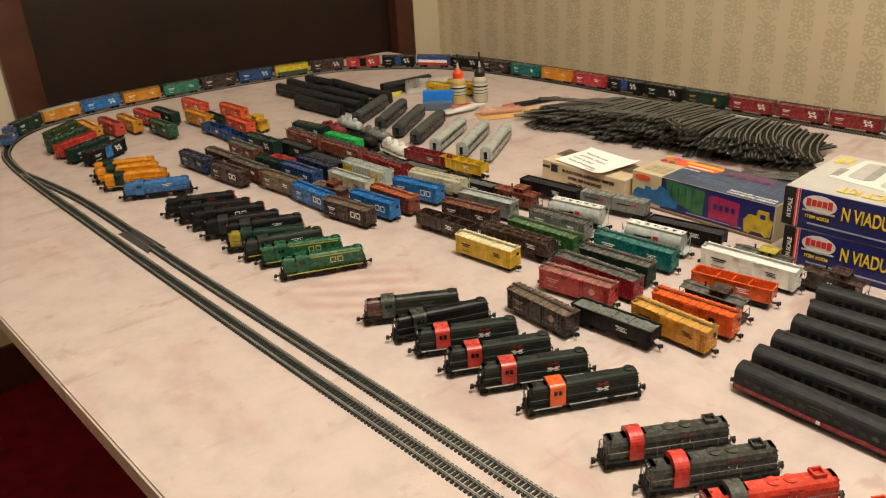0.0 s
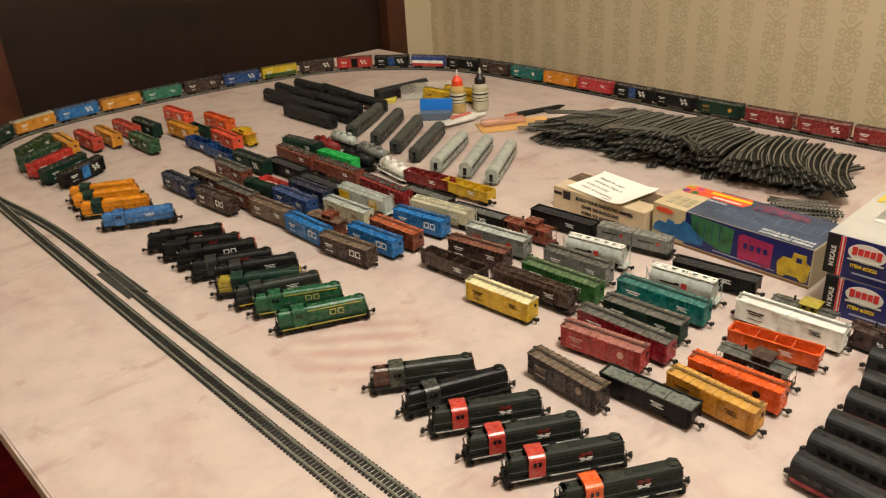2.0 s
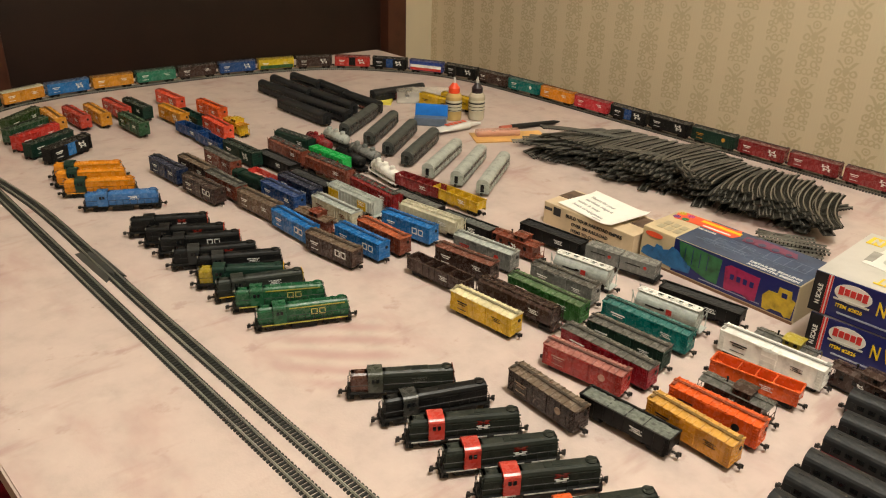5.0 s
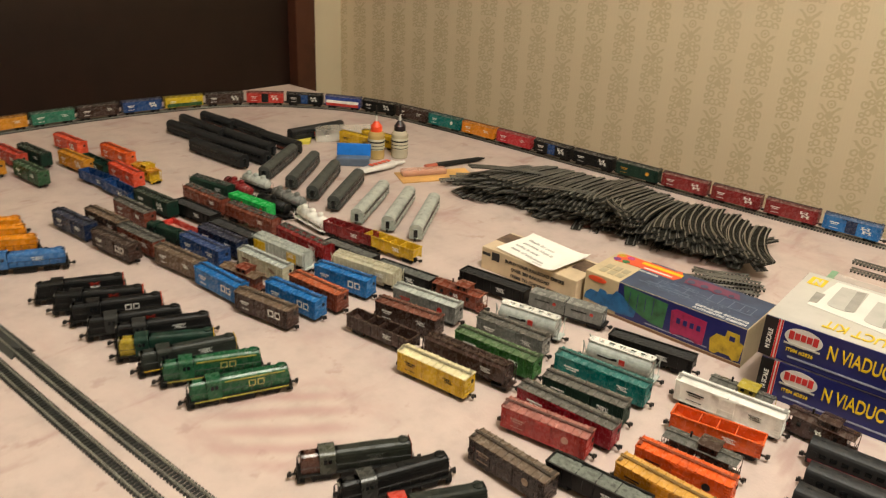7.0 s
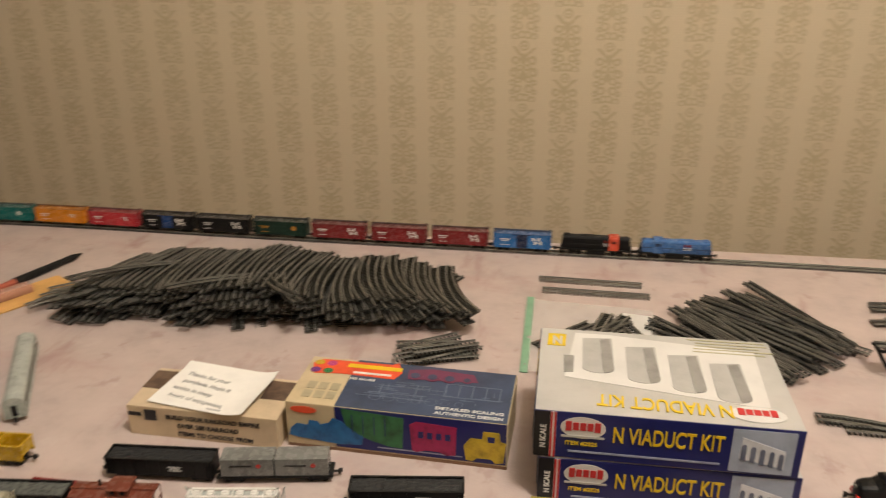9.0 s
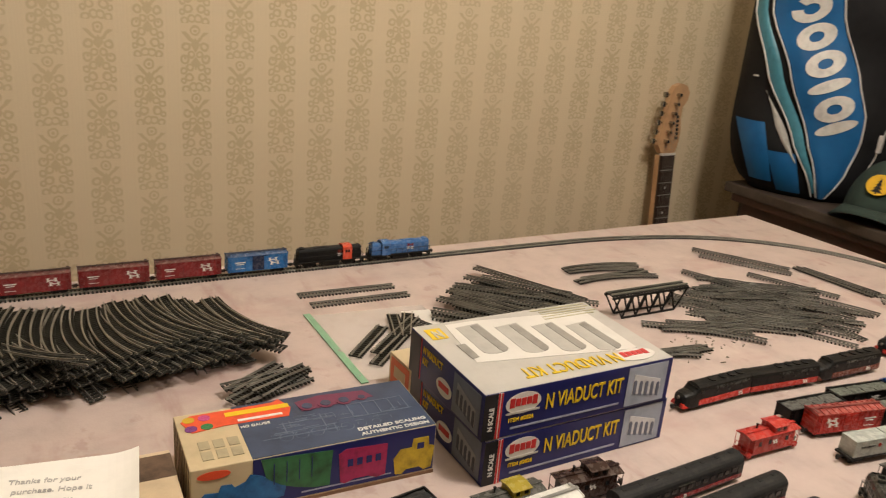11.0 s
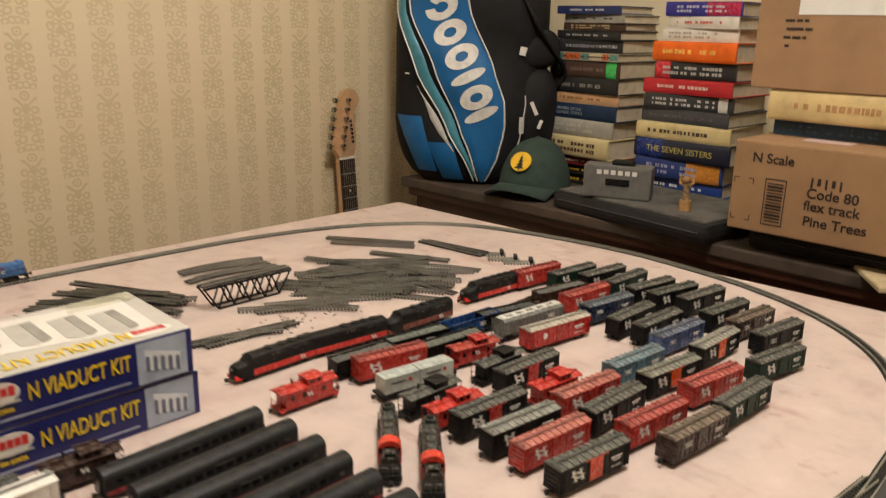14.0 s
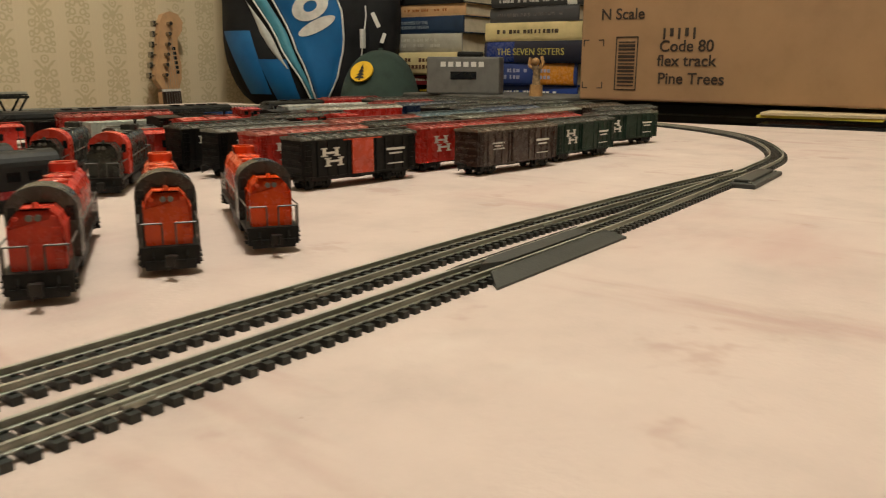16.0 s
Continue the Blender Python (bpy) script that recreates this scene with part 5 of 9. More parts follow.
for i in range(46):
    a = rng.random() * 2 * math.pi
    r = math.sqrt(rng.random())
    x, y = 0.557 + 0.112 * r * math.cos(a), 1.283 + 0.083 * r * math.sin(a)
    loose_track(x, y, 0.0008 + 0.009 * (1 - r) * rng.random(), -42 + rng.gauss(0, 16), rng.choice(("straight", "curve")), rng.choice((0.09, 0.124, 0.15)), "dull grey track piece in a spread-out heap", "scattered track", tilt=rng.gauss(0, 1.5))
# stubs and small bits
for x, y, d in ((0.764, 1.253, -42), (0.759, 1.221, -45), (0.764, 1.194, -42)):
    b = thing("bumper_track", pose(x, y, 0, 0, 0, d), "short grey track stub with a black bumper post", "toy track", "bumper tracks")
    rails, ties = loose("straight", 0, 0.05)
    part("rail_pair", rails, railmat, b)
    tagged(part("tie_strip", ties, piletie, b), kind="stuff")
    bm = bmesh.new()
    for s in (-1, 1):
        cyl(bm, (0.016, s * 0.004, 0.0060), (0.021, s * 0.004, 0.0060), 0.0042, n=14)
    box(bm, 0.018, 0, 0.0070, 0.004, 0.012, 0.003, 0.0006)
    part("bumper", bm, dark, b)
chips = thing("plastic_chips", pose(0, 0, 0), "tiny grey plastic bits strewn on the board", "plastic scraps")
bm = bmesh.new()
for i in range(46):
    box(bm, 0.371 + rng.gauss(0, 0.035), 1.223 + rng.gauss(0, 0.018), 0.0006, rng.uniform(0.002, 0.007), 0.0012, 0.0010, 0, Euler((0, 0, rng.random() * 3)))
tagged(part("chips", bm, surface("grey_scraps", (0.20, 0.17, 0.13), 0.6), chips), kind="stuff")

# ---- truss bridge ----
br = thing("truss_bridge", pose(0.367, 1.326, 0, 0, 0, 0.0), "small black plastic deck truss bridge, upright", "toy bridge")
bm = bmesh.new()
for s in (-1, 1):
    box(bm, 0, s * 0.008, 0.030, 0.130, 0.0020, 0.0026)
    box(bm, 0, s * 0.008, 0.0015, 0.090, 0.0020, 0.0024)
part("chord", bm, dark, br)
for s in (-1, 1):
    for i in range(8):
        a, b = -0.045 + 0.01125 * i, -0.045 + 0.01125 * (i + 1)
        bm = bmesh.new()
        tube(bm, [(a, s * 0.008, 0.0015 + 0.0285 * (i % 2)), (b, s * 0.008, 0.030 - 0.0285 * (i % 2))], 0.0013, 6)
        part("web_member", bm, dark, br)
    for e in (-1, 1):
        bm = bmesh.new()
        tube(bm, [(e * 0.045, s * 0.008, 0.0015), (e * 0.063, s * 0.008, 0.030)], 0.0012, 6)
        part("end_post", bm, dark, br)
bm = bmesh.new()
for i in range(28):
    box(bm, -0.063 + 0.126 * i / 27, 0, 0.0325, 0.0022, 0.0165, 0.0018)
tagged(part("tie_deck", bm, tiemat, br), kind="stuff")
bm = bmesh.new()
for s in (-1, 1):
    box(bm, 0, s * 0.0045, 0.0345, 0.13, 0.0010, 0.0020)
part("rail", bm, railmat, br)

# ---- boxes on the table ----
navy_card = surface("navy_printed_card", (0.012, 0.016, 0.115), 0.32, var=0.10, scale=30, bump=0.05)
white_card = surface("white_printed_card", (0.64, 0.625, 0.585), 0.38, var=0.06, scale=25, bump=0.05)
black_card = surface("black_printed_card", (0.010, 0.010, 0.012), 0.35, bump=0.05)
yellow_ink = surface("yellow_ink", (0.72, 0.50, 0.015), 0.4, var=0.05, bump=0)
red_ink = surface("red_ink", (0.52, 0.03, 0.03), 0.4, var=0.08, bump=0)
cream_card = surface("cream_printed_card", (0.52, 0.42, 0.26), 0.6, var=0.12, scale=30)
kraft = surface("brown_corrugated_card", (0.289, 0.170, 0.085), 0.75, var=0.10, scale=12, grain=300, bump=0.3)


def flat(parent, name, x, y, z, w, h, mat, face, t=0.0004):
    """A thin printed patch on a box's front ("f", looks along -y), left ("l", looks along -x) or top ("t")."""
    bm = bmesh.new()
    if face == "t":
        box(bm, x, y, z, w, h, t)
    elif face == "f":
        box(bm, x, y, z, w, t, h)
    else:
        box(bm, x, y, z, t, w, h)
    return part(name, bm, mat, parent)


def words(parent, word, size, mat, m, squash=1.0):
    ob = part("printed_line", text(word, size, bold=0.012), mat, parent, at=m @ Matrix.Diagonal((squash, 1, 1, 1)))
    return ob


def fitted(parent, word, x0, x1, cap, mat, m, bold=0.02):
    """A heavy condensed line that runs from x0 to x1 with capitals of the height cap."""
    me = text(word, 0.02, bold=bold)
    xs = [v.co.x for v in me.vertices]
    ys = [v.co.y for v in me.vertices]
    k, h = (x1 - x0) / (max(xs) - min(xs)), cap / (max(ys) - min(ys))
    return part("printed_line", me, mat, parent, at=m @ pose(x0 - min(xs) * k, -min(ys) * h, 0) @ Matrix.Diagonal((k, h, 1, 1)))


def printed_shape(parent, name, outline, mat, m, t=0.0004):
    """A flat printed patch of any outline in the plane of m."""
    bm = bmesh.new()
    prism(bm, outline, -t / 2, t / 2)
    return part(name, bm, mat, parent, at=m @ Matrix(((0, 1, 0, 0), (0, 0, 1, 0), (1, 0, 0, 0), (0, 0, 0, 1))))


def ellipse(parent, name, m, w, h, mat, t=0.0004):
    bm = bmesh.new()
    cyl(bm, (0, 0, -t / 2), (0, 0, t / 2), 0.5, n=28)
    return part(name, bm, mat, parent, at=m @ Matrix.Diagonal((w, h, 1, 1)))


def arches(parent, m, w, h, dim=1.0):
    """A small picture of a viaduct seen aslant: pale field, white deck, rounded grey openings."""
    k = int(dim * 10)
    printed_shape(parent, "picture", [(-w / 2, -h / 2), (w / 2, -h / 2), (w / 2, h / 2), (-w / 2, h / 2)], surface("pale_blue_print_%d" % k, (0.34 * dim, 0.39 * dim, 0.48 * dim), 0.4, var=0.15, scale=40), m)
    printed_shape(parent, "picture_bridge", [(-w * 0.34, h * 0.32), (w * 0.36, h * 0.06), (w * 0.36, -h * 0.36), (w * 0.20, -h * 0.30), (-w * 0.36, -h * 0.18)], surface("pale_viaduct_print_%d" % k, (0.62 * dim, 0.64 * dim, 0.66 * dim), 0.4), m @ pose(0, 0, 0.0003))
    shade = surface("arch_shade_print_%d" % k, (0.13 * dim, 0.15 * dim, 0.21 * dim), 0.4)
    for i in range(5):
        x, y, a = w * (-0.30 + 0.150 * i), -h * (0.04 + 0.040 * i), w * 0.040
        top = [(x + a * math.cos(q * math.pi / 6), y + h * 0.14 + a * 1.3 * math.sin(q * math.pi / 6)) for q in range(7)]
        printed_shape(parent, "picture_arch", [(x - a, y - h * 0.15), (x + a, y - h * 0.19)] + top, shade, m @ pose(0, 0, 0.0006))


BW, BD, BH = 0.199, 0.132, 0.0425


pale_card = surface("pale_grey_print", (0.47, 0.455, 0.42), 0.35, var=0.10, scale=14)
arch_print = surface("arch_grey_print", (0.42, 0.41, 0.38), 0.4, var=0.08, scale=40)
pier_print = surface("arch_dark_print", (0.27, 0.26, 0.235), 0.4, var=0.15, scale=60)


def viaduct_box(x, y, z, deg, label):
    b = thing("kit_box", pose(x, y, z, 0, 0, deg), label, "cardboard box", "stacked kit boxes")
    bm = bmesh.new()
    box(bm, 0, 0, BH / 2, BW, BD, BH - 0.0004, 0.0008)
    part("carton", bm, navy_card, b)
    flat(b, "top_panel", 0, 0.0, BH, BW - 0.001, BD - 0.001, pale_card, "t")
    # the moulded viaduct printed on the top: a white deck on piers, seen from above
    at = lambda u, v: ((u - 0.5) * BW, (0.5 - v) * BD)
    lid = pose(0, 0, BH)
    printed_shape(b, "picture_bridge", [at(*q) for q in ((0.11, 0.62), (0.155, 0.05), (0.30, 0.05), (0.92, 0.16), (0.90, 0.80), (0.80, 0.79))], white_card, lid @ pose(0, 0, 0.0005))
    for u, v in ((0.178, 0.10), (0.362, 0.18), (0.538, 0.25), (0.704, 0.32)):
        foot = [at(u + 0.072 + 0.066 * math.cos(math.pi * q / 8), v + 0.40 + 0.055 * math.sin(math.pi * q / 8)) for q in range(9)]
        printed_shape(b, "picture_arch", [at(u + 0.010, v + 0.02), at(u + 0.138, v)] + foot, arch_print, lid @ pose(0, 0, 0.0008))
        printed_shape(b, "picture_pier", [at(u + 0.085, v + 0.03), at(u + 0.128, v + 0.01)] + foot[:4] + [at(u + 0.090, v + 0.42)], pier_print, lid @ pose(0, 0, 0.0011))
    printed_shape(b, "picture_pier", [at(*q) for q in ((0.105, 0.36), (0.150, 0.36), (0.146, 0.56), (0.108, 0.57))], pier_print, lid @ pose(0, 0, 0.0008))
    printed_shape(b, "scale_mark", [at(*q) for q in ((0.035, 0.08), (0.115, 0.08), (0.112, 0.24), (0.032, 0.24))], yellow_ink, lid @ pose(0, 0, 0.0006))
    fitted(b, "N", -0.0885, -0.0800, 0.0150, pale_card, lid @ pose(0, 0.036, 0.0009), 0.05)
    fitted(b, "N VIADUCT KIT", -0.052, 0.050, 0.0165, yellow_ink, lid @ pose(-0.002, -0.040, 0.0010, 0, 0, 178.5), 0.012)
    ellipse(b, "maker_badge", lid @ pose(0.068, -0.050, 0.0008), 0.042, 0.021, white_card)
    for k in range(5):
        flat(b, "badge_mark", 0.056 + 0.006 * k, -0.048, BH + 0.0012, 0.0050, 0.009 if k in (0, 4) else 0.007, red_ink, "t")
    for i in range(5):
        flat(b, "small_print", 0.062 + 0.004 * (i % 2), 0.061 - 0.0052 * i, BH + 0.0006, 0.066 - 0.006 * (i % 3), 0.0019, surface("olive_grey_print", (0.40, 0.38, 0.24), 0.5), "t")
    # front
    f = -BD / 2 - 0.0002
    face = pose(-BW / 2, f - 0.0004, 0, 90, 0, 0)
    flat(b, "black_end", -BW / 2 + 0.0062, f, BH / 2, 0.0122, BH - 0.001, black_card, "f")
    flat(b, "white_rule", -BW / 2 + 0.0147, f, BH / 2, 0.0048, BH - 0.001, white_card, "f")
    for k in (0.0133, 0.0162):
        flat(b, "red_rule", -BW / 2 + k, f - 0.0004, BH / 2, 0.0016, BH - 0.001, red_ink, "f")
    fitted(b, "N SCALE", 0.009, 0.030, 0.0046, white_card, pose(-BW / 2 + 0.0094, f - 0.0004, 0.0, 90, 0, 0) @ pose(0, 0, 0, 0, 0, 90))
    ellipse(b, "maker_badge", pose(-BW / 2 + 0.0375, f - 0.0002, BH * 0.69, 90, 0, 0), 0.0345, 0.0195, white_card)
    for k in range(5):
        flat(b, "badge_mark", -BW / 2 + 0.0265 + 0.0055 * k, f - 0.0006, BH * 0.72, 0.0046, 0.0085 if k in (0, 4) else 0.0068, red_ink, "f")
    flat(b, "badge_line", -BW / 2 + 0.0375, f - 0.0006, BH * 0.50, 0.0330, 0.0018, pale_card, "f")
    fitted(b, "N VIADUCT KIT", 0.0605, 0.1425, 0.0145, yellow_ink, face @ pose(0, BH * 0.43, 0), 0.012)
    fitted(b, "ITEM #2826", 0.0245, 0.0490, 0.0040, yellow_ink, face @ pose(0, BH * 0.30, 0), 0.01)
    flat(b, "small_print", -BW / 2 + 0.084, f - 0.0002, BH * 0.17, 0.114, 0.0017, surface("pale_print", (0.30, 0.32, 0.42), 0.5), "f")
    arches(b, pose(-BW / 2 + 0.1705, f - 0.0002, BH / 2, 90, 0, 0), 0.0455, BH - 0.0045)
    # left end
    l = -BW / 2 - 0.0002
    flat(b, "black_end", l, BD / 2 - 0.011, BH / 2, 0.020, BH - 0.002, black_card, "l")
    flat(b, "red_rule", l, BD / 2 - 0.0225, BH / 2, 0.0014, BH - 0.002, red_ink, "l")
    words(b, "N VIADUCT", 0.0095, yellow_ink, pose(l - 0.0004, BD / 2 - 0.027, BH * 0.70, 90, 0, -90), 0.72)
    words(b, "KIT", 0.0095, yellow_ink, pose(l - 0.0004, BD / 2 - 0.027, BH * 0.46, 90, 0, -90), 0.72)
    ellipse(b, "maker_badge", pose(l - 0.0002, -0.002, BH * 0.36, 90, 0, -90), 0.027, 0.0165, white_card)
    flat(b, "badge_mark", l - 0.0006, -0.002, BH * 0.38, 0.018, 0.0055, red_ink, "l")
    arches(b, pose(l - 0.0002, -0.0395, BH / 2, 90, 0, -90), 0.044, BH - 0.006, 0.4)
    return b


viaduct_box(0.070, 1.152, 0.0, 0.5, "navy and white cardboard kit box with yellow printing on the board")
viaduct_box(0.066, 1.151, BH + 0.0012, -0.3, "navy and white cardboard kit box lying on another")

ob = thing("small_box", pose(-0.003, 1.245, 0, 0, 0, 2.7), "small cream box with an orange end behind the kit boxes", "cardboard box")
bm = bmesh.new()
box(bm, 0.02, 0, 0.019, 0.09, 0.044, 0.038, 0.0006)
part("carton", bm, cream_card, ob)
flat(ob, "printed_end", -0.0253, 0, 0.020, 0.036, 0.030, surface("orange_ink", (0.62, 0.13, 0.04), 0.5), "l")
flat(ob, "end_badge", -0.0256, 0, 0.022, 0.022, 0.012, cream_card, "l")

# ---- the printed hobby box ----
RW, RD, RH = 0.196, 0.078, 0.046
rb = thing("hobby_box", pose(-0.152, 1.162, 0, 0, 0, -2.3), "long worn box printed in navy, cream, red and green", "cardboard box")
bm = bmesh.new()
box(bm, 0, 0, RH / 2, RW, RD, RH, 0.0010)
part("carton", bm, cream_card, rb)
PURPLE_INK = (0.16, 0.03, 0.22)
slate = surface("slate_blue_print", (0.042, 0.062, 0.112), 0.45, var=0.2, scale=30)
flat(rb, "top_print", 0.022, 0, RH + 0.0002, RW - 0.046, RD - 0.001, slate, "t")
flat(rb, "front_print", 0.022, -RD / 2 - 0.0002, RH / 2 + 0.002, RW - 0.046, RH - 0.005, navy_card, "f")
flat(rb, "lid_line", 0, -RD / 2 - 0.0003, 0.0016, RW, 0.0030, surface("brown_edge", (0.20, 0.11, 0.06), 0.7), "f")
flash = surface("orange_red_ink", (0.72, 0.085, 0.03), 0.4)
top_at = lambda u, v: ((u - 0.5) * RW, (0.5 - v) * RD)
printed_shape(rb, "name_flash", [top_at(*q) for q in ((0.02, 0.16), (0.06, 0.06), (0.40, 0.05), (0.43, 0.0), (0.465, 0.20), (0.44, 0.36), (0.18, 0.34), (0.05, 0.38))], flash, pose(0, 0, RH + 0.0005))
for k, c in enumerate((PURPLE_INK, (0.02, 0.18, 0.06), YELLOW, (0.5, 0.06, 0.25))):
    ellipse(rb, "colour_spot", pose(-0.088 + 0.012 * (k % 2), 0.015 + 0.013 * (k // 2), RH + 0.0007), 0.0095, 0.0085, paint(c))
rngb = random.Random(8)
for k, w in enumerate((0.052, 0.036)):
    flat(rb, "name_bar", -0.034, 0.027 - 0.011 * k, RH + 0.0009, w, 0.0060 - 0.003 * k, yellow_ink if k == 0 else white_ink, "t")
words(rb, "HO GAUGE", 0.0045, white_ink, pose(-0.052, 0.0045, RH + 0.0006))
fitted(rb, "DETAILED SCALING", 0.034, 0.093, 0.0040, white_ink, pose(0, -0.0285, RH + 0.0006))
fitted(rb, "AUTHENTIC DESIGN", 0.034, 0.093, 0.0040, white_ink, pose(0, -0.0355, RH + 0.0006))
line = surface("pale_blue_line_print", (0.12, 0.15, 0.21), 0.45)
for k in range(34):                                         # a faint engine drawing: rivet rows, pipes and panels
    x, y = rngb.uniform(-0.025, 0.085), rngb.uniform(-0.022, 0.008)
    a = rngb.random() < 0.5
    flat(rb, "line_drawing", x, y, RH + 0.00045, rngb.uniform(0.006, 0.022) if a else 0.0007, 0.0007 if a else rngb.uniform(0.003, 0.010), line, "t")
for k in range(7):
    bm = bmesh.new()
    for q in range(20):
        t0, t1 = 2 * math.pi * q / 20, 2 * math.pi * (q + 1) / 20
        r = 0.0052 if k < 5 else 0.0035
        tube(bm, [(r * math.cos(t0), r * math.sin(t0), 0), (r * math.cos(t1), r * math.sin(t1), 0)], 0.0003, 4)
    part("wheel_drawing", bm, line, rb, at=pose(-0.022 + 0.0125 * k, -0.0185, RH + 0.0004))
for x, y, w, h in ((0.062, 0.012, 0.050, 0.001), (0.062, -0.008, 0.050, 0.001), (0.0375, 0.002, 0.001, 0.020), (0.0865, 0.002, 0.001, 0.020), (0.050, 0.002, 0.001, 0.020), (0.062, 0.002, 0.001, 0.020), (0.074, 0.002, 0.001, 0.020), (-0.005, -0.012, 0.050, 0.001), (-0.010, -0.018, 0.060, 0.001), (0.0, 0.0, 0.046, 0.001), (-0.02, -0.006, 0.001, 0.016), (0.012, -0.004, 0.001, 0.02)):
    flat(rb, "line_drawing", x, y, RH + 0.0005, w, h, line, "t")
maroon = surface("maroon_print", (0.16, 0.035, 0.075), 0.45)
printed_shape(rb, "engine_print", [top_at(*q) for q in ((0.49, 0.12), (0.60, 0.06), (0.80, 0.10), (0.83, 0.26), (0.50, 0.32))], maroon, pose(0, 0, RH + 0.0004))
for x, r in ((0.006, 0.014), (0.022, 0.014), (0.038, 0.014), (0.054, 0.010)):
    bm = bmesh.new()
    cyl(bm, (0, 0, 0), (0, 0, 0.0004), r / 2, n=24)
    part("wheel_print", bm, maroon, rb, at=pose(x, 0.020, RH + 0.0008))
    bm = bmesh.new()
    cyl(bm, (0, 0, 0), (0, 0, 0.0003), r / 3.2, n=24)
    part("wheel_print", bm, slate, rb, at=pose(x, 0.020, RH + 0.0012))
for i in range(3):
    for s in (0, 1):
        flat(rb, "panel_print", -0.083 + 0.011 * i, -0.010 - 0.014 * s + 0.0, RH + 0.0004, 0.008, 0.011, surface("olive_print", (0.36, 0.31, 0.20), 0.5), "t")


F = -RD / 2 - 0.0006
hobby_face = pose(-RW / 2, F, 0, 90, 0, 0)
for name, rgb, outline in (
        ("engine_print", (0.02, 0.12, 0.30), ((0.01, 0.26), (0.02, 0.42), (0.05, 0.54), (0.10, 0.52), (0.11, 0.64), (0.15, 0.63), (0.16, 0.56), (0.20, 0.62), (0.22, 0.74), (0.26, 0.68), (0.30, 0.56), (0.36, 0.42), (0.35, 0.20), (0.24, 0.16), (0.06, 0.22))),
        ("wagon_print", (0.03, 0.13, 0.05), ((0.26, 0.97), (0.545, 0.90), (0.535, 0.22), (0.47, 0.24), (0.40, 0.32), (0.34, 0.42), (0.28, 0.60))),
        ("coach_print", (0.29, 0.014, 0.075), ((0.57, 0.78), (0.60, 0.86), (0.78, 0.82), (0.775, 0.20), (0.735, 0.17), (0.70, 0.24), (0.64, 0.24), (0.60, 0.18), (0.58, 0.22))),
        ("shunter_print", (0.46, 0.32, 0.02), ((0.81, 0.46), (0.84, 0.63), (0.89, 0.63), (0.895, 0.80), (0.965, 0.80), (0.97, 0.62), (0.995, 0.58), (0.985, 0.15), (0.95, 0.12), (0.93, 0.20), (0.87, 0.20), (0.85, 0.12), (0.82, 0.14)))):
    printed_shape(rb, name, [(u * RW, v * RH) for u, v in outline], surface(name + "_ink", rgb, 0.4, var=0.3, scale=90), hobby_face)
ellipse(rb, "red_spot", hobby_face @ pose(0.085 * RW, 0.86 * RH, 0), 0.024, 0.007, flash)
for u in (0.31, 0.36, 0.41, 0.46):
    flat(rb, "panel_line", (u - 0.5) * RW, F - 0.0003, RH * 0.66, 0.0007, RH * 0.40, navy_card, "f")
for u in (0.62, 0.66, 0.70, 0.74):
    flat(rb, "coach_window", (u - 0.5) * RW, F - 0.0003, RH * 0.58, 0.0045, RH * 0.14, navy_card, "f")
flat(rb, "cab_window", (0.93 - 0.5) * RW, F - 0.0003, RH * 0.64, 0.0060, RH * 0.12, navy_card, "f")
flat(rb, "small_print", 0.022, F + 0.0003, 0.0085, 0.075, 0.0013, surface("pale_print", (0.30, 0.32, 0.42), 0.5), "f")
for i in range(9):
    flat(rb, "board_line", -RW / 2 - 0.0002, -RD / 2 + 0.006 + 0.0082 * i, RH / 2, 0.0012, RH - 0.003, surface("plank_line_print", (0.20, 0.15, 0.09), 0.6), "l")

# ---- the catalogue box with the note ----
NW, ND, NH = 0.143, 0.064, 0.031
nb = thing("catalogue_box", pose(-0.328, 1.153, 0, 0, 0, -1.5), "flat cream box with black printed lines", "cardboard box")
bm = bmesh.new()
box(bm, 0, 0, NH / 2, NW, ND, NH, 0.0008)
part("carton", bm, surface("tan_printed_card", (0.58, 0.455, 0.30), 0.55, var=0.10, scale=30), nb)
f = -ND / 2 - 0.0002
for k, w in enumerate(("BUILD YOUR RAILROAD EMPIRE", "OVER 200 RAILROAD", "ITEMS TO CHOOSE FROM")):
    words(nb, w, 0.0062, black_card, pose(-0.034 + 0.010 * (k > 0), f - 0.0003, 0.0205 - 0.0085 * k, 90, 0, 0))
flat(nb, "maker_block", -0.049, f, 0.0225, 0.012, 0.011, black_card, "f")
flat(nb, "maker_line", -0.064, f, 0.0225, 0.013, 0.004, black_card, "f")
for i in range(5):
    flat(nb, "top_picture", -0.058 + 0.029 * i, 0.012 - 0.008 * (i % 2), NH + 0.0002, 0.027, 0.030, surface("brown_print_%d" % (i % 2), ((0.12, 0.075, 0.05), (0.38, 0.30, 0.19))[i % 2], 0.5, var=0.4, scale=60), "t")
bm = bmesh.new()
gx, gy = 18, 12
vs = [[bm.verts.new((-0.048 + 0.096 * i / gx, -0.035 + 0.070 * j / gy, 0.0010 + 0.075 * max(0.0, i / gx - 0.76) ** 2 + 0.050 * max(0.0, j / gy - 0.80) ** 2 + 0.030 * max(0.0, 0.10 - i / gx) ** 2)) for j in range(gy + 1)] for i in range(gx + 1)]
for i in range(gx):
    for j in range(gy):
        bm.faces.new((vs[i][j], vs[i + 1][j], vs[i + 1][j + 1], vs[i][j + 1]))
bm.normal_update()
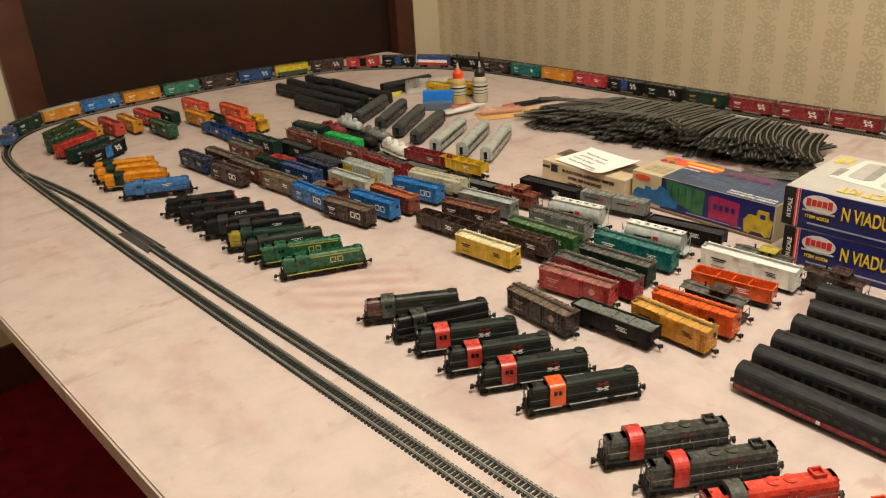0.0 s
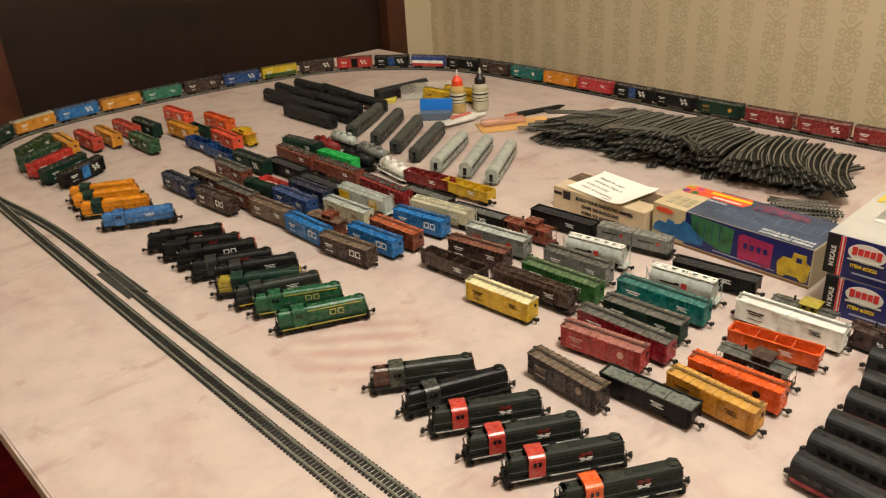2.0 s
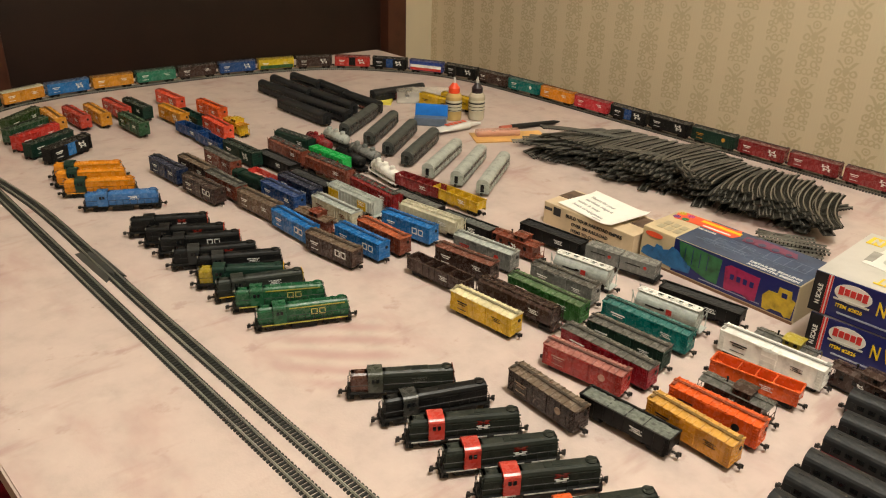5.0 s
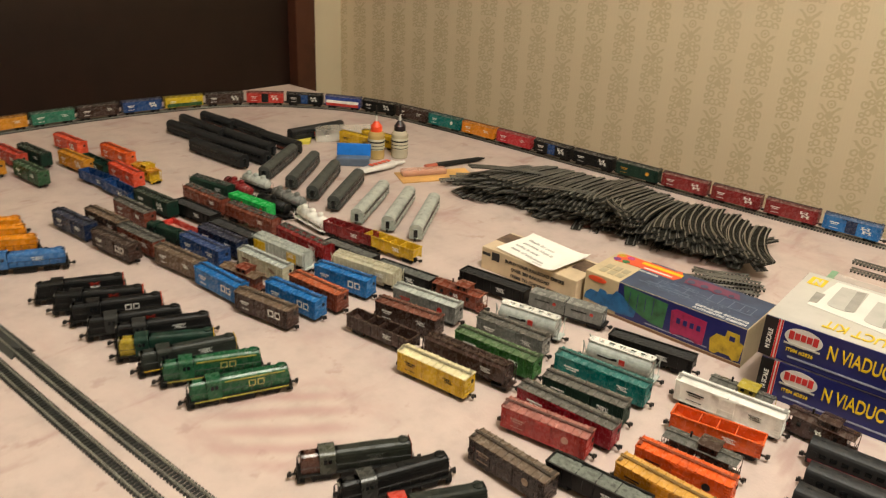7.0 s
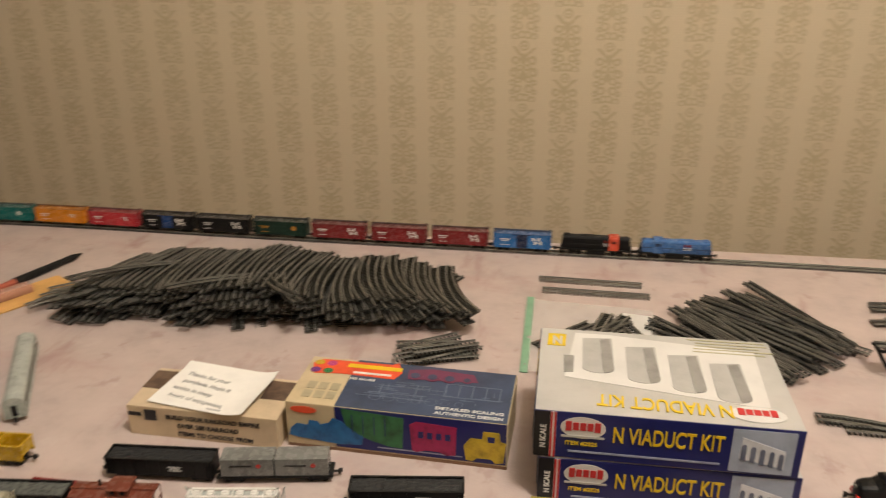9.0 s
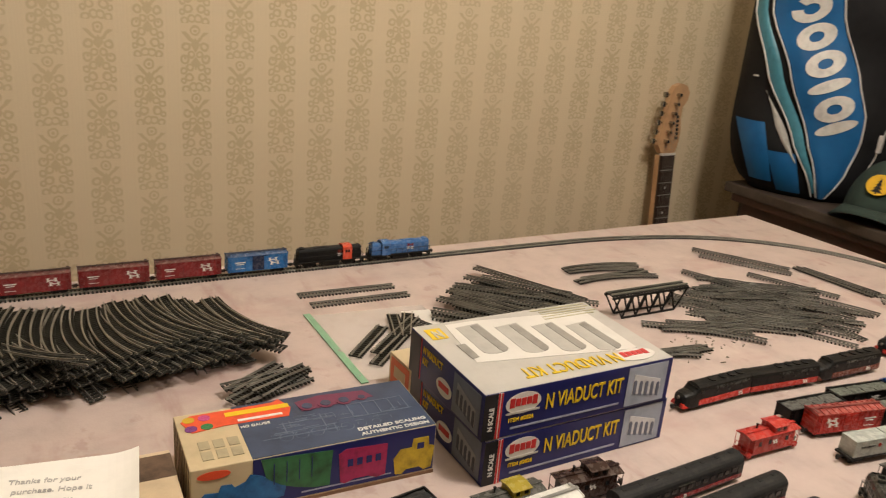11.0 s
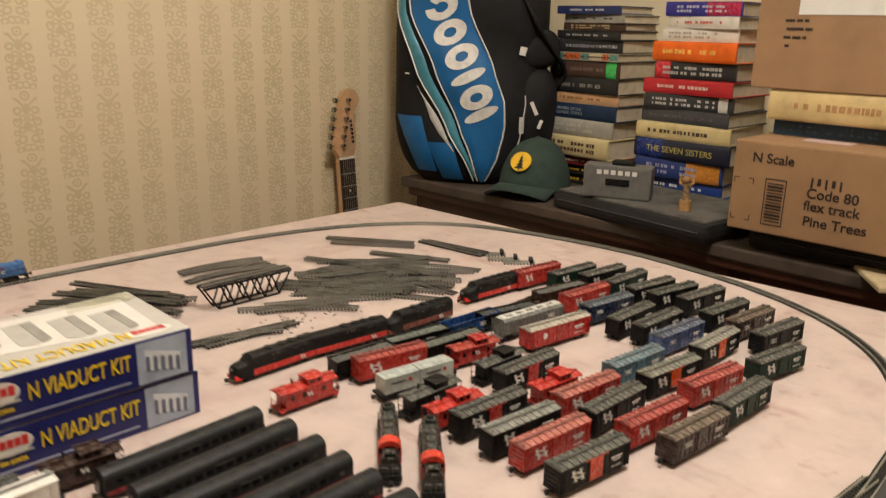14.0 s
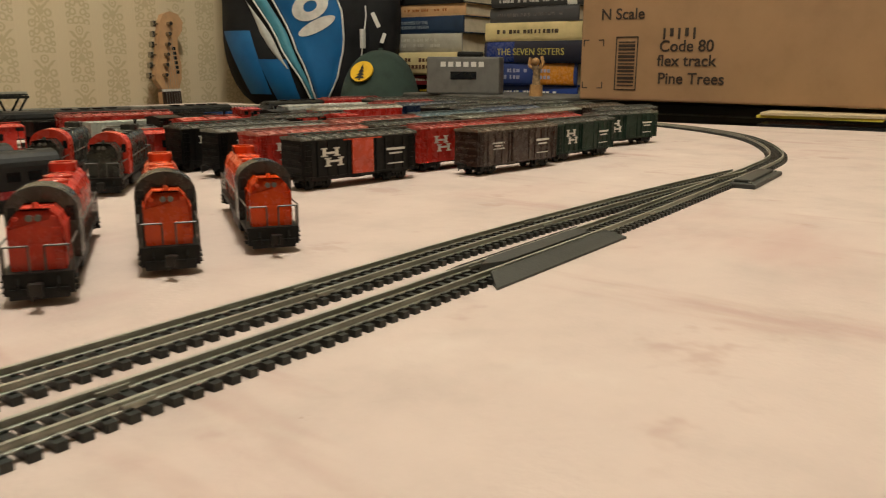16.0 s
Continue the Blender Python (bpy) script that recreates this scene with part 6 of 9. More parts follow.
bmesh.ops.solidify(bm, geom=bm.faces[:], thickness=0.0003)
note = thing("handwritten_note", pose(-0.330, 1.156, NH + 0.0010, 0, 0, -8.5), "curled white paper note with handwriting, lying on the box", "paper")
part("sheet", bm, surface("white_paper", (0.82, 0.80, 0.74), 0.7, var=0.03), note)
pencil = surface("pencil_grey", (0.48, 0.47, 0.45), 0.6)
for k, w in enumerate(("Thanks for your", "purchase. Hope it", "assists in many", "hours of enjoyment.")):
    part("handwriting", text(w, 0.0072), pencil, note, at=pose(-0.038 + 0.003 * (k % 2), 0.014 - 0.0120 * k, 0.0016, 0, 0, 3) @ Matrix(((1, 0.30, 0, 0), (0, 1, 0, 0), (0, 0, 1, 0), (0, 0, 0, 1))))
bm = bmesh.new()
box(bm, 0.018, -0.031, 0.0016, 0.014, 0.0016, 0.0004)
part("handwriting", bm, pencil, note)

# ---- clear bag with a green seal ----
pb = thing("plastic_bag", pose(0.0, 0, 0), "clear zip plastic bag with a green seal, lying flat", "plastic bag")
bm = bmesh.new()
gx = 14
vs = [[bm.verts.new((-0.050 + 0.145 * i / gx, 1.279 + 0.167 * j / gx - 0.012 * i / gx, 0.0010 + 0.0022 * abs(noise.noise(Vector((i * 0.6, j * 0.6, 3)))))) for j in range(gx + 1)] for i in range(gx + 1)]
for i in range(gx):
    for j in range(gx):
        bm.faces.new((vs[i][j], vs[i + 1][j], vs[i + 1][j + 1], vs[i][j + 1]))
part("film", bm, glassy("clear_film", (0.85, 0.80, 0.74), 0.12, alpha=0.40), pb, smooth=True)
bm = bmesh.new()
box(bm, -0.050, 1.364, 0.0012, 0.0085, 0.176, 0.0012, 0.0003)
part("zip_seal", bm, surface("green_zip", (0.20, 0.38, 0.24), 0.35, var=0.1), pb, "green zip strip")

bm = bmesh.new()
box(bm, 0.073, 1.392, 0.0036, 0.036, 0.050, 0.0006, 0, Euler((0, 0, -0.15)))
part("insert_card", bm, white_card, pb, "white paper insert")

# ---- glue and tools at the far end ----
def bottle(x, y, liquid, cap, label):
    b = thing("glue_bottle", pose(x, y, 0), label, "bottle")
    bm = bmesh.new()
    prof = ((0.0, 0.0135), (0.004, 0.0150), (0.044, 0.0150), (0.049, 0.0125), (0.051, 0.0100))
    for (z0, r0), (z1, r1) in zip(prof, prof[1:]):
        cyl(bm, (0, 0, z0), (0, 0, z1), r0, r1, n=24, caps=z0 == 0)
    part("body", bm, liquid, b, smooth=True)
    bm = bmesh.new()
    cyl(bm, (0, 0, 0), (0, 0, 0.020), 0.0153, n=24, caps=False)
    part("label", bm, surface("bottle_label", (0.50, 0.48, 0.36), 0.5, var=0.1), b, "pale label with dark bars", at=pose(0, 0, 0.018))
    for k in range(3):
        bm = bmesh.new()
        cyl(bm, (0, 0, 0), (0, 0, 0.0030 if k == 0 else 0.0014), 0.0155, n=24, caps=False)
        part("label_bar", bm, black_card, b, at=pose(0, 0, 0.031 - 0.006 * k))
    bm = bmesh.new()
    cyl(bm, (0, 0, 0.050), (0, 0, 0.060), 0.0105, n=20)
    cyl(bm, (0, 0, 0.060), (0, 0, 0.069), 0.0100, 0.0035, n=20)
    part("cap", bm, cap, b, smooth=False)
    bm = bmesh.new()
    cyl(bm, (0, 0, 0.069), (0, 0, 0.080), 0.0030, 0.0014, n=12)
    part("nozzle", bm, glassy("clear_nozzle", (0.8, 0.78, 0.72), 0.2, alpha=0.6), b)
    bm = bmesh.new()
    cyl(bm, (0, 0, 0.080), (0, 0, 0.097), 0.0017, n=10)
    part("tip_cap", bm, dark, b)
    return b


bottle(-0.821, 1.361, glassy("amber_glue", (0.60, 0.42, 0.16), 0.15, alpha=0.75), surface("orange_cap", (0.75, 0.07, 0.02), 0.35), "clear glue bottle of amber liquid with an orange cap")
bottle(-0.796, 1.396, glassy("clear_glue", (0.62, 0.56, 0.42), 0.15, alpha=0.7), surface("dark_cap", (0.02, 0.013, 0.016), 0.35), "clear glue bottle of pale liquid with a black cap")

bb = thing("blue_case", pose(-0.824, 1.306, 0, 0, 0, 40.4), "small grey plastic case with a bright blue lid", "case")
bm = bmesh.new()
box(bm, 0, 0, 0.007, 0.058, 0.030, 0.014, 0.002)
part("base", bm, surface("slate_plastic", (0.10, 0.13, 0.18), 0.35), bb)
bm = bmesh.new()
box(bm, 0, 0.012, 0.021, 0.060, 0.006, 0.026, 0.002, Euler((-0.25, 0, 0)))
part("lid", bm, surface("bright_blue_plastic", (0.01, 0.15, 0.55), 0.3), bb, "bright blue lid, raised")
cc = thing("clear_case", pose(-0.944, 1.407, 0, 0, 0, 51.6), "long clear plastic display case lying on the board", "case")
bm = bmesh.new()
box(bm, 0, 0, 0.012, 0.125, 0.040, 0.024, 0.0015)
part("shell", bm, glassy("clear_case_plastic", (0.75, 0.70, 0.62), 0.15, alpha=0.35), cc)
bm = bmesh.new()
box(bm, 0, 0, 0.0025, 0.118, 0.034, 0.004, 0.0006)
part("insert", bm, white_card, cc)
bm = bmesh.new()
box(bm, -0.0632, 0, 0.012, 0.0004, 0.024, 0.008)
part("label", bm, red_ink, cc)
yb = thing("sticky_pad", pose(-0.991, 1.329, 0, 0, 0, 42.8), "small yellow paper pad", "paper")
bm = bmesh.new()
box(bm, 0, 0, 0.003, 0.038, 0.038, 0.006, 0.0004)
part("sheet_block", bm, surface("yellow_paper", (0.68, 0.58, 0.08), 0.7), yb)
tb = thing("cement_tube", pose(-0.764, 1.315, 0.0, 0, 0, 81.3), "white squeeze tube with red lettering bars", "tube")
bm = bmesh.new()
for (a, ra, wa), (b, rb_, wb) in zip(((-0.045, 0.0012, 0.014), (-0.02, 0.005, 0.012), (0.025, 0.0075, 0.0085), (0.031, 0.004, 0.004)), ((-0.02, 0.005, 0.012), (0.025, 0.0075, 0.0085), (0.031, 0.004, 0.004), (0.031, 0.001, 0.001))):
    ring0 = [bm.verts.new((a, wa * math.cos(t * math.pi / 8), 0.0078 + ra * math.sin(t * math.pi / 8))) for t in range(16)]
    ring1 = [bm.verts.new((b, wb * math.cos(t * math.pi / 8), 0.0078 + rb_ * math.sin(t * math.pi / 8))) for t in range(16)]
    for t in range(16):
        bm.faces.new((ring0[t], ring0[(t + 1) % 16], ring1[(t + 1) % 16], ring1[t]))
part("body", bm, white_card, tb, smooth=True)
bm = bmesh.new()
cyl(bm, (0.031, 0, 0.0078), (0.052, 0, 0.0070), 0.0042, 0.0022, n=12)
part("cap", bm, white_card, tb)
bm = bmesh.new()
for k in range(5):
    box(bm, -0.022 + 0.009 * k, 0, 0.0145 + 0.0004 * k, 0.006, 0.010, 0.0006)
part("lettering", bm, surface("orange_red_ink", (0.66, 0.075, 0.03), 0.4), tb)
pk = thing("blister_pack", pose(-0.681, 1.361, 0, 0, 0, 58.4), "clear blister pack with a yellow and orange card", "packet")
bm = bmesh.new()
box(bm, 0, 0, 0.0012, 0.130, 0.055, 0.0016, 0.0003)
part("card", bm, surface("yellow_orange_card", (0.60, 0.34, 0.11), 0.5, var=0.35, scale=16), pk)
bm = bmesh.new()
box(bm, -0.018, 0.008, 0.0075, 0.080, 0.020, 0.011, 0.004)
part("blister", bm, glassy("clear_blister", (0.75, 0.40, 0.30), 0.12, alpha=0.45), pk)
kn = thing("hobby_knife", pose(-0.696, 1.429, 0, 0, 0, 71.5), "slim black-handled hobby knife", "knife")
bm = bmesh.new()
cyl(bm, (-0.035, 0, 0.0056), (0.055, 0, 0.0056), 0.0052, 0.0040, n=14)
cyl(bm, (0.055, 0, 0.0056), (0.068, 0, 0.0056), 0.0040, 0.0012, n=14)
part("handle", bm, dark, kn)
bm = bmesh.new()
cyl(bm, (-0.058, 0, 0.0056), (-0.035, 0, 0.0056), 0.0046, n=14)
part("collar", bm, surface("red_collar", (0.40, 0.10, 0.06), 0.35), kn)

# ---- dresser and what stands on it ----
DT, DX, DB = -0.028, 1.205, 1.80
dresser_wood = surface("dark_dresser_wood", (0.045, 0.018, 0.010), 0.38, var=0.3, scale=8, grain=140)
dusty = surface("dusty_dresser_top", (0.062, 0.045, 0.034), 0.55, var=0.35, scale=14)
dr = thing("dresser", pose(0, 0, 0), "dark wooden dresser with a dusty top at the table's end", "dresser")
DY_A, DY_B = 0.14, 1.95
DM, DW = (DY_A + DY_B) / 2, DY_B - DY_A
bm = bmesh.new()
box(bm, (DX + DB) / 2, DM, DT - 0.012, DB - DX, DW, 0.024, 0.004)
part("top", bm, dusty, dr)
bm = bmesh.new()
box(bm, (DX + 0.03 + DB) / 2, DM, (FLOOR + 0.08 + DT - 0.024) / 2, DB - DX - 0.03, DW - 0.06, DT - 0.024 - FLOOR - 0.08)
part("body", bm, dresser_wood, dr)
bm = bmesh.new()
box(bm, DX + 0.018, DM, DT - 0.034, 0.022, DW - 0.04, 0.020, 0.005)
part("moulding", bm, dresser_wood, dr)
for j in range(3):
    for i in range(2):
        y = DM + (i - 0.5) * 0.88
        bm = bmesh.new()
        box(bm, DX + 0.026, y, -0.155 - 0.20 * j, 0.014, 0.84, 0.185, 0.004)
        d = part("drawer", bm, dresser_wood, dr)
        bm = bmesh.new()
        cyl(bm, (DX + 0.020, y, -0.155 - 0.20 * j), (DX - 0.002, y, -0.155 - 0.20 * j), 0.012, n=16)
        part("knob", bm, MATS["aged_brass"], d)
for y in (DY_A + 0.06, DY_B - 0.06):
    for x in (DX + 0.07, DB - 0.05):
        bm = bmesh.new()
        box(bm, x, y, FLOOR + 0.04, 0.05, 0.05, 0.08)
        part("foot", bm, dresser_wood, dr)

def padded_case(x, y, w, d, deg, label):
    """A zipped soft case: rounded body, scuffed top panel, zip round its middle."""
    bc = thing("padded_case", pose(x, y, DT, 0, 0, deg), label, "case")
    bm = bmesh.new()
    box(bm, 0, 0, 0.0195, w, d, 0.039, 0.014)
    part("body", bm, surface("black_padding", (0.012, 0.012, 0.013), 0.6), bc)
    bm = bmesh.new()
    box(bm, 0, 0, 0.0395, w - 0.020, d - 0.020, 0.006, 0.0028)
    part("top_panel", bm, surface("scuffed_grey_cloth", (0.085, 0.080, 0.072), 0.8, var=0.45, scale=16), bc)
    bm = bmesh.new()
    tube(bm, [(-w / 2 - 0.0005, -d / 2 + 0.015, 0.022), (-w / 2 - 0.0005, d / 2 - 0.015, 0.022)], 0.0014, 6)
    part("zip", bm, surface("grey_zip", (0.06, 0.06, 0.06), 0.4), bc)
    return bc


padded_case(1.311, 1.270, 0.236, 0.385, -7, "flat black padded case with a scuffed grey top on the dresser")
padded_case(1.350, 0.878, 0.240, 0.330, 0, "flat black padded case lying under a brown carton")
CT = DT + 0.0425


def carton(name, x0, y0, z0, dx, dy, h, label):
    c = thing(name, pose(x0 + 0.54 * dx, y0 - 0.54 * dy, z0) @ Matrix.Scale(1.08, 4), label, "cardboard box")
    bm = bmesh.new()
    box(bm, 0, 0, h / 2, dx, dy, h, 0.003)
    part("carton", bm, kraft, c)
    bm = bmesh.new()
    box(bm, 0, 0, h + 0.0003, dx * 0.16, dy - 0.002, 0.0006)
    part("tape", bm, surface("buff_tape", (0.36, 0.25, 0.13), 0.25), c)
    return c


c1 = carton("shipping_carton", 1.187, 1.064, CT, 0.28, 0.44, 0.145, "brown corrugated shipping carton with handwriting on its side")
marker = surface("black_marker", (0.03, 0.02, 0.015), 0.5)


def scrawl(c, word, size, y, z, dx):
    """Writing on the side that looks along -x; y runs to the reader's right."""
    part("handwriting", text(word, size, bold=0.012), marker, c, at=pose(-dx / 2 - 0.0006, 0.22 - y, z, 90, 0, -90))


scrawl(c1, "N Scale", 0.0215, 0.030, 0.113, 0.28)
scrawl(c1, "Code 80", 0.0215, 0.120, 0.0685, 0.28)
scrawl(c1, "flex track", 0.0215, 0.118, 0.0490, 0.28)
scrawl(c1, "Pine Trees", 0.0215, 0.120, 0.0250, 0.28)
for k in range(5):
    bm = bmesh.new()
    box(bm, -0.1406, 0.22 - 0.126 - 0.0105 * k, 0.092 + 0.002 * (k % 2), 0.0005, 0.0030 + 0.002 * (k % 2), 0.015 - 0.004 * (k % 2))
    part("scrawl_bar", bm, marker, c1)
bm = bmesh.new()
for s in (-1, 1):
    box(bm, -0.1404, 0.22 - 0.072 + s * 0.0160, 0.052, 0.0005, 0.0016, 0.074)
    box(bm, -0.1404, 0.22 - 0.072, 0.052 + s * 0.0365, 0.0005, 0.0336, 0.0016)
part("bar_frame", bm, marker, c1)
for k in range(13):
    bm = bmesh.new()
    box(bm, -0.1404, 0.22 - 0.072, 0.0215 + 0.0050 * k, 0.0005, 0.0250, 0.0019 + 0.0011 * (k % 3))
    part("printed_bar", bm, marker, c1)
for y, z, a, b in ((0.005, 0.085, 1, -1), (0.036, 0.085, -1, -1), (0.005, 0.017, 1, 1), (0.036, 0.017, -1, 1)):
    bm = bmesh.new()
    box(bm, -0.1404, 0.22 - y - a * 0.004, z, 0.0005, 0.008, 0.0014)
    box(bm, -0.1405, 0.22 - y, z + b * 0.0044, 0.0005, 0.0014, 0.0088)
    part("corner_mark", bm, marker, c1)
bm = bmesh.new()
box(bm, -0.03, -0.11, 0.1458, 0.10, 0.13, 0.0008)
part("label", bm, white_card, c1, "white shipping label")
bm = bmesh.new()
box(bm, -0.06, 0.105, 0.1458, 0.035, 0.075, 0.0008)
part("sticker", bm, surface("pink_sticker", (0.55, 0.40, 0.38), 0.5), c1)

PAGES = surface("book_pages", (0.52, 0.45, 0.33), 0.8, var=0.12, scale=40, bump=0.4, grain=500)


def spine(bm, y0, y1, t, proud=0.0):
    """The slightly rounded back of a book between two places along it."""
    arc = [(0.003 - (t * 0.16 + proud) * math.cos(a) ** 0.6, t / 2 + (t / 2 + proud * 0.4) * math.sin(a)) for a in (math.pi / 2 * k / 6 * 0.999 for k in range(-6, 7))]
    lo = [bm.verts.new((x, y0, z)) for x, z in arc]
    hi = [bm.verts.new((x, y1, z)) for x, z in arc]
    n = len(arc)
    for k in range(n):
        bm.faces.new((lo[k], lo[(k + 1) % n], hi[(k + 1) % n], hi[k]))
    bm.faces.new(lo[::-1])
    bm.faces.new(hi)
    bmesh.ops.recalc_face_normals(bm, faces=bm.faces[:])


def book(x, y, z, w, d, t, deg, cover, label, band=None, ink=None, title=None, patches=()):
    """A closed book lying flat: its spine looks along -x, w is the spine's length along y."""
    b = thing("book", pose(x, y, z, 0, 0, deg), label, "book", "stacked books")
    m = surface("cover_%02x%02x%02x" % tuple(int(c * 255) for c in cover), cover, 0.42, var=0.14, scale=26, bump=0.1)
    bm = bmesh.new()
    for zz in (0.0011, t - 0.0011):
        box(bm, d / 2, 0, zz, d, w, 0.0022, 0.0006)
    spine(bm, -w / 2, w / 2, t)
    part("cover", bm, m, b)
    bm = bmesh.new()
    box(bm, d / 2 + 0.001, 0, t / 2, d - 0.007, w - 0.007, t - 0.0044)
    part("page_block", bm, PAGES, b)
    if band:
        bm = bmesh.new()
        spine(bm, w * 0.18, w * 0.47, t, 0.0004)
        part("spine_band", bm, paint(band), b)
    for a, b2, rgb in patches:                               # coloured blocks and stickers on the spine, by share of its length
        bm = bmesh.new()
        spine(bm, w * (0.5 - b2), w * (0.5 - a), t, 0.0004)
        part("spine_block", bm, paint(rgb), b)
    inkm = paint(ink or (0.55, 0.50, 0.40))
    if title:
        lines = title.split("/")
        s = min(t * (0.44 if len(lines) == 1 else 0.55) / len(lines), w * 0.95 / (0.62 * max(len(q) for q in lines)))
        for k, q in enumerate(lines):
            part("spine_title", text(q, s), inkm, b, at=pose(0.003 - t * 0.16 - 0.0008, w * 0.36, t / 2 + s * (len(lines) / 2 - 1 - k) + s * 0.18, 90, 0, -90))
    else:
        bm = bmesh.new()
        r = random.Random(int(w * 1e5 + t * 1e6))
        yy, lines = w * r.uniform(0.30, 0.42), r.choice((1, 1, 2))
        while yy > -w * r.uniform(0.20, 0.38):
            g = w * r.uniform(0.02, 0.055)
            for q in range(lines):
                if r.random() < 0.85:
                    box(bm, 0.003 - t * 0.16 - 0.0005, yy - g / 2, t / 2 + (q - (lines - 1) / 2) * t * 0.30, 0.0006, g * 0.72, t * r.uniform(0.20, 0.26) / (0.8 + 0.3 * lines))
            yy -= g * (1.0 if r.random() < 0.75 else 1.7)
        part("spine_lettering", bm, inkm, b)
    return b


def stack(x, y, z, books, k=1.16):
    for w, d, t, dx, dy, deg, cover, label, kw in books:
        w, d, t = w * 1.03, d * k, t * k * 1.05
        book(x + dx, y + dy, z, w, d, t, deg, cover, label, **kw)
        z += t + 0.0004
    return z


IV, BK, NV, GY, BN = (0.55, 0.45, 0.24), (0.02, 0.02, 0.02), (0.012, 0.03, 0.07), (0.33, 0.31, 0.26), (0.06, 0.032, 0.022)
stack(1.462, 1.584, DT, (
    (0.21, 0.15, 0.022, 0.02, 0.0, 2, BK, "thick black paperback with yellow spine lettering under a stack", {"ink": YELLOW}),
    (0.20, 0.15, 0.020, 0.01, 0.01, -2, BK, "black paperback with yellow lettering in a stack", {"ink": YELLOW}),
    (0.20, 0.14, 0.018, 0.0, -0.01, 3, DKRED, "dark red hardback in a stack", {}),
    (0.215, 0.15, 0.040, -0.012, 0.012, -5, IV, "thick ivory jacketed hardback in a stack", {"ink": (0.10, 0.05, 0.03)}),
    (0.210, 0.15, 0.033, -0.005, 0.012, 1, GY, "grey cloth hardback in a stack", {"ink": (0.45, 0.42, 0.36)}),
    (0.205, 0.15, 0.030, 0.0, 0.004, -3, NV, "dark blue hardback in a stack", {"ink": (0.30, 0.34, 0.38), "title": "THEORIES OF THE/POLITICAL SYSTEM"}),
    (0.195, 0.14, 0.021, 0.002, 0.0, 0, (0.50, 0.30, 0.15), "orange-tan jacketed book in a stack", {"ink": (0.30, 0.12, 0.04)}),
    (0.195, 0.15, 0.030, -0.002, 0.0, -2, BK, "black jacketed hardback in a stack", {"ink": (0.25, 0.23, 0.20)}),
    (0.190, 0.15, 0.032, 0.0, 0.0, 1, BN, "dark brown hardback with a green sticker in a stack", {"ink": (0.14, 0.10, 0.08), "patches": ((0.01, 0.24, (0.03, 0.028, 0.026)), (0.82, 0.96, (0.05, 0.45, 0.10)))}),
    (0.195, 0.14, 0.015, -0.004, 0.004, -1, (0.30, 0.27, 0.20), "thin book with a many-coloured spine in a stack", {"ink": (0.05, 0.04, 0.03), "patches": ((0.02, 0.22, (0.10, 0.20, 0.16)), (0.24, 0.46, (0.50, 0.10, 0.02)), (0.48, 0.58, (0.08, 0.20, 0.17)), (0.60, 0.76, (0.50, 0.42, 0.28)), (0.78, 0.86, (0.50, 0.10, 0.02)), (0.88, 0.98, (0.08, 0.22, 0.18)))}),
    (0.175, 0.14, 0.024, 0.004, -0.006, 3, BK, "black paperback with white lettering in a stack", {"ink": (0.5, 0.5, 0.5), "title": "THE KID STAYS IN THE PICTURE"}),
    (0.175, 0.14, 0.017, 0.0, -0.004, -1, BK, "black paperback in a stack", {"ink": (0.35, 0.33, 0.30)}),
    (0.165, 0.13, 0.014, 0.01, -0.012, 2, BN, "brown paperback in a stack", {"ink": (0.5, 0.4, 0.2)}),
    (0.165, 0.13, 0.016, 0.01, -0.01, -2, GY, "grey paperback in a stack", {"ink": NV}),
    (0.170, 0.13, 0.015, 0.0, 0.0, 2, (0.02, 0.03, 0.10), "dark blue paperback on top of a stack", {"ink": (0.5, 0.5, 0.5)}),
))
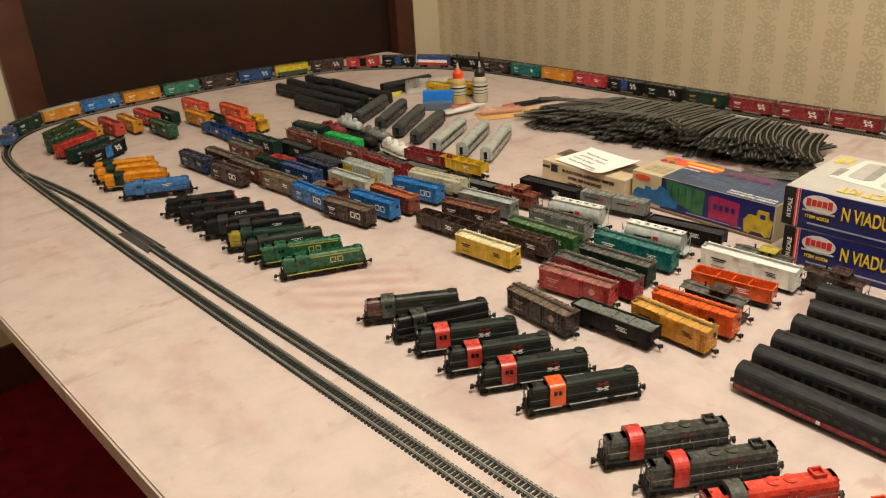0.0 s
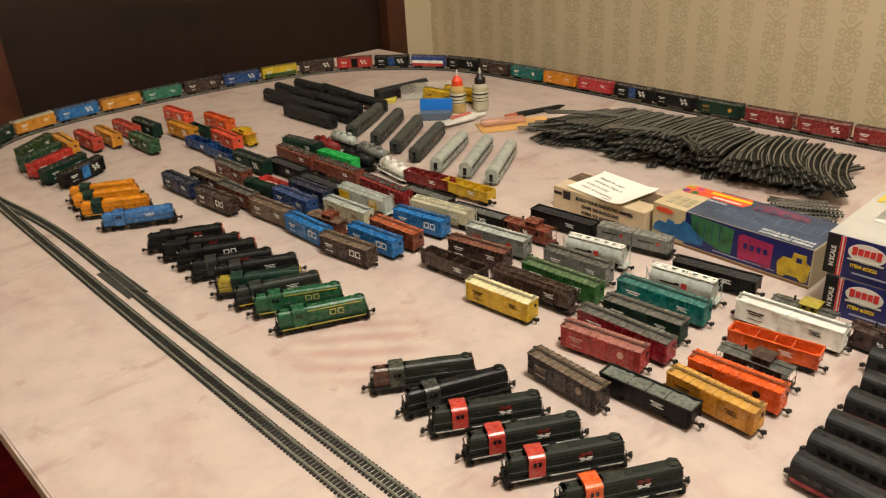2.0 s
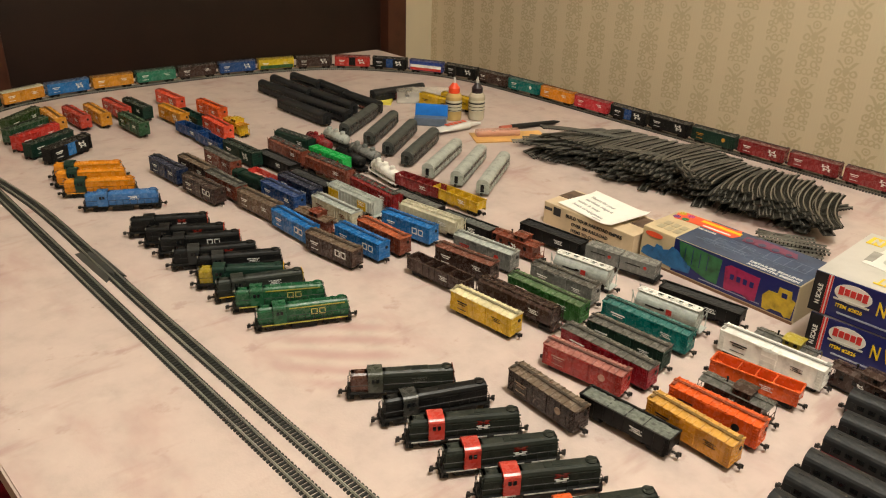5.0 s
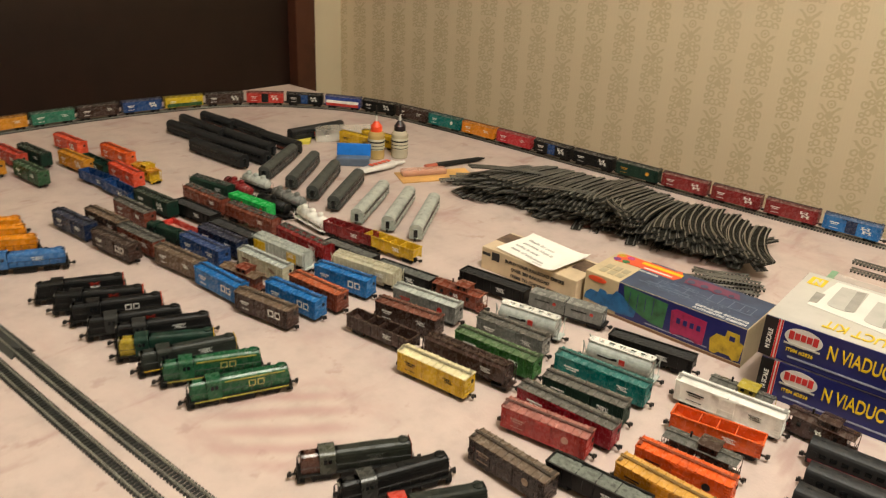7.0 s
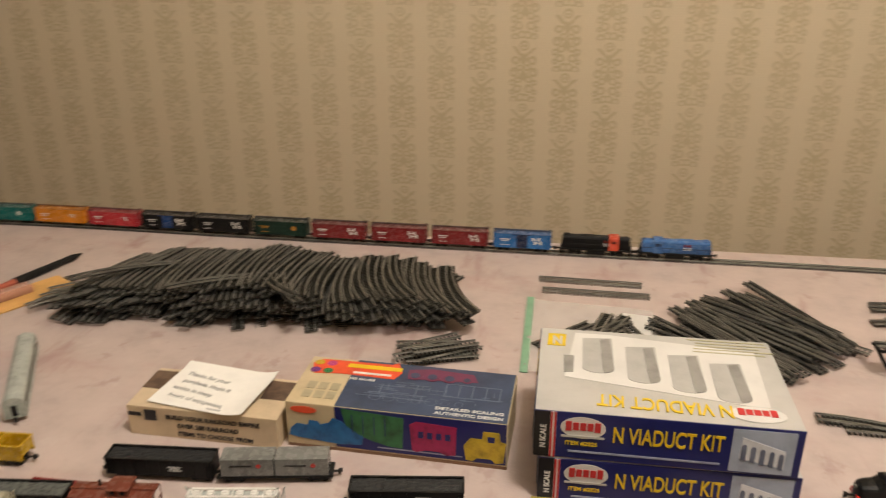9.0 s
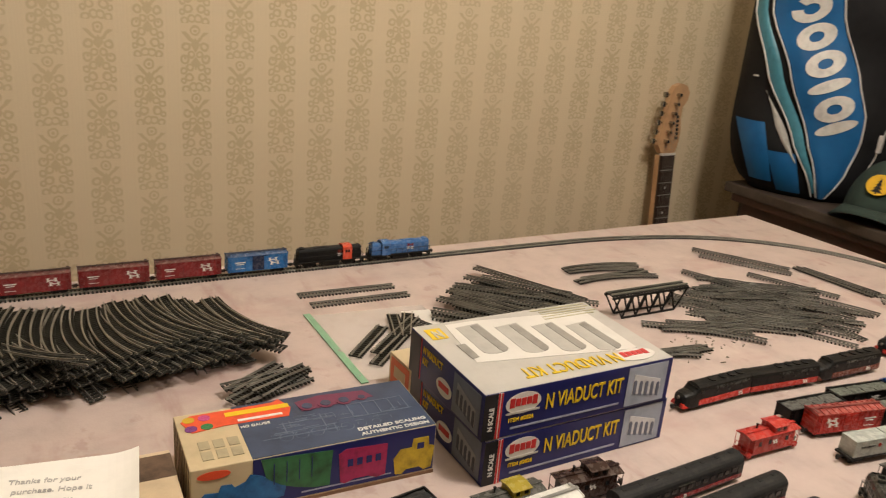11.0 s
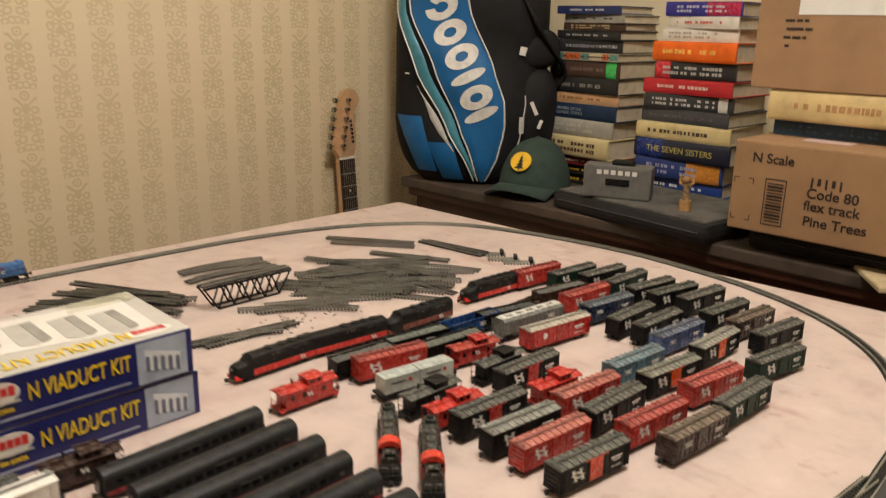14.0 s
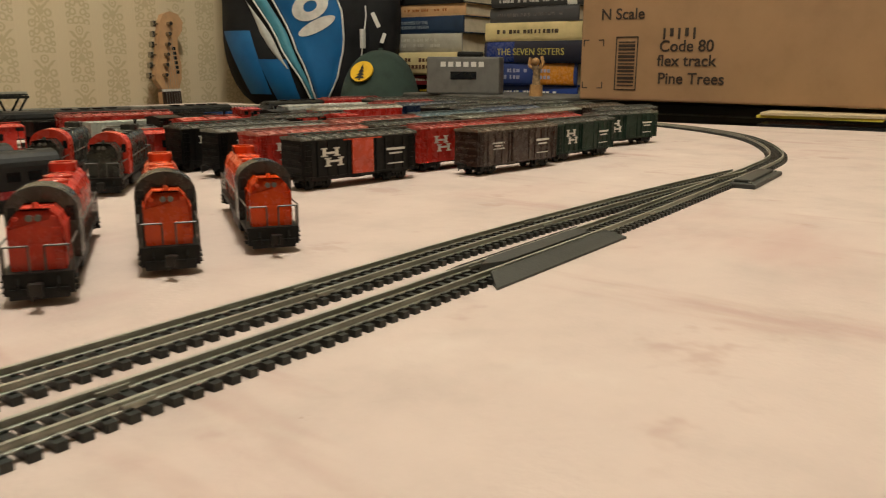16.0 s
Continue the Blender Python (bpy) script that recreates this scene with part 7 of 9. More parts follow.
stack(1.448, 1.297, DT, (
    (0.20, 0.14, 0.022, 0.03, -0.01, 2, (0.02, 0.12, 0.10), "teal paperback under a stack", {"ink": WHITE}),
    (0.20, 0.14, 0.024, 0.01, 0.01, -2, (0.02, 0.05, 0.24), "blue paperback in a stack", {"ink": WHITE}),
    (0.205, 0.15, 0.036, 0.0, 0.012, 1, (0.02, 0.04, 0.16), "thick blue hardback with an orange spine block in a stack", {"ink": (0.30, 0.30, 0.40), "patches": ((0.60, 0.97, (0.50, 0.20, 0.03)),)}),
    (0.225, 0.15, 0.035, -0.006, 0.006, -2, (0.012, 0.014, 0.03), "navy jacketed hardback in a stack", {"ink": (0.50, 0.42, 0.12), "title": "THE SEVEN SISTERS", "band": (0.012, 0.03, 0.16)}),
    (0.215, 0.15, 0.030, -0.004, 0.008, 1, (0.55, 0.44, 0.22), "cream jacketed hardback in a stack", {"ink": (0.06, 0.04, 0.03)}),
    (0.205, 0.15, 0.024, 0.0, 0.010, -3, (0.05, 0.05, 0.055), "charcoal hardback in a stack", {"ink": (0.10, 0.09, 0.09)}),
    (0.200, 0.15, 0.027, 0.0, 0.004, 2, (0.03, 0.03, 0.03), "black hardback with a library label in a stack", {"ink": (0.45, 0.43, 0.40), "patches": ((0.84, 0.94, (0.6, 0.58, 0.52)),)}),
    (0.205, 0.15, 0.026, -0.004, 0.008, -2, (0.42, 0.02, 0.025), "red jacketed hardback in a stack", {"ink": (0.62, 0.45, 0.40)}),
    (0.180, 0.14, 0.030, 0.002, -0.004, 1, BK, "black jacketed hardback in a stack", {"ink": (0.42, 0.40, 0.36), "patches": ((0.01, 0.20, (0.5, 0.03, 0.04)),)}),
    (0.190, 0.15, 0.034, -0.004, 0.0, -3, (0.70, 0.12, 0.01), "bright orange jacketed hardback in a stack", {"ink": (0.70, 0.42, 0.10)}),
    (0.165, 0.13, 0.022, 0.004, -0.006, 2, (0.60, 0.56, 0.48), "white paperback in a stack", {"ink": (0.35, 0.30, 0.24)}),
    (0.155, 0.13, 0.020, 0.0, -0.012, -2, (0.58, 0.54, 0.46), "white and red paperback in a stack", {"ink": (0.5, 0.08, 0.06)}),
    (0.165, 0.13, 0.024, 0.0, -0.01, 1, (0.03, 0.025, 0.20), "blue and red paperback on top of a stack", {"ink": (0.45, 0.45, 0.5), "patches": ((0.55, 0.98, (0.35, 0.02, 0.06)),)}),
))
zc = stack(1.286, 0.924, CT + 0.158, (
    (0.245, 0.17, 0.022, 0.02, 0.0, 1, (0.02, 0.045, 0.08), "dark blue hardback lying on a carton", {"ink": (0.05, 0.10, 0.18)}),
    (0.25, 0.17, 0.044, 0.0, 0.004, -1, (0.55, 0.42, 0.20), "thick cream jacketed book lying on a carton", {"ink": (0.40, 0.22, 0.10)}),
))
c2 = carton("upper_carton", 1.281, 1.094, zc, 0.26, 0.42, 0.17, "brown carton with a scrawled note, stacked on books")
for k, row in enumerate(((0.018, 0.012, 0.010), (0.030, 0.014), (0.014, 0.016, 0.009), (0.010,))):
    y = 0.044 + 0.003 * (k % 2)
    for w in row:
        bm = bmesh.new()
        box(bm, -0.1306, 0.21 - y - w / 2, 0.108 - 0.013 * k, 0.0006, w - 0.003, 0.0042)
        part("scrawl_bar", bm, marker, c2)
        y += w
bm = bmesh.new()
box(bm, -0.1306, -0.005, 0.143, 0.0008, 0.30, 0.052)
part("label", bm, white_card, c2)

gm = thing("device_box", pose(1.234, 1.326, CT, 0, 0, 22) @ Matrix.Diagonal((0.87, 0.87, 1.0, 1)), "grey plastic box with white lettering on its front", "device")
bm = bmesh.new()
box(bm, 0.02, 0, 0.034, 0.055, 0.158, 0.067, 0.004)
part("housing", bm, surface("warm_grey_plastic", (0.13, 0.125, 0.115), 0.4), gm)
for k in range(6):
    bm = bmesh.new()
    box(bm, -0.0080, 0.045 - 0.0165 * k - 0.003, 0.054, 0.0008, 0.0110, 0.0090)
    part("printed_bar", bm, white_card, gm)
bm = bmesh.new()
box(bm, -0.0080, -0.002, 0.034, 0.0012, 0.056, 0.014, 0.0004)
part("display_window", bm, windowmat, gm)
bm = bmesh.new()
box(bm, 0.02, -0.01, 0.072, 0.028, 0.052, 0.010, 0.004)
part("cradle", bm, dark, gm)

cp = thing("baseball_cap", pose(1.330, 1.613, DT, 0, 0, 14) @ Matrix.Diagonal((1.07, 1.07, 1.0, 1)), "dark green baseball cap with a round yellow patch", "cap")
green_cloth = surface("green_cap_cloth", (0.030, 0.050, 0.040), 0.9, var=0.15, scale=40, bump=0.6, grain=1400)
bm = bmesh.new()
R = []
for i in range(15):
    a = math.pi / 2 * i / 14
    if i == 14:
        continue
    row = []
    for t in range(36):
        q = 2 * math.pi * t / 36
        seam = 1 - 0.012 * max(0.0, math.cos(6 * q)) ** 8
        c = math.cos(a) ** 0.80 * seam
        row.append(bm.verts.new((0.090 * c * math.cos(q) + 0.006 * math.sin(a), 0.079 * c * math.sin(q), 0.014 - 0.010 * math.sin(q) ** 2 * math.cos(a) + 0.112 * math.sin(a) ** 1.05)))
    R.append(row)
tip = bm.verts.new((0.006, 0, 0.1262))
for r0, r1 in zip(R, R[1:]):
    for t in range(36):
        bm.faces.new((r0[t], r0[(t + 1) % 36], r1[(t + 1) % 36], r1[t]))
for t in range(36):
    bm.faces.new((R[-1][t], R[-1][(t + 1) % 36], tip))
part("crown", bm, green_cloth, cp, smooth=True)
bm = bmesh.new()
cyl(bm, (0.006, 0, 0.124), (0.006, 0, 0.130), 0.006, 0.004, n=12)
part("button", bm, green_cloth, cp)
bm = bmesh.new()
rows = []
for i in range(6):
    f = i / 5
    row = []
    for t in range(21):
        q = -1 + t / 10
        ax, ay, az = -0.088 * math.cos(q * 1.15), 0.077 * math.sin(q * 1.15), 0.030 - 0.012 * q * q
        bx, by, bz = -0.142 + 0.040 * q * q, 0.073 * q, 0.026 - 0.022 * q * q
        row.append(bm.verts.new((ax + (bx - ax) * f, ay + (by - ay) * f, az + (bz - az) * f + 0.006 * math.sin(math.pi * f) * (1 - q * q))))
    rows.append(row)
for p, q in zip(rows, rows[1:]):
    for t in range(20):
        bm.faces.new((p[t], p[t + 1], q[t + 1], q[t]))
bm.normal_update()
bmesh.ops.solidify(bm, geom=bm.faces[:], thickness=0.003)
part("brim", bm, green_cloth, cp, "curved green brim", smooth=True)
m = pose(-0.0735, 0, 0.080, 0, -60, 0)
bm = bmesh.new()
cyl(bm, (0, 0, 0), (0, 0, 0.004), 0.0235, n=32)
patch = part("patch", bm, surface("yellow_patch", (0.70, 0.42, 0.02), 0.7), cp, "round yellow patch", at=m)
bm = bmesh.new()
for k in range(4):
    w = 0.006 + 0.004 * k
    v = [bm.verts.new(p) for p in ((0.0155 - 0.0075 * k, 0, 0.0045), (0.0055 - 0.0075 * k, -w / 1.6, 0.0045), (0.0055 - 0.0075 * k, w / 1.6, 0.0045))]
    bm.faces.new(v)
box(bm, -0.0185, 0, 0.0043, 0.005, 0.003, 0.0006)
part("tree_mark", bm, black_card, cp, at=m)

fg = thing("wooden_toy", pose(1.246, 1.178, CT), "tiny carved toy with raised limbs on a pale wooden base", "toy")
toywood = surface("varnished_wood", (0.36, 0.20, 0.08), 0.4, var=0.3, scale=60)
bm = bmesh.new()
cyl(bm, (0, 0, 0), (0, 0, 0.020), 0.0120, 0.0110, n=20)
part("base", bm, toywood, fg, "pale wooden base")
bm = bmesh.new()
cyl(bm, (0, 0, 0.019), (0, 0, 0.036), 0.0075, 0.0060, n=12)
cyl(bm, (0, 0, 0.036), (0, 0, 0.052), 0.0060, 0.0080, n=12)
part("body", bm, surface("piebald_paint", (0.22, 0.15, 0.08), 0.5, var=1.0, scale=170), fg, "patchy brown and cream body")
bm = bmesh.new()
bmesh.ops.create_icosphere(bm, subdivisions=2, radius=0.0078, matrix=Matrix.Translation((-0.001, 0.002, 0.0585)))
part("knob", bm, toywood, fg)
for p in ([(0, -0.007, 0.048), (0, -0.013, 0.056), (0, -0.009, 0.068)], [(0, 0.007, 0.048), (0, 0.015, 0.052), (0, 0.013, 0.066)]):
    bm = bmesh.new()
    tube(bm, p, 0.0030, 8)
    part("limb", bm, toywood, fg)

env = thing("envelope", pose(1.236, 0.748, DT, 0, 0, 34), "buff padded envelope hanging over the dresser's edge", "paper")
bm = bmesh.new()
box(bm, 0, 0, 0.0045, 0.135, 0.185, 0.0085, 0.002)
part("pouch", bm, cream_card, env)
bm = bmesh.new()
box(bm, 0, 0.070, 0.0092, 0.131, 0.040, 0.0008, 0.0003)
part("flap", bm, cream_card, env)
pp = thing("paper_stack", pose(1.226, 0.690, DT + 0.0098, 0, 0, 6), "untidy stack of dark magazines and yellowed papers", "papers")
rngp = random.Random(3)
for k in range(7):
    bm = bmesh.new()
    box(bm, rngp.uniform(-0.010, 0.010), rngp.uniform(-0.014, 0.014), 0.0019 + 0.0037 * k, 0.20, 0.15, 0.0034, 0, Euler((0, 0, rngp.gauss(0, 0.06))))
    part("sheaf", bm, (black_card, dusty, black_card, dresser_wood, black_card, MATS["yellow_paper"], cream_card)[k], pp)

# ---- racket bag ----
bag = thing("racket_bag", pose(1.330, 1.830, DT, 0, 0, 38.5), "tall black and bright blue sports bag leaning in the corner", "bag")
bagblack = surface("black_nylon", (0.010, 0.010, 0.011), 0.7, spec=0.2, var=0.25, scale=22, bump=0.5, grain=1200)
bagblue = surface("bright_blue_vinyl", (0.012, 0.115, 0.30), 0.35, var=0.10, scale=20)
bagteal = surface("pale_teal_vinyl", (0.06, 0.23, 0.30), 0.4)
bagwhite = surface("white_vinyl", (0.66, 0.64, 0.60), 0.4)
def bag_half(z):
    """Half width and half depth of the bag at height z."""
    f = min(1.0, z / 0.16)
    e = math.sqrt(max(0.0, 1 - (1 - f) ** 2))
    return 0.100 + 0.088 * e, 0.070 + 0.050 * e


def bag_front(u, z, off=0.0):
    """A point on the bag's front skin; u runs to the reader's right, the front looks along -x."""
    a, b = bag_half(z)
    q = max(0.0, 1 - min(1.0, abs(u / a)) ** 2.6) ** (1 / 2.6)
    crease = 0.006 * math.sin(z * 31 + u * 17) * q
    return Vector((-b * q - crease - off + 0.05 * z, -u, z))


def bag_strip(left, right, z0, z1, off, n=26, m=8):
    """A sewn-on panel between two edges, which are heights mapped to places across."""
    bm = bmesh.new()
    rows = []
    for i in range(n + 1):
        z = z0 + (z1 - z0) * i / n
        a = bag_half(z)[0] * 0.995
        l, r = max(-a, min(a, left(z))), max(-a, min(a, right(z)))
        rows.append([bm.verts.new(bag_front(l + (r - l) * j / m, z, off * (0.35 if j in (0, m) else 1.0))) for j in range(m + 1)])
    for p, q in zip(rows, rows[1:]):
        for j in range(m):
            bm.faces.new((p[j], p[j + 1], q[j + 1], q[j]))
    return bm


def between(*pairs):
    """A curve across the bag through (height, place) pairs."""
    def at(z):
        for (za, a), (zb, b) in zip(pairs, pairs[1:]):
            if z <= zb:
                f = (z - za) / (zb - za)
                f = f * f * (3 - 2 * f) * 0.4 + f * 0.6
                return a + (b - a) * f
        return pairs[-1][1]
    return at


bm = bmesh.new()
rings = []
for i in range(31):
    z = 0.75 * i / 30
    a, b = bag_half(max(z, 0.003))
    ring = []
    for j in range(40):
        t = 2 * math.pi * j / 40
        c, d = math.cos(t), math.sin(t)
        y = a * abs(c) ** 0.77 * (1 if c > 0 else -1)
        p = bag_front(-y, max(z, 0.003))
        ring.append(bm.verts.new((p.x if d < 0 else 0.05 * z + b * abs(d) ** 0.77, y, z)))
    rings.append(ring)
for p, q in zip(rings, rings[1:]):
    for j in range(40):
        bm.faces.new((p[j], p[(j + 1) % 40], q[(j + 1) % 40], q[j]))
bm.faces.new(rings[0][::-1])
bm.faces.new(rings[-1])
part("main_body", bm, bagblack, bag, smooth=True)

panel_l = between((0.0, 0.036), (0.07, 0.018), (0.14, -0.012), (0.277, -0.075), (0.41, -0.140), (0.75, -0.18))
panel_r = between((0.0, 0.042), (0.035, 0.060), (0.07, 0.075), (0.14, 0.090), (0.20, 0.088), (0.277, 0.060), (0.41, 0.0), (0.75, -0.09))
teal_l = between((0.0, 0.026), (0.04, 0.012), (0.14, -0.045), (0.277, -0.125), (0.41, -0.178), (0.75, -0.187))
teal_r = between((0.0, 0.030), (0.04, 0.020), (0.14, -0.022), (0.277, -0.095), (0.41, -0.155), (0.75, -0.184))


def beside(curve, d):
    return lambda z: curve(z) + d


part("blue_panel", bag_strip(panel_l, panel_r, 0.008, 0.74, 0.010), bagblue, bag, "bright blue padded front panel", smooth=True)
part("teal_panel", bag_strip(teal_l, teal_r, 0.02, 0.74, 0.007, m=4), bagteal, bag, "pale teal sewn strip", smooth=True)
for c, d in ((panel_r, 0.0), (teal_l, -0.005), (panel_l, -0.006)):
    part("piping", bag_strip(beside(c, d), beside(c, d + 0.0045), 0.010, 0.74, 0.011, m=2), bagwhite, bag, "white piping", smooth=True)


def bag_ring(u, z, ru, rz, hole, lean, a0=0.0, a1=360.0):
    """A printed ring or part of one, sewn flat on the skin."""
    bm = bmesh.new()
    rows = []
    for k in range(29):
        t = radians(a0 + (a1 - a0) * k / 28)
        row = []
        for f in (hole, (1 + hole) / 2, 1.0):
            x, y = ru * f * math.cos(t), rz * f * math.sin(t)
            row.append(bm.verts.new(bag_front(u + x * math.cos(lean) - y * math.sin(lean), z + x * math.sin(lean) + y * math.cos(lean), 0.0122)))
        rows.append(row)
    for p, q in zip(rows, rows[1:]):
        for j in (0, 1):
            bm.faces.new((p[j], p[j + 1], q[j + 1], q[j]))
    return bm


for z, kind in ((0.175, "bar"), (0.215, "ring"), (0.262, "bar"), (0.308, "ring"), (0.362, "ring"), (0.418, "half"), (0.475, "ring")):
    mid = panel_l(z) * 0.46 + panel_r(z) * 0.54
    if kind == "bar":
        bmx = bag_ring(mid, z, 0.044, 0.0125, 0.0, 0.45)
    elif kind == "half":
        bmx = bag_ring(mid, z, 0.041, 0.0275, 0.40, 0.45, -200, 120)
    else:
        bmx = bag_ring(mid, z, 0.041, 0.0275, 0.38, 0.45)
    part("printed_shape", bmx, bagwhite, bag, "white printed shape", smooth=True)
for edge_l, edge_r, z0, z1 in (((0.03, -0.120), (0.03, -0.070), 0.03, 0.165), ((0.0, -0.056), (0.0, -0.004), 0.012, 0.105)):
    l0, r0 = edge_l[1], edge_r[1]
    part("blue_patch", bag_strip(lambda z: l0 - (z - z0) * 0.42, lambda z: r0 - (z - z0) * 0.30, z0, z1, 0.005, n=10, m=5), bagblue, bag, "blue base patch", smooth=True)
part("pale_badge", bag_strip(lambda z: teal_l(z) - 0.034 + abs(z - 0.16) * 0.22, lambda z: teal_l(z) - 0.010 - abs(z - 0.13) * 0.10, 0.085, 0.235, 0.006, n=12, m=4), surface("pale_grey_vinyl", (0.45, 0.44, 0.40), 0.5), bag, "pale grey leaf-shaped badge", smooth=True)
# the bulging pocket and loose webbing on the bag's side
bm = bmesh.new()
bmesh.ops.create_uvsphere(bm, u_segments=24, v_segments=16, radius=1.0)
for v in bm.verts:
    q = v.co
    v.co = Vector((0.075 * math.copysign(abs(q.x) ** 0.7, q.x), 0.062 * math.copysign(abs(q.y) ** 0.8, q.y), 0.125 * math.copysign(abs(q.z) ** 0.7, q.z)))
    v.co += Vector((0, 0.003 * math.sin(q.z * 9 + q.x * 5), 0))
part("side_pocket", bm, bagblack, bag, "bulging black side pocket", at=pose(-0.012, -0.148, 0.165, 6, -4, 10), smooth=True)
bm = bmesh.new()
bmesh.ops.create_uvsphere(bm, u_segments=24, v_segments=14, radius=1.0)
for v in bm.verts:
    q = v.co
    v.co = Vector((0.06 * math.copysign(abs(q.x) ** 0.7, q.x), 0.075 * math.copysign(abs(q.y) ** 0.75, q.y), 0.050 * math.copysign(abs(q.z) ** 0.7, q.z)))
part("side_flap", bm, bagblack, bag, "black padded flap", at=pose(-0.018, -0.140, 0.320, -14, 0, 12), smooth=True)
for y, z, w, h, r in ((-0.128, 0.322, 0.016, 0.020, 12), (-0.160, 0.190, 0.009, 0.034, -25), (-0.176, 0.152, 0.008, 0.022, 20)):
    bm = bmesh.new()
    box(bm, 0, 0, 0, 0.004, w, h, 0.001)
    part("badge", bm, bagwhite, bag, "small white printed mark", at=pose(-0.086, y, z, r, 0, 10))
for pairs, z0, z1 in ((((0.06, 0.110), (0.12, 0.128), (0.20, 0.138), (0.30, 0.128)), 0.07, 0.22), (((0.10, 0.148), (0.16, 0.156), (0.24, 0.160)), 0.12, 0.22)):
    c = between(*pairs)
    part("zip_line", bag_strip(c, beside(c, 0.003), z0, z1, 0.005, m=2), bagwhite, bag, smooth=True)
for u, z0, z1, w in ((0.132, 0.13, 0.17, 0.012), (-0.150, 0.262, 0.266, 0.012)):
    part("badge", bag_strip(lambda z: u - w / 2, lambda z: u + w / 2, z0, z1, 0.007, n=3, m=3), bagwhite, bag, "small white printed mark")
def band(pts, w, t):
    """A flat webbing strap through points, w wide across y and t thick."""
    bm = bmesh.new()
    rows = []
    for q in range(len(pts)):
        d = (Vector(pts[min(q + 1, len(pts) - 1)]) - Vector(pts[max(q - 1, 0)])).normalized()
        side = Vector((1, 0.25, 0)).normalized()
        up = d.cross(side).normalized()
        c = Vector(pts[q])
        rows.append([bm.verts.new(c + side * a * w / 2 + up * b * t / 2) for a, b in ((-1, -1), (1, -1), (1, 1), (-1, 1))])
    for p, q in zip(rows, rows[1:]):
        for n in range(4):
            bm.faces.new((p[n], p[(n + 1) % 4], q[(n + 1) % 4], q[n]))
    bm.faces.new(rows[0][::-1])
    bm.faces.new(rows[-1])
    bmesh.ops.recalc_face_normals(bm, faces=bm.faces[:])
    return bm


def smooth_line(pts, n=24):
    """Even steps on a smooth curve through a few points."""
    out = []
    for q in range(n + 1):
        f = q / n * (len(pts) - 1)
        a = min(int(f), len(pts) - 2)
        p = [Vector(pts[min(max(a + k, 0), len(pts) - 1)]) for k in (-1, 0, 1, 2)]
        u = f - a
        out.append(0.5 * (2 * p[1] + (p[2] - p[0]) * u + (2 * p[0] - 5 * p[1] + 4 * p[2] - p[3]) * u * u + (3 * p[1] - p[0] - 3 * p[2] + p[3]) * u ** 3))
    return out


dx = 0.0
part("strap", band(smooth_line([(dx - 0.075, -0.110, 0.47), (dx - 0.085, -0.150, 0.395), (dx - 0.06, -0.198, 0.325), (dx - 0.03, -0.226, 0.285), (dx - 0.01, -0.224, 0.255), (dx, -0.190, 0.215)]), 0.026, 0.006), bagblack, bag, "padded black shoulder strap", smooth=True)

# ---- guitar leaning on the wall ----
gt = thing("electric_guitar", pose(1.152, 2.122, -0.160, -4.0, -1.0, 0) @ Matrix.Scale(1.08, 4), "electric guitar with a maple headstock leaning on the papered wall", "guitar")
maple = surface("maple_wood", (0.52, 0.31, 0.16), 0.35, var=0.12, scale=30, grain=300)
bm = bmesh.new()
box(bm, 0, -0.018, -0.20, 0.042, 0.018, 0.70, 0.004)
part("neck", bm, maple, gt)
bm = bmesh.new()
box(bm, 0, -0.030, -0.20, 0.044, 0.006, 0.70, 0.001)
fb = part("fretboard", bm, surface("rosewood", (0.035, 0.018, 0.012), 0.45, var=0.3, scale=60), gt, "dark rosewood fretboard")
for i in range(12):
    bm = bmesh.new()
    box(bm, 0, -0.0335, 0.145 - 0.031 * (i + 1) + 0.0008 * i * i * 0.5, 0.043, 0.0014, 0.0016)
    part("fret", bm, railmat, fb)
for i in (2, 4, 6):
    bm = bmesh.new()
    cyl(bm, (0, -0.0332, 0.145 - 0.031 * i - 0.012), (0, -0.0336, 0.145 - 0.031 * i - 0.012), 0.003, n=12)
    part("inlay", bm, white_ink, fb)
bm = bmesh.new()
box(bm, 0, -0.031, 0.152, 0.043, 0.008, 0.005)
part("nut", bm, white_ink, gt)
outline = [(-0.021, 0.155), (0.021, 0.155), (0.030, 0.175), (0.034, 0.205), (0.030, 0.235), (0.032, 0.262), (0.046, 0.278), (0.050, 0.296), (0.040, 0.312), (0.020, 0.318), (0.004, 0.312), (-0.006, 0.296), (-0.014, 0.262), (-0.022, 0.222), (-0.032, 0.190), (-0.034, 0.176)]
bm = bmesh.new()
fr = [bm.verts.new((x, -0.030, z)) for x, z in outline]
bk = [bm.verts.new((x, -0.014, z)) for x, z in outline]
for i in range(len(outline)):
    j = (i + 1) % len(outline)
    bm.faces.new((fr[i], fr[j], bk[j], bk[i]))
bm.faces.new(fr[::-1])
bm.faces.new(bk)
hs = part("headstock", bm, maple, gt)
for i in range(6):
    x, z = -0.028 + 0.0052 * i, 0.184 + 0.0215 * i
    bm = bmesh.new()
    cyl(bm, (x + 0.014, -0.042, z), (x + 0.014, -0.030, z), 0.0040, n=12)
    cyl(bm, (x + 0.006, -0.022, z), (x - 0.012, -0.022, z), 0.0022, n=8)
    box(bm, x - 0.016, -0.022, z, 0.010, 0.010, 0.013, 0.003)
    part("tuning_peg", bm, surface("chrome_peg", (0.45, 0.42, 0.36), 0.2, metal=0.9), hs)
bm = bmesh.new()
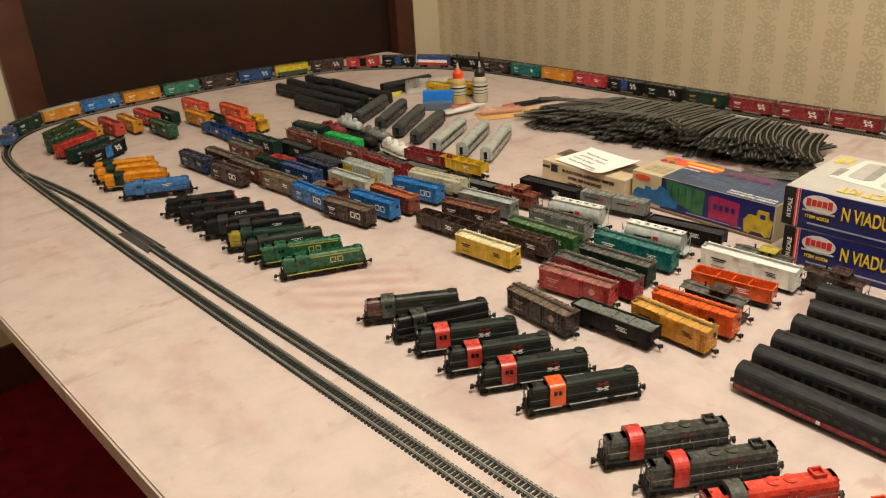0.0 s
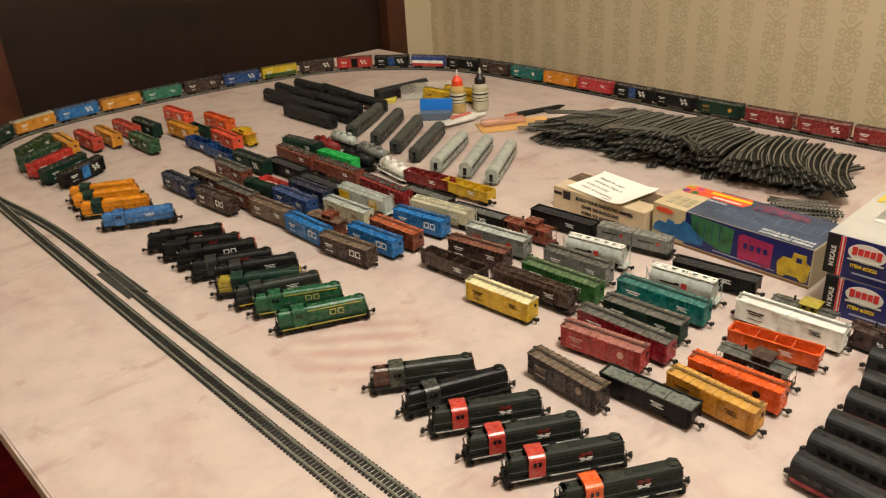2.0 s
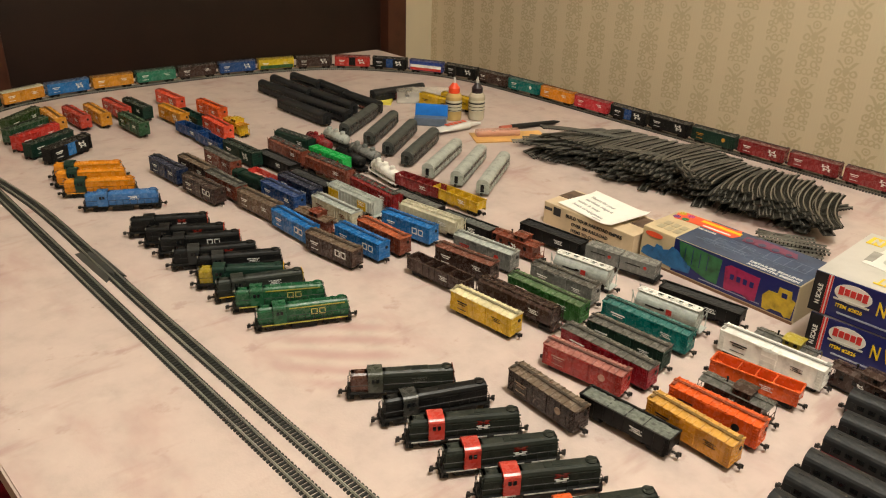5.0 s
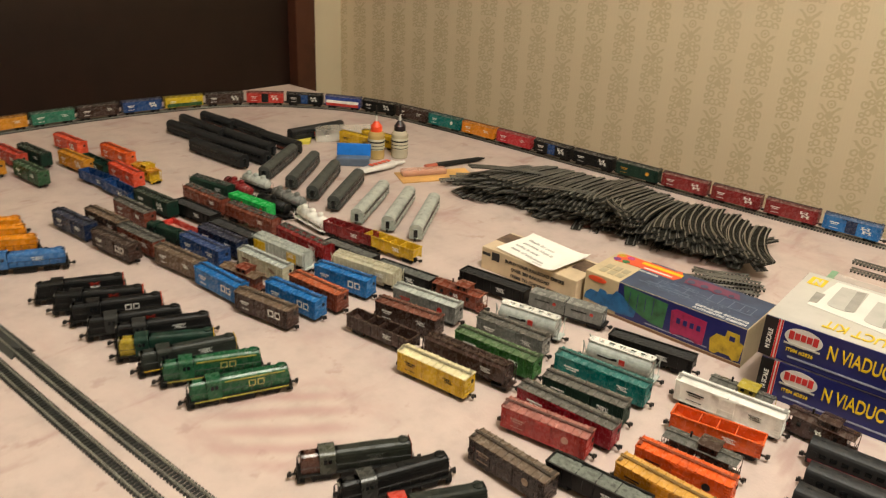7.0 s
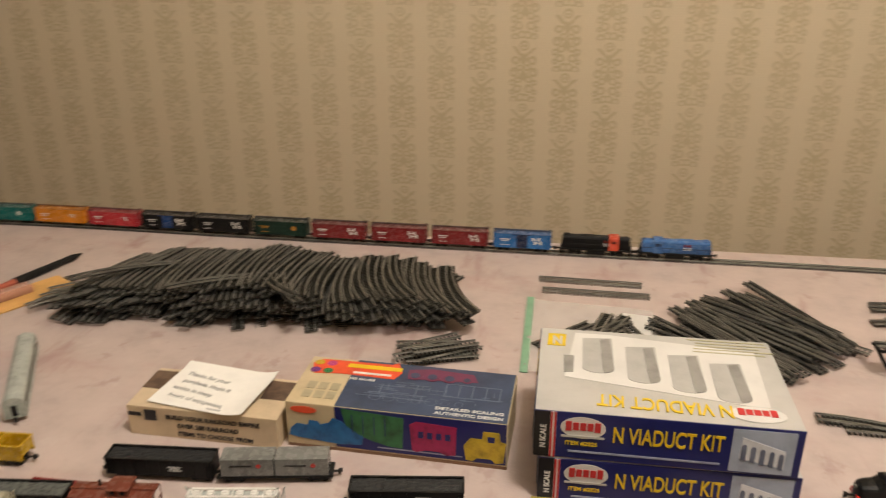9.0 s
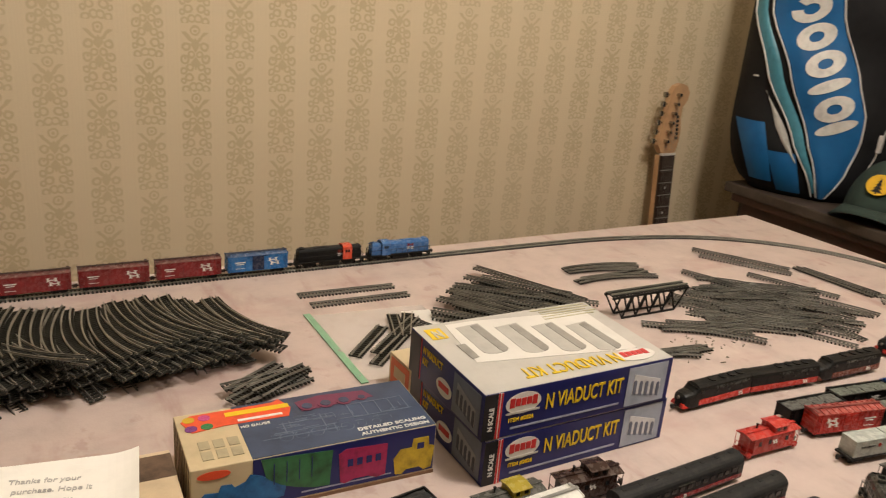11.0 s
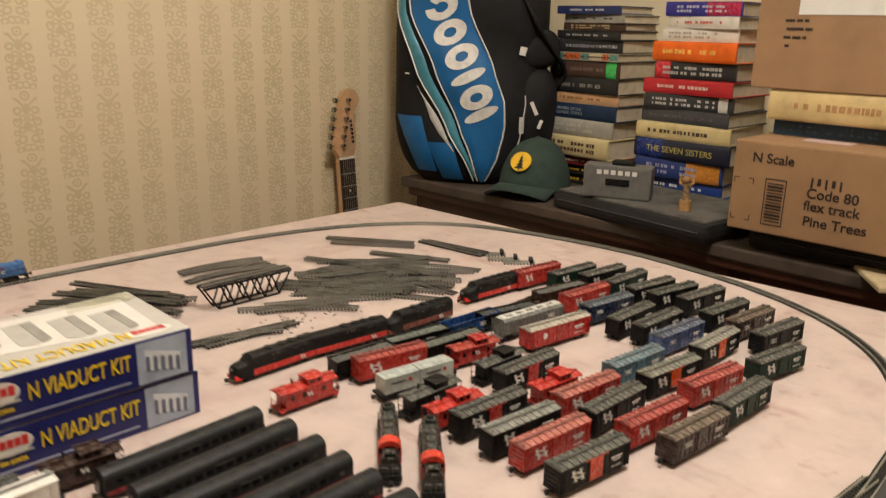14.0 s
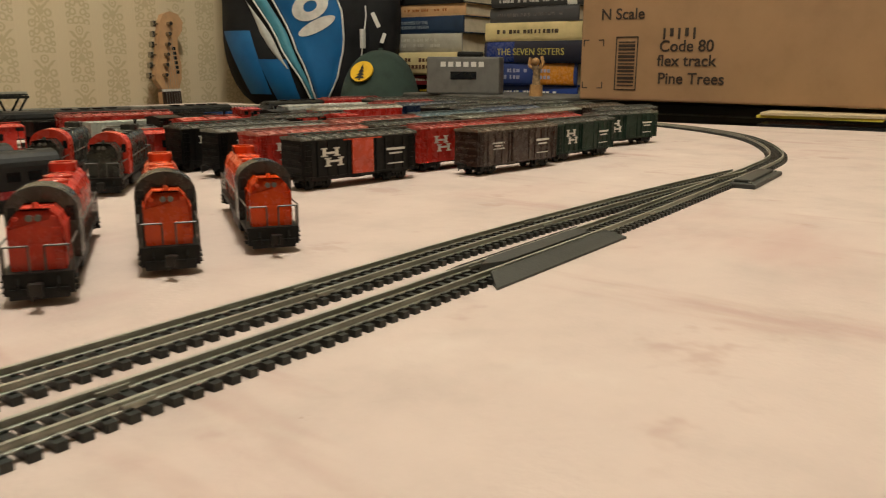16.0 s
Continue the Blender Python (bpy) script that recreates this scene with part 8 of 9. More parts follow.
for i in range(6):
    tube(bm, [(-0.016 + 0.0064 * i, -0.0350, -0.40), (-0.016 + 0.0064 * i, -0.0352, 0.155), (-0.014 + 0.0052 * i, -0.036, 0.184 + 0.0215 * i)], 0.0004, 4)
part("string_set", bm, railmat, gt)
bm = bmesh.new()
for k in range(6):
    box(bm, 0.022 - 0.0006 * k, -0.0304, 0.190 + 0.010 * k, 0.008, 0.0006, 0.007)
part("headstock_lettering", bm, dark, hs)
bm = bmesh.new()
cyl(bm, (0, -0.040, -0.56), (0, 0.004, -0.56), 0.15, n=32)
bmesh.ops.scale(bm, vec=(1, 1, 1.0), verts=bm.verts[:])
cyl(bm, (0, -0.040, -0.42), (0, 0.004, -0.42), 0.11, n=32)
part("body", bm, surface("black_gloss_lacquer", (0.012, 0.012, 0.012), 0.12, bump=0), gt)

# ---- parked cars, far end ----
boxcar(-1.205, 0.989, 1.6, 0.079, SIGNAL, SIGNAL, "bright red model boxcar standing on the board", "parked model cars")
boxcar(-1.106, 0.948, 1.6, 0.079, OCHRE, OCHRE, "orange model boxcar standing on the board", "parked model cars")
open_car(-1.075, 0.966, -2.3, 0.083, DKGREEN, "dark green open model hopper on the board", "parked model cars")
open_car(-1.011, 0.935, 3.0, 0.083, BLUE, "blue open model gondola on the board", "parked model cars", kind="gondola", h=0.02)
open_car(-0.942, 0.932, -1.2, 0.083, BLUE, "blue open model gondola on the board", "parked model cars", kind="gondola", h=0.02)
boxcar(-1.096, 1.016, 0.8, 0.079, ORANGE, ORANGE, "orange model boxcar standing on the board", "parked model cars", marks="bars")
boxcar(-0.994, 0.972, -2.5, 0.079, SIGNAL, SIGNAL, "red-orange model boxcar standing on the board", "parked model cars", marks="bars")
caboose(-0.988, 1.003, -1.1, YELLOW, OCHRE, "yellow model caboose with a dark window row", "parked model cars")
boxcar(-0.854, 0.937, 1.7, 0.083, DKGREEN, DKGREEN, "dark green model boxcar standing on the board", "parked model cars")
boxcar(-0.840, 0.895, -0.2, 0.079, RUST, ROOFGREY, "rust-red model boxcar with a grey roof", "parked model cars", marks="bars")
boxcar(-0.855, 0.816, 2.7, 0.079, NAVY, NAVY, "dark blue model boxcar standing on the board", "parked model cars", marks="bars")
boxcar(-0.833, 0.850, 2.1, 0.079, BROWN, TAN, "brown model boxcar with a faded roof", "parked model cars", marks="bars")
boxcar(-0.756, 0.819, 4.0, 0.079, BROWN, BROWN, "brown model boxcar with white herald shapes", "parked model cars", marks="pair")
boxcar(-0.747, 0.849, 1.6, 0.079, RUST, ROOFGREY, "rust-orange model boxcar with a grey roof", "parked model cars", marks="bars")
hood_loco(-0.745, 0.883, 8.1, DKGREEN, DKGREEN, "small dark green model switcher engine", "parked locomotives", L=0.066, marks=None)
open_car(-0.742, 0.911, 1.8, 0.083, RED, "red open model gondola with a pale inside", "parked model cars", kind="gondola", h=0.016, inside=(0.55, 0.25, 0.20))
boxcar(-0.657, 0.848, 3.7, 0.079, TAN, TAN, "tan-brown model boxcar standing on the board", "parked model cars", marks="bars")
boxcar(-0.666, 0.889, 1.6, 0.079, BLUE, BLUE, "blue model boxcar standing on the board", "parked model cars", marks="bars")
boxcar(-0.673, 0.921, 2.2, 0.079, NAVY, NAVY, "dark blue model boxcar standing on the board", "parked model cars", marks="bars")
open_car(-0.785, 0.957, 1.7, 0.088, BLACK, "black open model hopper with white herald shapes", "parked model cars", load=(0.03, 0.03, 0.03))
open_car(-0.684, 0.948, 2.2, 0.088, BLACK, "black open model hopper with white herald shapes", "parked model cars", load=(0.03, 0.03, 0.03))
covered_hopper(-0.815, 0.996, -0.4, 0.1, RUST, ROOFGREY, "rust-red covered model hopper with a dark roof", "parked model cars")
covered_hopper(-0.852, 1.032, 7.1, 0.086, DKGREEN, ROOFGREY, "dark green covered model hopper with a grey roof", "parked model cars")
covered_hopper(-0.708, 0.997, 1.8, 0.104, RUST, ROOFGREY, "rust-red covered model hopper with a grey roof", "parked model cars")
covered_hopper(-0.593, 0.992, -2.4, 0.104, DKRED, ROOFGREY, "dark red covered model hopper with a grey roof", "parked model cars")
flat_car(-0.752, 1.029, 2.8, 0.09, BLACK, "model flatcar with two bright green containers", "parked model cars", boxes=(LIME, LIME))
tank_car(-0.827, 1.062, -5.5, 0.076, DKRED, "dark red model tank car", "parked model cars", domes=2)
tank_car(-0.829, 1.098, 1.8, 0.066, SILVER, "pale grey model tank car", "parked model cars", domes=3)
tank_car(-0.733, 1.054, -2.4, 0.076, BLACK, "black model tank car", "parked model cars", domes=1)
tank_car(-0.737, 1.086, -0.4, 0.076, GREY, "grey model tank car with three domes", "parked model cars", domes=3)
tank_car(-0.653, 1.059, -8.8, 0.076, WHITE, "silver-white model tank car with three domes", "parked model cars", domes=3, frame=WHITE)
hopper = covered_hopper(-0.593, 0.955, 1.7, 0.102, SILVER, SILVER, "grey covered model hopper with a yellow side panel", "parked model cars", hatch=SILVER)
for a, b in ((-0.034, 0.022), (0.026, 0.016)):
    for s in (-1, 1):
        bm = bmesh.new()
        box(bm, a, s * 0.0096, 0.0165, b, 0.0012, 0.012)
        part("yellow_panel", bm, paint(YELLOW), hopper, "bright yellow side panel")
boxcar(-0.576, 0.913, 1.8, 0.083, CREAM, SILVER, "cream model boxcar standing on the board", "parked model cars", marks="bars", ink=RUST)
caboose(-0.572, 0.876, 7.0, RUST, TAN, "rust-red model caboose with a tan roof", "parked model cars")
boxcar(-0.572, 0.846, 0.0, 0.079, LTBLUE, LTBLUE, "bright blue model boxcar with white herald shapes", "parked model cars", marks="pair")
open_car(-0.579, 1.062, 6.1, 0.083, DKRED, "dark red open model hopper", "parked model cars")
open_car(-0.507, 1.069, 3.1, 0.083, YELLOW, "mustard yellow open model hopper", "parked model cars")
open_car(-0.528, 1.013, 2.8, 0.083, BLACK, "black open model hopper with a grey load", "parked model cars", load=(0.10, 0.10, 0.09))
covered_hopper(-0.478, 0.991, 7.6, 0.102, CREAM, CREAM, "cream covered model hopper with roof hatches", "parked model cars")
open_car(-0.437, 1.017, 6.0, 0.083, BLACK, "black open model gondola with a dark load", "parked model cars", kind="gondola", h=0.0205, load=(0.09, 0.095, 0.085))
flat_car(-0.401, 1.036, 0.8, 0.084, DKRED, "empty dark red model flatcar", "parked model cars")

# ---- parked cars, middle rows ----
boxcar(-0.488, 0.844, 7.0, 0.079, BROWN, TAN, "brown model boxcar with white herald shapes", "parked model cars", marks="pair")
boxcar(-0.482, 0.881, 3.8, 0.079, LTBLUE, LTBLUE, "bright blue model boxcar with white herald shapes", "parked model cars", marks="pair")
boxcar(-0.477, 0.911, 1.8, 0.079, RUST, (0.40, 0.11, 0.05), "orange-red model boxcar standing on the board", "parked model cars", marks="disc", ink=BLACK)
boxcar(-0.478, 0.954, 8.1, 0.079, LTBLUE, LTBLUE, "bright blue model boxcar with white herald shapes", "parked model cars", marks="pair")
boxcar(-0.367, 0.977, 7.0, 0.084, GREY, SILVER, "grey model refrigerator car with a red badge", "parked model cars", marks="disc", ink=RED)
boxcar(-0.361, 0.939, 8.1, 0.079, BROWN, RUST, "brown model boxcar standing on the board", "parked model cars", marks="bars")
open_car(-0.362, 0.898, 4.0, 0.086, BROWN, "brown open model hopper, empty", "parked model cars")
caboose(-0.357, 1.023, 6.0, RUST, RUST, "dark red model caboose with yellow stripes", "parked model cars", L=0.068)
open_car(-0.342, 1.072, 4.0, 0.091, BLACK, "black open model gondola with a white letter shape", "parked model cars", kind="gondola", h=0.022, load=(0.015, 0.015, 0.015))
boxcar(-0.269, 0.875, 3.7, 0.081, YELLOW, (0.66, 0.59, 0.36), "yellow model boxcar with a pale cream roof", "parked model cars", marks="bars", ink=BLACK)
covered_hopper(-0.259, 0.914, 3.9, 0.106, BROWN, BROWN, "brown covered model hopper with round hatches", "parked model cars")
boxcar(-0.246, 0.946, 2.9, 0.095, (0.035, 0.12, 0.03), (0.06, 0.13, 0.05), "green model boxcar standing on the board", "parked model cars", marks="bars")
boxcar(-0.255, 0.986, 3.8, 0.081, GREY, ROOFGREY, "grey model boxcar standing on the board", "parked model cars", marks="bars", ends=BLACK)
covered_hopper(-0.260, 1.026, 8.1, 0.08, SILVER, WHITE, "silver cylindrical covered model hopper with a red badge", "parked model cars", round_sides=True, badge=RED)
flat_car(-0.246, 1.082, 9.2, 0.096, BLACK, "model flatcar with two grey containers", "parked model cars", boxes=(GREY, GREY))
boxcar(-0.144, 0.980, 3.8, 0.096, TEAL, TEAL, "teal model boxcar standing on the board", "parked model cars", marks="bars")
boxcar(-0.138, 0.938, 3.8, 0.083, DKGREEN, ROOFGREY, "dark green model boxcar standing on the board", "parked model cars", marks="bars")
covered_hopper(-0.146, 1.022, 5.9, 0.08, SILVER, WHITE, "silver cylindrical covered model hopper with a red badge", "parked model cars", round_sides=True, badge=RED)
open_car(-0.131, 1.062, 7.1, 0.09, BLACK, "black open model hopper heaped with coal", "parked model cars", load=(0.025, 0.025, 0.024))
boxcar(-0.137, 0.904, 0.8, 0.098, (0.25, 0.012, 0.022), ROOFGREY, "crimson model boxcar with a grey roof", "parked model cars", marks="disc")
boxcar(-0.139, 0.873, 7.0, 0.082, (0.34, 0.035, 0.03), (0.30, 0.12, 0.10), "faded red model boxcar standing on the board", "parked model cars", marks="disc", ink=(0.5, 0.25, 0.2))
boxcar(-0.132, 0.810, -4.1, 0.079, (0.030, 0.017, 0.014), (0.115, 0.080, 0.056), "dark brown model boxcar standing on the board", "parked model cars", marks="disc", ink=(0.3, 0.22, 0.16))
open_car(-0.068, 0.838, 2.6, 0.086, BLACK, "black open model hopper heaped with grey-green coal", "parked model cars", load=(0.125, 0.135, 0.115))
boxcar(-0.025, 0.867, -2.5, 0.08, OCHRE, (0.50, 0.27, 0.06), "ochre model boxcar standing on the board", "parked model cars", marks="bars", ink=BLACK)
boxcar(-0.023, 0.901, 3.0, 0.081, ORANGE, ORANGE, "orange model boxcar standing on the board", "parked model cars", marks="disc", ink=BLACK)
caboose(-0.023, 0.935, 2.0, BROWN, ROOFGREY, "dark brown model caboose with a grey roof", "parked model cars", L=0.066)
open_car(-0.025, 0.975, 7.9, 0.08, ORANGE, "orange open model hopper, empty", "parked model cars")
boxcar(-0.032, 1.021, 2.8, 0.1, WHITE, WHITE, "white model refrigerator car with black lettering bars", "parked model cars", marks="bars", ink=BLACK, ribs=0, seams=2)
caboose(-0.030, 1.045, 1.8, (0.34, 0.27, 0.04), ROOFGREY, "yellow model caboose with a grey roof", "parked model cars")
caboose(0.045, 1.043, -4.0, BROWN, BROWN, "dark brown model caboose beside the kit boxes", "parked model cars")

# ---- parked passenger cars ----
passenger_car(-0.645, 1.168, 117.1, (0.30, 0.33, 0.29), None, "silver-grey model passenger car with ribbed sides", "parked passenger cars", L=0.135, roof=(0.36, 0.38, 0.34))
passenger_car(-0.596, 1.178, 118.8, (0.30, 0.33, 0.29), None, "silver-grey model passenger car with ribbed sides", "parked passenger cars", L=0.135, roof=(0.36, 0.38, 0.34))
passenger_car(-0.548, 1.182, 119.6, (0.30, 0.33, 0.29), None, "silver-grey model passenger car with ribbed sides", "parked passenger cars", L=0.135, roof=(0.36, 0.38, 0.34))
passenger_car(-0.709, 1.179, 119.3, (0.035, 0.04, 0.036), None, "dark grey model passenger car", "parked passenger cars", L=0.137, roof=(0.05, 0.055, 0.05))
passenger_car(-0.767, 1.185, 122.0, (0.035, 0.04, 0.036), None, "dark grey model passenger car", "parked passenger cars", L=0.137, roof=(0.05, 0.055, 0.05))
passenger_car(-0.828, 1.194, 122.4, (0.035, 0.04, 0.036), None, "dark grey model passenger car", "parked passenger cars", L=0.137, roof=(0.05, 0.055, 0.05))
passenger_car(-0.888, 1.192, 119.7, (0.035, 0.04, 0.036), None, "dark grey model passenger car", "parked passenger cars", L=0.137, roof=(0.05, 0.055, 0.05))
passenger_car(-0.991, 1.369, 82.6, (0.016, 0.017, 0.018), None, "black model passenger car at the far end", "parked passenger cars", L=0.12)
passenger_car(-1.127, 1.185, 0.9, (0.016, 0.017, 0.018), None, "black model passenger car at the far end", "parked passenger cars", L=0.145)
passenger_car(-1.150, 1.222, -3.5, (0.016, 0.017, 0.018), None, "black model passenger car at the far end", "parked passenger cars", L=0.145)
passenger_car(-1.021, 1.226, -0.3, (0.016, 0.017, 0.018), None, "black model passenger car at the far end", "parked passenger cars", L=0.145)
passenger_car(-0.997, 1.147, 0.7, (0.016, 0.017, 0.018), None, "black model passenger car at the far end", "parked passenger cars", L=0.145)
passenger_car(-0.986, 1.186, 1.8, (0.016, 0.017, 0.018), None, "black model passenger car at the far end", "parked passenger cars", L=0.145)
passenger_car(-1.166, 1.270, -0.5, (0.018, 0.016, 0.016), RUST, "black and dark red model passenger car at the far end", "parked passenger cars", L=0.1)
passenger_car(-1.083, 1.275, -4.5, (0.018, 0.016, 0.016), RUST, "black and dark red model passenger car at the far end", "parked passenger cars", L=0.1)
passenger_car(-0.978, 1.269, 0.8, (0.018, 0.016, 0.016), RUST, "black and dark red model passenger car at the far end", "parked passenger cars", L=0.1)
passenger_car(0.116, 1.012, 2.5, (0.016, 0.017, 0.018), (0.21, 0.010, 0.014), "black model passenger car with a red stripe", "parked passenger cars", L=0.142, roof=(0.017, 0.019, 0.0185))
passenger_car(0.125, 0.974, 2.5, (0.016, 0.017, 0.018), (0.21, 0.010, 0.014), "black model passenger car with a red stripe", "parked passenger cars", L=0.142, roof=(0.017, 0.019, 0.0185))
passenger_car(0.126, 0.938, 0.5, (0.016, 0.017, 0.018), (0.21, 0.010, 0.014), "black model passenger car with a red stripe", "parked passenger cars", L=0.142, roof=(0.017, 0.019, 0.0185))
passenger_car(0.126, 0.902, 1.5, (0.016, 0.017, 0.018), (0.21, 0.010, 0.014), "black model passenger car with a red stripe", "parked passenger cars", L=0.142, roof=(0.017, 0.019, 0.0185))
passenger_car(0.126, 0.868, 0.0, (0.016, 0.017, 0.018), (0.21, 0.010, 0.014), "black model passenger car with a red stripe", "parked passenger cars", L=0.142, roof=(0.017, 0.019, 0.0185))
passenger_car(0.128, 0.833, -3.0, (0.016, 0.017, 0.018), (0.21, 0.010, 0.014), "black model passenger car with a red stripe", "parked passenger cars", L=0.142, roof=(0.017, 0.019, 0.0185))

# ---- parked locomotives ----
hood_loco(-0.675, 0.730, 59.7, BLACK, BLACK, "black model road switcher with an orange end", "parked locomotives", L=0.1, nose=SIGNAL)
hood_loco(-0.635, 0.731, 56.4, BLACK, BLACK, "black model road switcher with an orange end", "parked locomotives", L=0.1, nose=SIGNAL)
hood_loco(-0.602, 0.733, 61.1, BLACK, BLACK, "black model road switcher with orange ends and white herald shapes", "parked locomotives", L=0.1, nose=SIGNAL, marks="pair")
hood_loco(-0.563, 0.731, 62.1, BLACK, (0.022, 0.023, 0.022), "black model road switcher with a grey cab roof", "parked locomotives", L=0.1)
hood_loco(-0.529, 0.743, 60.7, BLACK, (0.022, 0.023, 0.022), "black model road switcher with white lettering bars", "parked locomotives", L=0.1, marks="bars")
hood_loco(-0.499, 0.728, 55.1, DKGREEN, DKGREEN, "dark green model road switcher with a yellow end", "parked locomotives", L=0.1, marks=None, nose=YELLOW, short=(0.30, 0.22, 0.02))
hood_loco(-0.468, 0.732, 65.7, (0.02, 0.024, 0.02), (0.02, 0.024, 0.02), "dark grey model road switcher with yellow end stripes", "parked locomotives", L=0.1, nose=YELLOW, marks="bars", sill=YELLOW)
hood_loco(-0.433, 0.734, 59.6, (0.013, 0.080, 0.034), (0.013, 0.080, 0.034), "green model road switcher with yellow stripes", "parked locomotives", L=0.1, stripe=(0.35, 0.30, 0.05), marks="pair", ink=(0.45, 0.40, 0.12))
hood_loco(-0.389, 0.733, 63.4, (0.013, 0.080, 0.034), (0.013, 0.080, 0.034), "green model road switcher with yellow stripes", "parked locomotives", L=0.1, stripe=(0.35, 0.30, 0.05), marks="pair", ink=(0.45, 0.40, 0.12))
hood_loco(-0.928, 0.728, 57.7, (0.62, 0.22, 0.012), DKGREEN, "orange model road switcher with a dark green cab", "parked locomotives", L=0.1, marks=None, stripe=OCHRE)
hood_loco(-0.896, 0.720, 58.4, (0.62, 0.22, 0.012), DKGREEN, "orange model road switcher with a dark green cab", "parked locomotives", L=0.1, marks=None, stripe=OCHRE)
hood_loco(-0.854, 0.715, 57.5, (0.62, 0.22, 0.012), DKGREEN, "orange model road switcher with a dark green cab", "parked locomotives", L=0.1, marks=None, stripe=OCHRE)
hood_loco(-0.790, 0.719, 59.8, (0.04, 0.13, 0.32), (0.04, 0.13, 0.32), "blue model road switcher with white lettering bars", "parked locomotives", L=0.1, marks="bars")
hood_loco(-0.234, 0.732, 54.6, (0.019, 0.022, 0.017), (0.045, 0.050, 0.038), "dark grey-green model road switcher with a dull red nose", "parked locomotives", L=0.1, short=(0.075, 0.030, 0.020), nose=RUST, marks="bars", ink=(0.10, 0.10, 0.09))
hood_loco(-0.193, 0.734, 65.0, BLACK, (0.030, 0.032, 0.030), "black model road switcher with a dull grey cab roof", "parked locomotives", L=0.1, marks=None)
hood_loco(-0.153, 0.729, 56.6, SOOT, (0.41, 0.040, 0.028), "black model road switcher with a red cab and white herald", "parked locomotives", L=0.1, sill=(0.40, 0.39, 0.36))
hood_loco(-0.111, 0.727, 58.6, SOOT, (0.41, 0.040, 0.028), "black model road switcher with a red cab and white herald", "parked locomotives", L=0.1, sill=(0.40, 0.39, 0.36))
hood_loco(-0.071, 0.728, 57.2, SOOT, (0.41, 0.040, 0.028), "black model road switcher with a red cab and white herald", "parked locomotives", L=0.1, sill=(0.40, 0.39, 0.36))
hood_loco(-0.023, 0.732, 59.2, SOOT, ORANGE, "black model road switcher with an orange cab and white herald", "parked locomotives", L=0.1, sill=(0.40, 0.39, 0.36))
hood_loco(0.061, 0.721, 56.0, (0.045, 0.047, 0.042), (0.50, 0.04, 0.03), "dark grey model road switcher with a rounded red cab", "parked locomotives", L=0.1, round_cab=True)
hood_loco(0.099, 0.718, 56.0, (0.045, 0.047, 0.042), (0.50, 0.04, 0.03), "dark grey model road switcher with a rounded red cab", "parked locomotives", L=0.1, round_cab=True)
hood_loco(0.141, 0.717, 56.0, (0.55, 0.05, 0.03), (0.06, 0.065, 0.06), "red model road switcher with a rounded grey cab", "parked locomotives", L=0.1, round_cab=True)
hood_loco(0.181, 0.717, 57.0, (0.62, 0.075, 0.02), (0.035, 0.037, 0.035), "orange-red model road switcher with a rounded black cab", "parked locomotives", L=0.1, round_cab=True)
hood_loco(0.221, 0.715, 57.0, (0.66, 0.06, 0.006), (0.035, 0.037, 0.035), "orange-red model road switcher with a rounded black cab", "parked locomotives", L=0.1, round_cab=True)
hood_loco(0.247, 0.909, 50.0, (0.045, 0.047, 0.042), (0.58, 0.05, 0.03), "grey model road switcher with a rounded red cab standing apart", "parked locomotives", L=0.1, round_cab=True)
hood_loco(0.257, 0.868, 48.0, (0.045, 0.047, 0.042), (0.58, 0.05, 0.03), "grey model road switcher with a rounded red cab standing apart", "parked locomotives", L=0.1, round_cab=True)

# ---- parked cars, near the dresser ----
boxcar(0.338, 0.771, -7.6, 0.081, BLACK, ROOFGREY, "black model boxcar with a red door", "parked model cars", door=SIGNAL)
boxcar(0.343, 0.812, -5.8, 0.081, RED, (0.5, 0.13, 0.10), "red model boxcar standing on the board", "parked model cars")
boxcar(0.342, 0.844, -6.3, 0.081, BLACK, (0.28, 0.28, 0.25), "black model boxcar with a pale grey roof", "parked model cars")
boxcar(0.344, 0.883, -4.9, 0.081, BLACK, ROOFGREY, "black model boxcar with a red door and grey roof", "parked model cars", door=RED)
boxcar(0.444, 0.735, -6.3, 0.081, BROWN, TAN, "brown model boxcar standing on the board", "parked model cars", marks="bars")
boxcar(0.437, 0.772, -7.1, 0.081, RED, RED, "red model boxcar standing on the board", "parked model cars")
boxcar(0.435, 0.811, -1.4, 0.081, BLACK, ROOFGREY, "black model boxcar with a ribbed grey roof", "parked model cars", door=BLACK)
boxcar(0.439, 0.844, -6.0, 0.081, RED, (0.5, 0.13, 0.10), "red model boxcar standing on the board", "parked model cars")
boxcar(0.439, 0.916, -2.9, 0.081, BLACK, ROOFGREY, "black model boxcar with a red door", "parked model cars", door=RED)
boxcar(0.535, 0.734, -3.2, 0.081, DKGREEN, ROOFGREY, "dark green model boxcar with white herald shapes", "parked model cars")
boxcar(0.549, 0.772, -8.6, 0.081, RED, RED, "red model boxcar standing on the board", "parked model cars")
boxcar(0.538, 0.812, -7.8, 0.081, BLACK, (0.22, 0.22, 0.18), "black model boxcar with an orange door", "parked model cars", door=ORANGE)
boxcar(0.532, 0.849, -5.6, 0.081, (0.10, 0.20, 0.26), (0.14, 0.22, 0.26), "pale blue model boxcar standing on the board", "parked model cars", marks="bars")
boxcar(0.650, 0.750, -10.4, 0.081, DKGREEN, ROOFGREY, "blackish green model boxcar with white herald shapes", "parked model cars")
boxcar(0.643, 0.815, -1.1, 0.081, BLACK, (0.34, 0.33, 0.28), "black model boxcar with a pale roof", "parked model cars", door=ORANGE)
